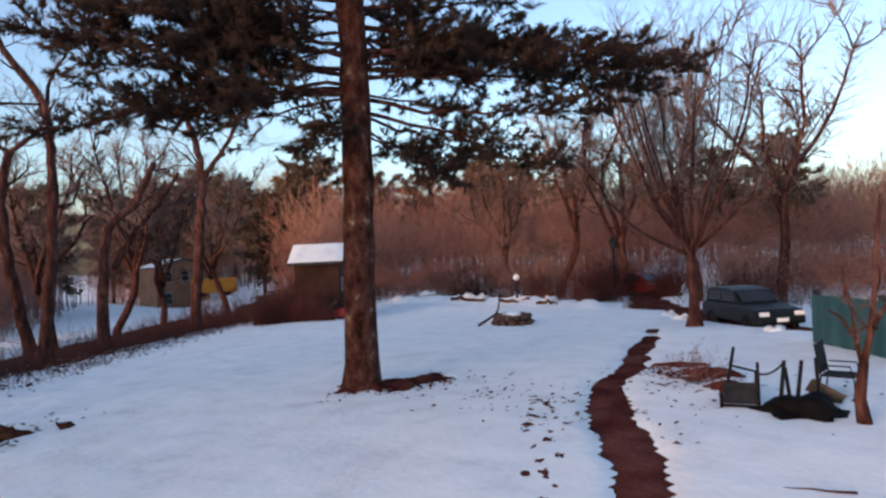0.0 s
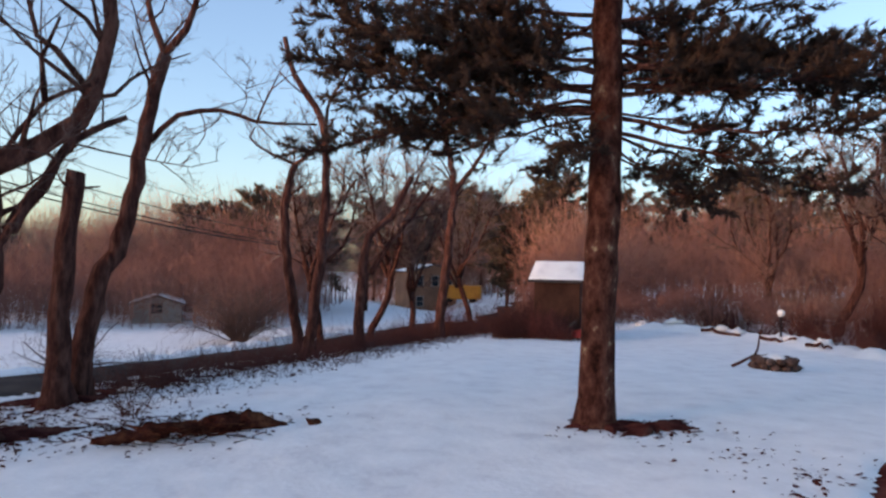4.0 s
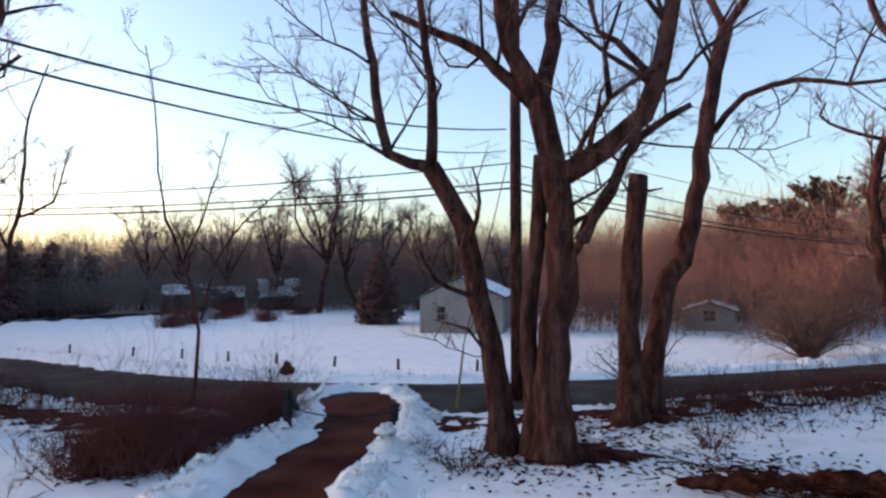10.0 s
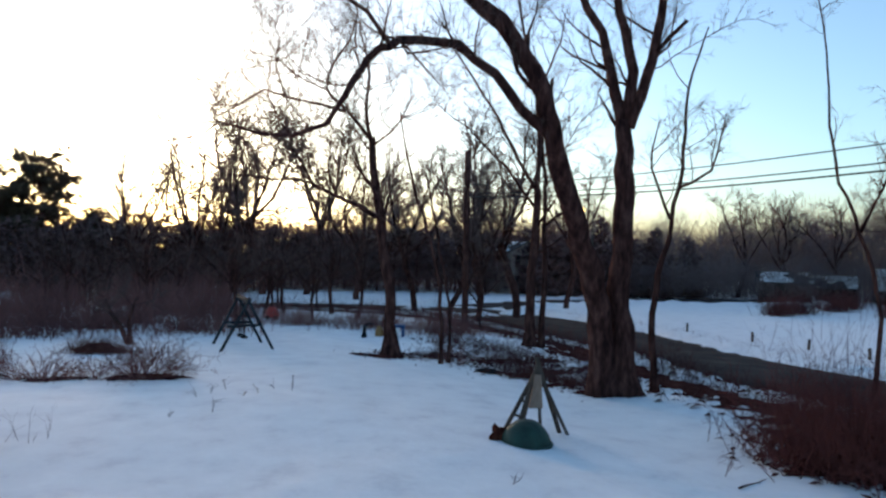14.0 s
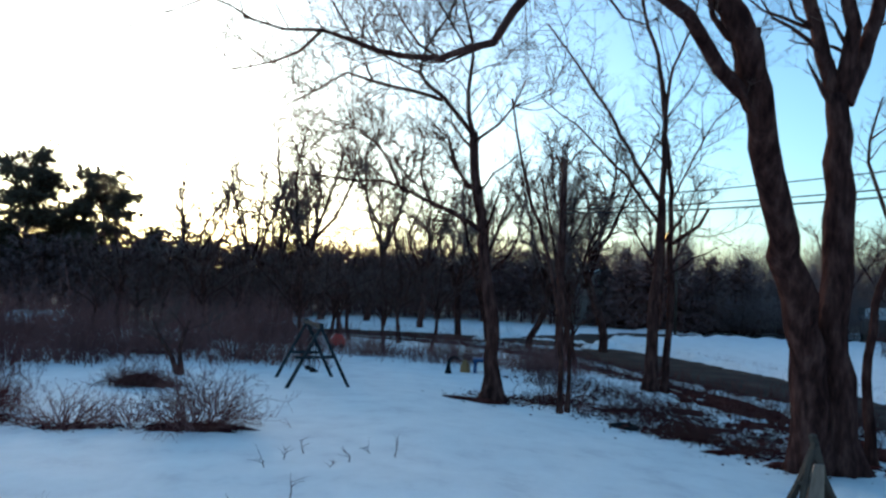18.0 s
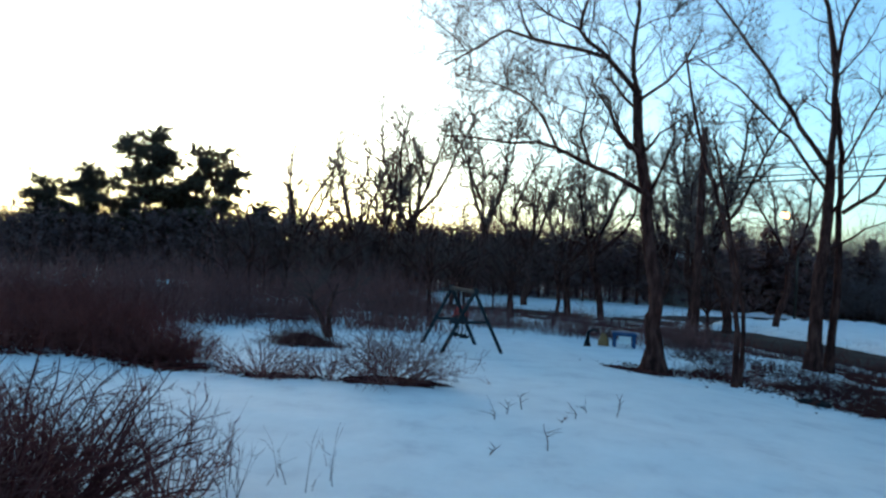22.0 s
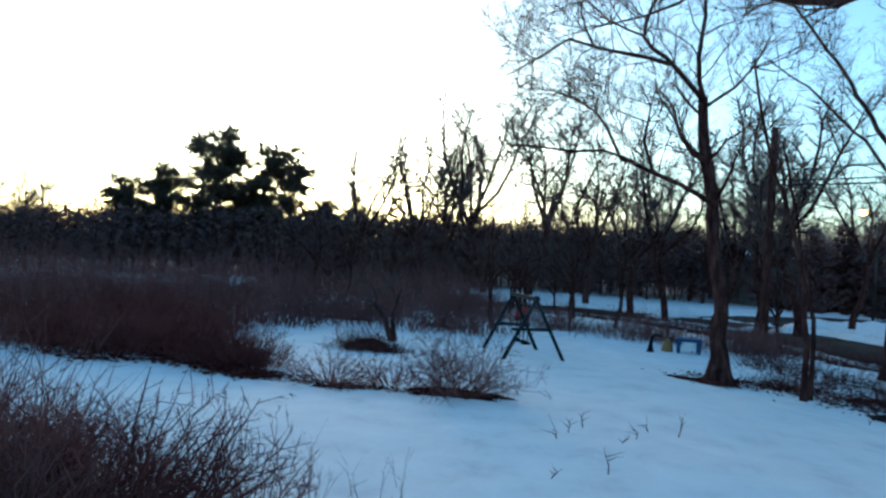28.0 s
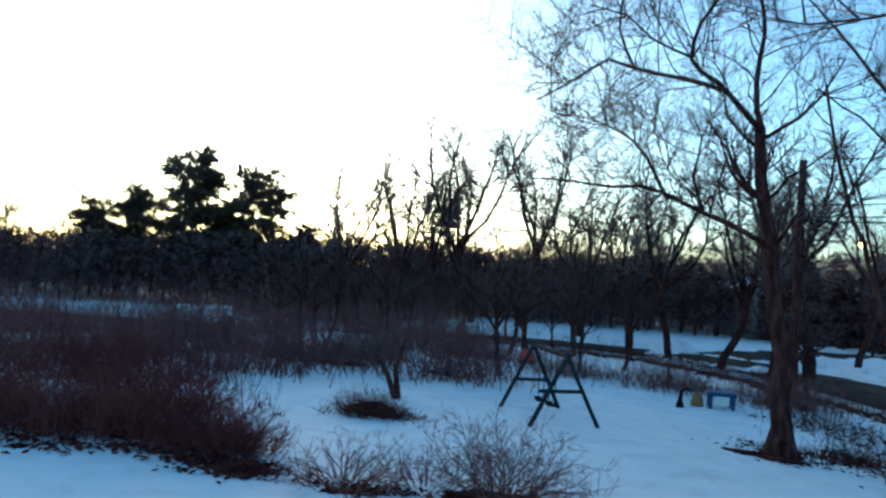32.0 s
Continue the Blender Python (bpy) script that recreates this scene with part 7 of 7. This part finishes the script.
for i, (x, y, ln, t) in enumerate([(7.4, -1.6, 0.7, 0.4), (6.9, -0.4, 0.5, 1.2), (4.9, 4.6, 0.6, 0.3), (7.9, 1.0, 0.5, 2.2), (9.3, -1.4, 0.9, 0.8), (2.2, -11.4, 0.7, 1.0)]):
    s = Soup()
    pts, rad = bent((0, 0, 0.012), (math.cos(t), math.sin(t), 0), ln, 0.014, 0.0, g, 6)
    s.tube([(p[0], p[1], 0.012) for p in pts], rad, 5)
    solid("fallen_branch", s, BARK, "thin fallen branch lying on the snow", "branch", group="fallen branches").location = (x, y, floor_z(x, y))

# driveway gate: posts, a fallen rail and a rope
for x, y, h in ((9.35, 4.55, 0.62), (10.9, 3.35, 0.4)):
    s = Soup()
    s.box((0, 0, h / 2 - 0.05), (0.11, 0.11, h + 0.1))
    ob = solid("gate_post", s, DARKWOOD, "short dark wooden post at the driveway's mouth", "post", group="gate posts", shade=False)
    ob.location = (x, y, floor_z(x, y))
s = Soup()
s.tube([(9.35, 4.55, floor_z(9.35, 4.55) + 0.52), (9.9, 4.9, floor_z(9.9, 4.9) + 0.34)], [0.045] * 2, 8)
solid("rail", s, DARKWOOD, "dark rail leaning from the gate post", "rail")
cable((9.35, 4.55, floor_z(9.35, 4.55) + 0.3), (10.9, 3.35, floor_z(10.9, 3.35) + 0.25), 0.14, 0.012, "pale rope slung across the driveway")
for i, (x, y) in enumerate([(16.95, 28.5), (18.05, 24.9), (18.9, 22.4), (19.5, 19.9), (20.2, 17.6), (20.8, 14.8), (21.2, 11.8), (21.8, 8.6)]):
    s = Soup()
    s.box((0, 0, 0.17), (0.085, 0.085, 0.5), None, 0.85)
    ob = solid("fence_post", s, WOOD, "short weathered fence post in the snow field", "fence post", group="fence posts across the road", shade=False)
    ob.matrix_world = Matrix.Translation((x, y, floor_z(x, y))) @ Matrix.Rotation(0.05 * (i % 3), 4, "X")
s = Soup()
s.lump((0, 0, 0), (0.28, 0.25, 0.45), 8, 0.3, 12, 6)
solid("stump", s, BARK, "dark stump on the road's far bank", "stump").location = (16.4, 12.6, floor_z(16.4, 12.6) - 0.03)

# ---- fire pit, globe lamp, chairs, teal fence ----
x, y = 16.5, -17.4
pit = thing("fire_pit", (x, y, floor_z(x, y) - 0.03), "ring of brown stones heaped with snow", "fire pit")
g = np.random.default_rng(140)
for lay in range(2):
    for k in range(12):
        a = k * 6.2832 / 12 + lay * 0.26
        s = Soup()
        s.lump((0, 0, 0), (0.17, 0.12, 0.1), k + 20 * lay, 0.35, 9, 6, False)
        ob = part("stone", s.mesh("stone", STONE), pit)
        ob.location = ((0.5 - 0.05 * lay) * math.cos(a), (0.5 - 0.05 * lay) * math.sin(a), 0.1 + 0.17 * lay)
        ob.rotation_euler = (g.normal(0, 0.2), g.normal(0, 0.2), a)
s = Soup()
s.lump((0, 0, 0.22), (0.42, 0.42, 0.2), 2, 0.2, 16, 6)
part("snow_cap", s.mesh("snow_cap", SNOW), pit, "snow heaped in the pit")
s = Soup()
pts, rad = bent((16.9, -16.4, 0.3), (-0.2, -0.5, 0.25), 1.9, 0.05, 0.12, g, 8)
s.tube(pts, rad, 7)
solid("crooked_branch", s, BARK, "crooked dark branch leaning on the fire pit", "branch")
x, y = 25.2, -23.4
globe = thing("garden_lamp", (x, y, floor_z(x, y)), "white glass globe on a short post", "garden lamp")
s = Soup()
s.tube([(0, 0, -0.1), (0, 0, 0.75)], [0.04, 0.035], 8)
part("post", s.mesh("post", BLACK), globe)
s = Soup()
s.lump((0, 0, 0.86), (0.15, 0.15, 0.15), 0, 0.0, 16, 10, False)
part("globe", s.mesh("globe", WHITE), globe, "white globe")
x, y = 22.7, -27.1
lantern = thing("lamp_post", (x, y, floor_z(x, y)), "tall black lamp post with a lantern head, unlit", "lamp post")
s = Soup()
s.tube([(0, 0, -0.1), (0, 0, 2.3)], [0.055, 0.045], 8)
part("post", s.mesh("post", BLACK), lantern)
s = Soup()
s.tube([(0, 0, 2.3), (0, 0, 2.34), (0, 0, 2.66)], [0.06, 0.11, 0.17], 6)
part("lantern", s.mesh("lantern", PANE, False), lantern, "dark glass lantern")
s = Soup()
s.tube([(0, 0, 2.66), (0, 0, 2.7), (0, 0, 2.84)], [0.22, 0.2, 0.02], 6)
part("cap", s.mesh("cap", BLACK, False), lantern, "black metal cap")
for (ax, ay), (bx, by), r in (((29.4, -22.2), (27.2, -22.8), 0.09), ((26.0, -23.0), (23.8, -23.1), 0.08), ((23.2, -23.1), (21.8, -23.1), 0.07)):
    s = Soup()
    n = 7
    s.tube([(ax + (bx - ax) * i / n, ay + (by - ay) * i / n, floor_z(ax + (bx - ax) * i / n, ay + (by - ay) * i / n) + 0.07 + 0.02 * math.sin(i * 2.1)) for i in range(n + 1)], [r * (1 - 0.05 * i) for i in range(n + 1)], 8)
    solid("log", s, BARK, "dark log lying along the snow bank", "log", group="logs on the bank")


def lawn_chair(m, label):
    """A metal-framed garden chair with a mesh seat and back."""
    root = thing("garden_chair", m, label, "chair", "garden chairs")
    for sx in (-0.27, 0.27):
        s = Soup()
        s.tube([(sx, -0.27, 0), (sx, -0.25, 0.4), (sx, -0.2, 0.58), (sx, 0.22, 0.58)], [0.014] * 4, 7)
        part("arm_frame", s.mesh("arm_frame", BLACK), root)
        s = Soup()
        s.tube([(sx, 0.3, 0), (sx, 0.24, 0.4), (sx, 0.32, 0.95)], [0.014] * 3, 7)
        part("back_post", s.mesh("back_post", BLACK), root)
        s = Soup()
        s.tube([(sx, -0.27, 0.02), (sx, 0.3, 0.02)], [0.013] * 2, 6)
        part("runner", s.mesh("runner", BLACK), root)
    s = Soup()
    s.box((0, 0, 0.4), (0.54, 0.5, 0.025))
    part("seat", s.mesh("seat", CANVAS, False), root)
    s = Soup()
    s.box((0, 0.29, 0.68), (0.54, 0.022, 0.5), Matrix.Rotation(-0.15, 4, "X"))
    part("backrest", s.mesh("backrest", CANVAS, False), root)
    return root


def put(x, y, turn, lift=-0.03, tilt=0.0):
    return Matrix.Translation((x, y, floor_z(x, y) + lift)) @ Matrix.Rotation(turn, 4, "Z") @ Matrix.Rotation(tilt, 4, "X")


def facing(x, y):
    """Set down on the snow with its front towards the house."""
    return put(x, y, math.atan2(-(x + 1.3), y + 5.8))


low = thing("garden_chair", facing(4.60, -12.96), "low dark garden chair with a grey seat and no back panel", "chair", "garden chairs")
for nm, p0, p1, rr in (("front_leg", (-0.22, -0.05, -0.05), (-0.22, -0.03, 0.22), 0.022), ("front_leg", (0.21, -0.05, -0.05), (0.215, 0.0, 0.6), 0.022),
                       ("back_post", (-0.2, 0.34, -0.05), (-0.05, 0.34, 0.74), 0.022), ("back_post", (0.2, 0.34, -0.05), (0.2, 0.36, 0.42), 0.02),
                       ("stretcher", (-0.22, -0.05, 0.06), (0.21, -0.05, 0.06), 0.018), ("back_rail", (-0.1, 0.34, 0.5), (0.215, 0.0, 0.48), 0.016)):
    s = Soup()
    s.tube([p0, p1], [rr, rr * 0.9], 8)
    part(nm, s.mesh(nm, BLACK), low)
s = Soup()
s.box((0, 0.1, 0.19), (0.4, 0.36, 0.03), Matrix.Rotation(0.55, 4, "X"))
part("seat", s.mesh("seat", CANVAS, False), low, "grey seat panel")
lawn_chair(put(4.33, -14.59, -1.2, -0.06) @ Matrix.Scale(0.78, 4), "black metal garden chair with a grey mesh seat beside the table")
tab = thing("garden_table", facing(4.01, -13.31), "overturned dark garden table with its legs in the air", "table")
s = Soup()
s.tube([(0, 0.12, 0.0), (0, 0.12, 0.04)], [0.4, 0.4], 26)
part("tabletop", s.mesh("tabletop", BLACK), tab)
for x0, y0, x1, y1, z1 in ((-0.24, 0.0, -0.17, 0.0, 0.66), (-0.06, 0.05, 0.02, 0.05, 0.66), (-0.12, 0.4, -0.17, 0.45, 0.5), (0.2, 0.35, 0.18, 0.4, 0.64)):
    s = Soup()
    s.tube([(x0, y0, 0.04), (x1, y1, z1)], [0.026, 0.022], 8)
    part("leg", s.mesh("leg", BLACK), tab)
s = Soup()
s.lump((0, 0, 0.02), (0.46, 0.3, 0.15), 9, 0.6, 26, 9)
s.v = [tuple(Vector(v) + noise.noise_vector(Vector(v) * 5) * 0.04) for v in s.v]
cover = solid("table_cover", s, COVER, "crumpled black cover over the overturned table", "cover")
cover.matrix_world = facing(4.01, -13.31)
s = Soup()
s.box((0, 0, 0.16), (0.42, 0.03, 0.2), Matrix.Rotation(0.5, 4, "Y") @ Matrix.Rotation(0.5, 4, "X"))
solid("plank", s, WOOD, "weathered grey board leaning on the covered table", "board").matrix_world = facing(4.14, -13.97)
ends = [facing(4.60, -12.96) @ Vector((0.215, 0.0, 0.46)), facing(4.01, -13.31) @ Vector((-0.17, 0.0, 0.64))]
cable(tuple(ends[0]), tuple(ends[1]), 0.06, 0.014, "dark rope between chair and table leg")
A, B = Vector((7.61, -18.89, 0)), Vector((4.63, -17.21, 0))
fence = thing("teal_fence", (0, 0, 0), "faded teal board fence beside the yard", "fence")
n = 30
for i in range(n):
    p = A.lerp(B, (i + 0.5) / n)
    z = floor_z(p.x, p.y)
    s = Soup()
    d = (B - A).normalized()
    s.box((p.x, p.y, z + 0.47), ((B - A).length / n - 0.012, 0.025, 1.0 + 0.015 * math.sin(i * 2.3)), Matrix.Rotation(math.atan2(d.y, d.x), 4, "Z"))
    part("board", s.mesh("board", TEAL, False), fence)
for f in (0.02, 0.34, 0.66, 0.98):
    p = A.lerp(B, f) + Vector((-0.045, -0.05, 0))
    s = Soup()
    s.box((p.x, p.y, floor_z(p.x, p.y) + 0.5), (0.09, 0.09, 1.15))
    part("post", s.mesh("post", DARKWOOD, False), fence)

# ---- from the plan's units to metres ----
grown = set()
for ob in scene.objects:
    if ob.type == "CAMERA":
        continue
    ob.location = ob.location * SIZE
    inverse = ob.matrix_parent_inverse.copy()
    inverse.translation = inverse.translation * SIZE
    ob.matrix_parent_inverse = inverse
    if ob.type == "MESH":
        if ob.data.name not in grown:
            grown.add(ob.data.name)
            ob.data.transform(Matrix.Scale(SIZE, 4))
        for mod in ob.modifiers:
            if mod.type == "BEVEL":
                mod.width = mod.width * SIZE
            else:
                mod.thickness = mod.thickness * SIZE
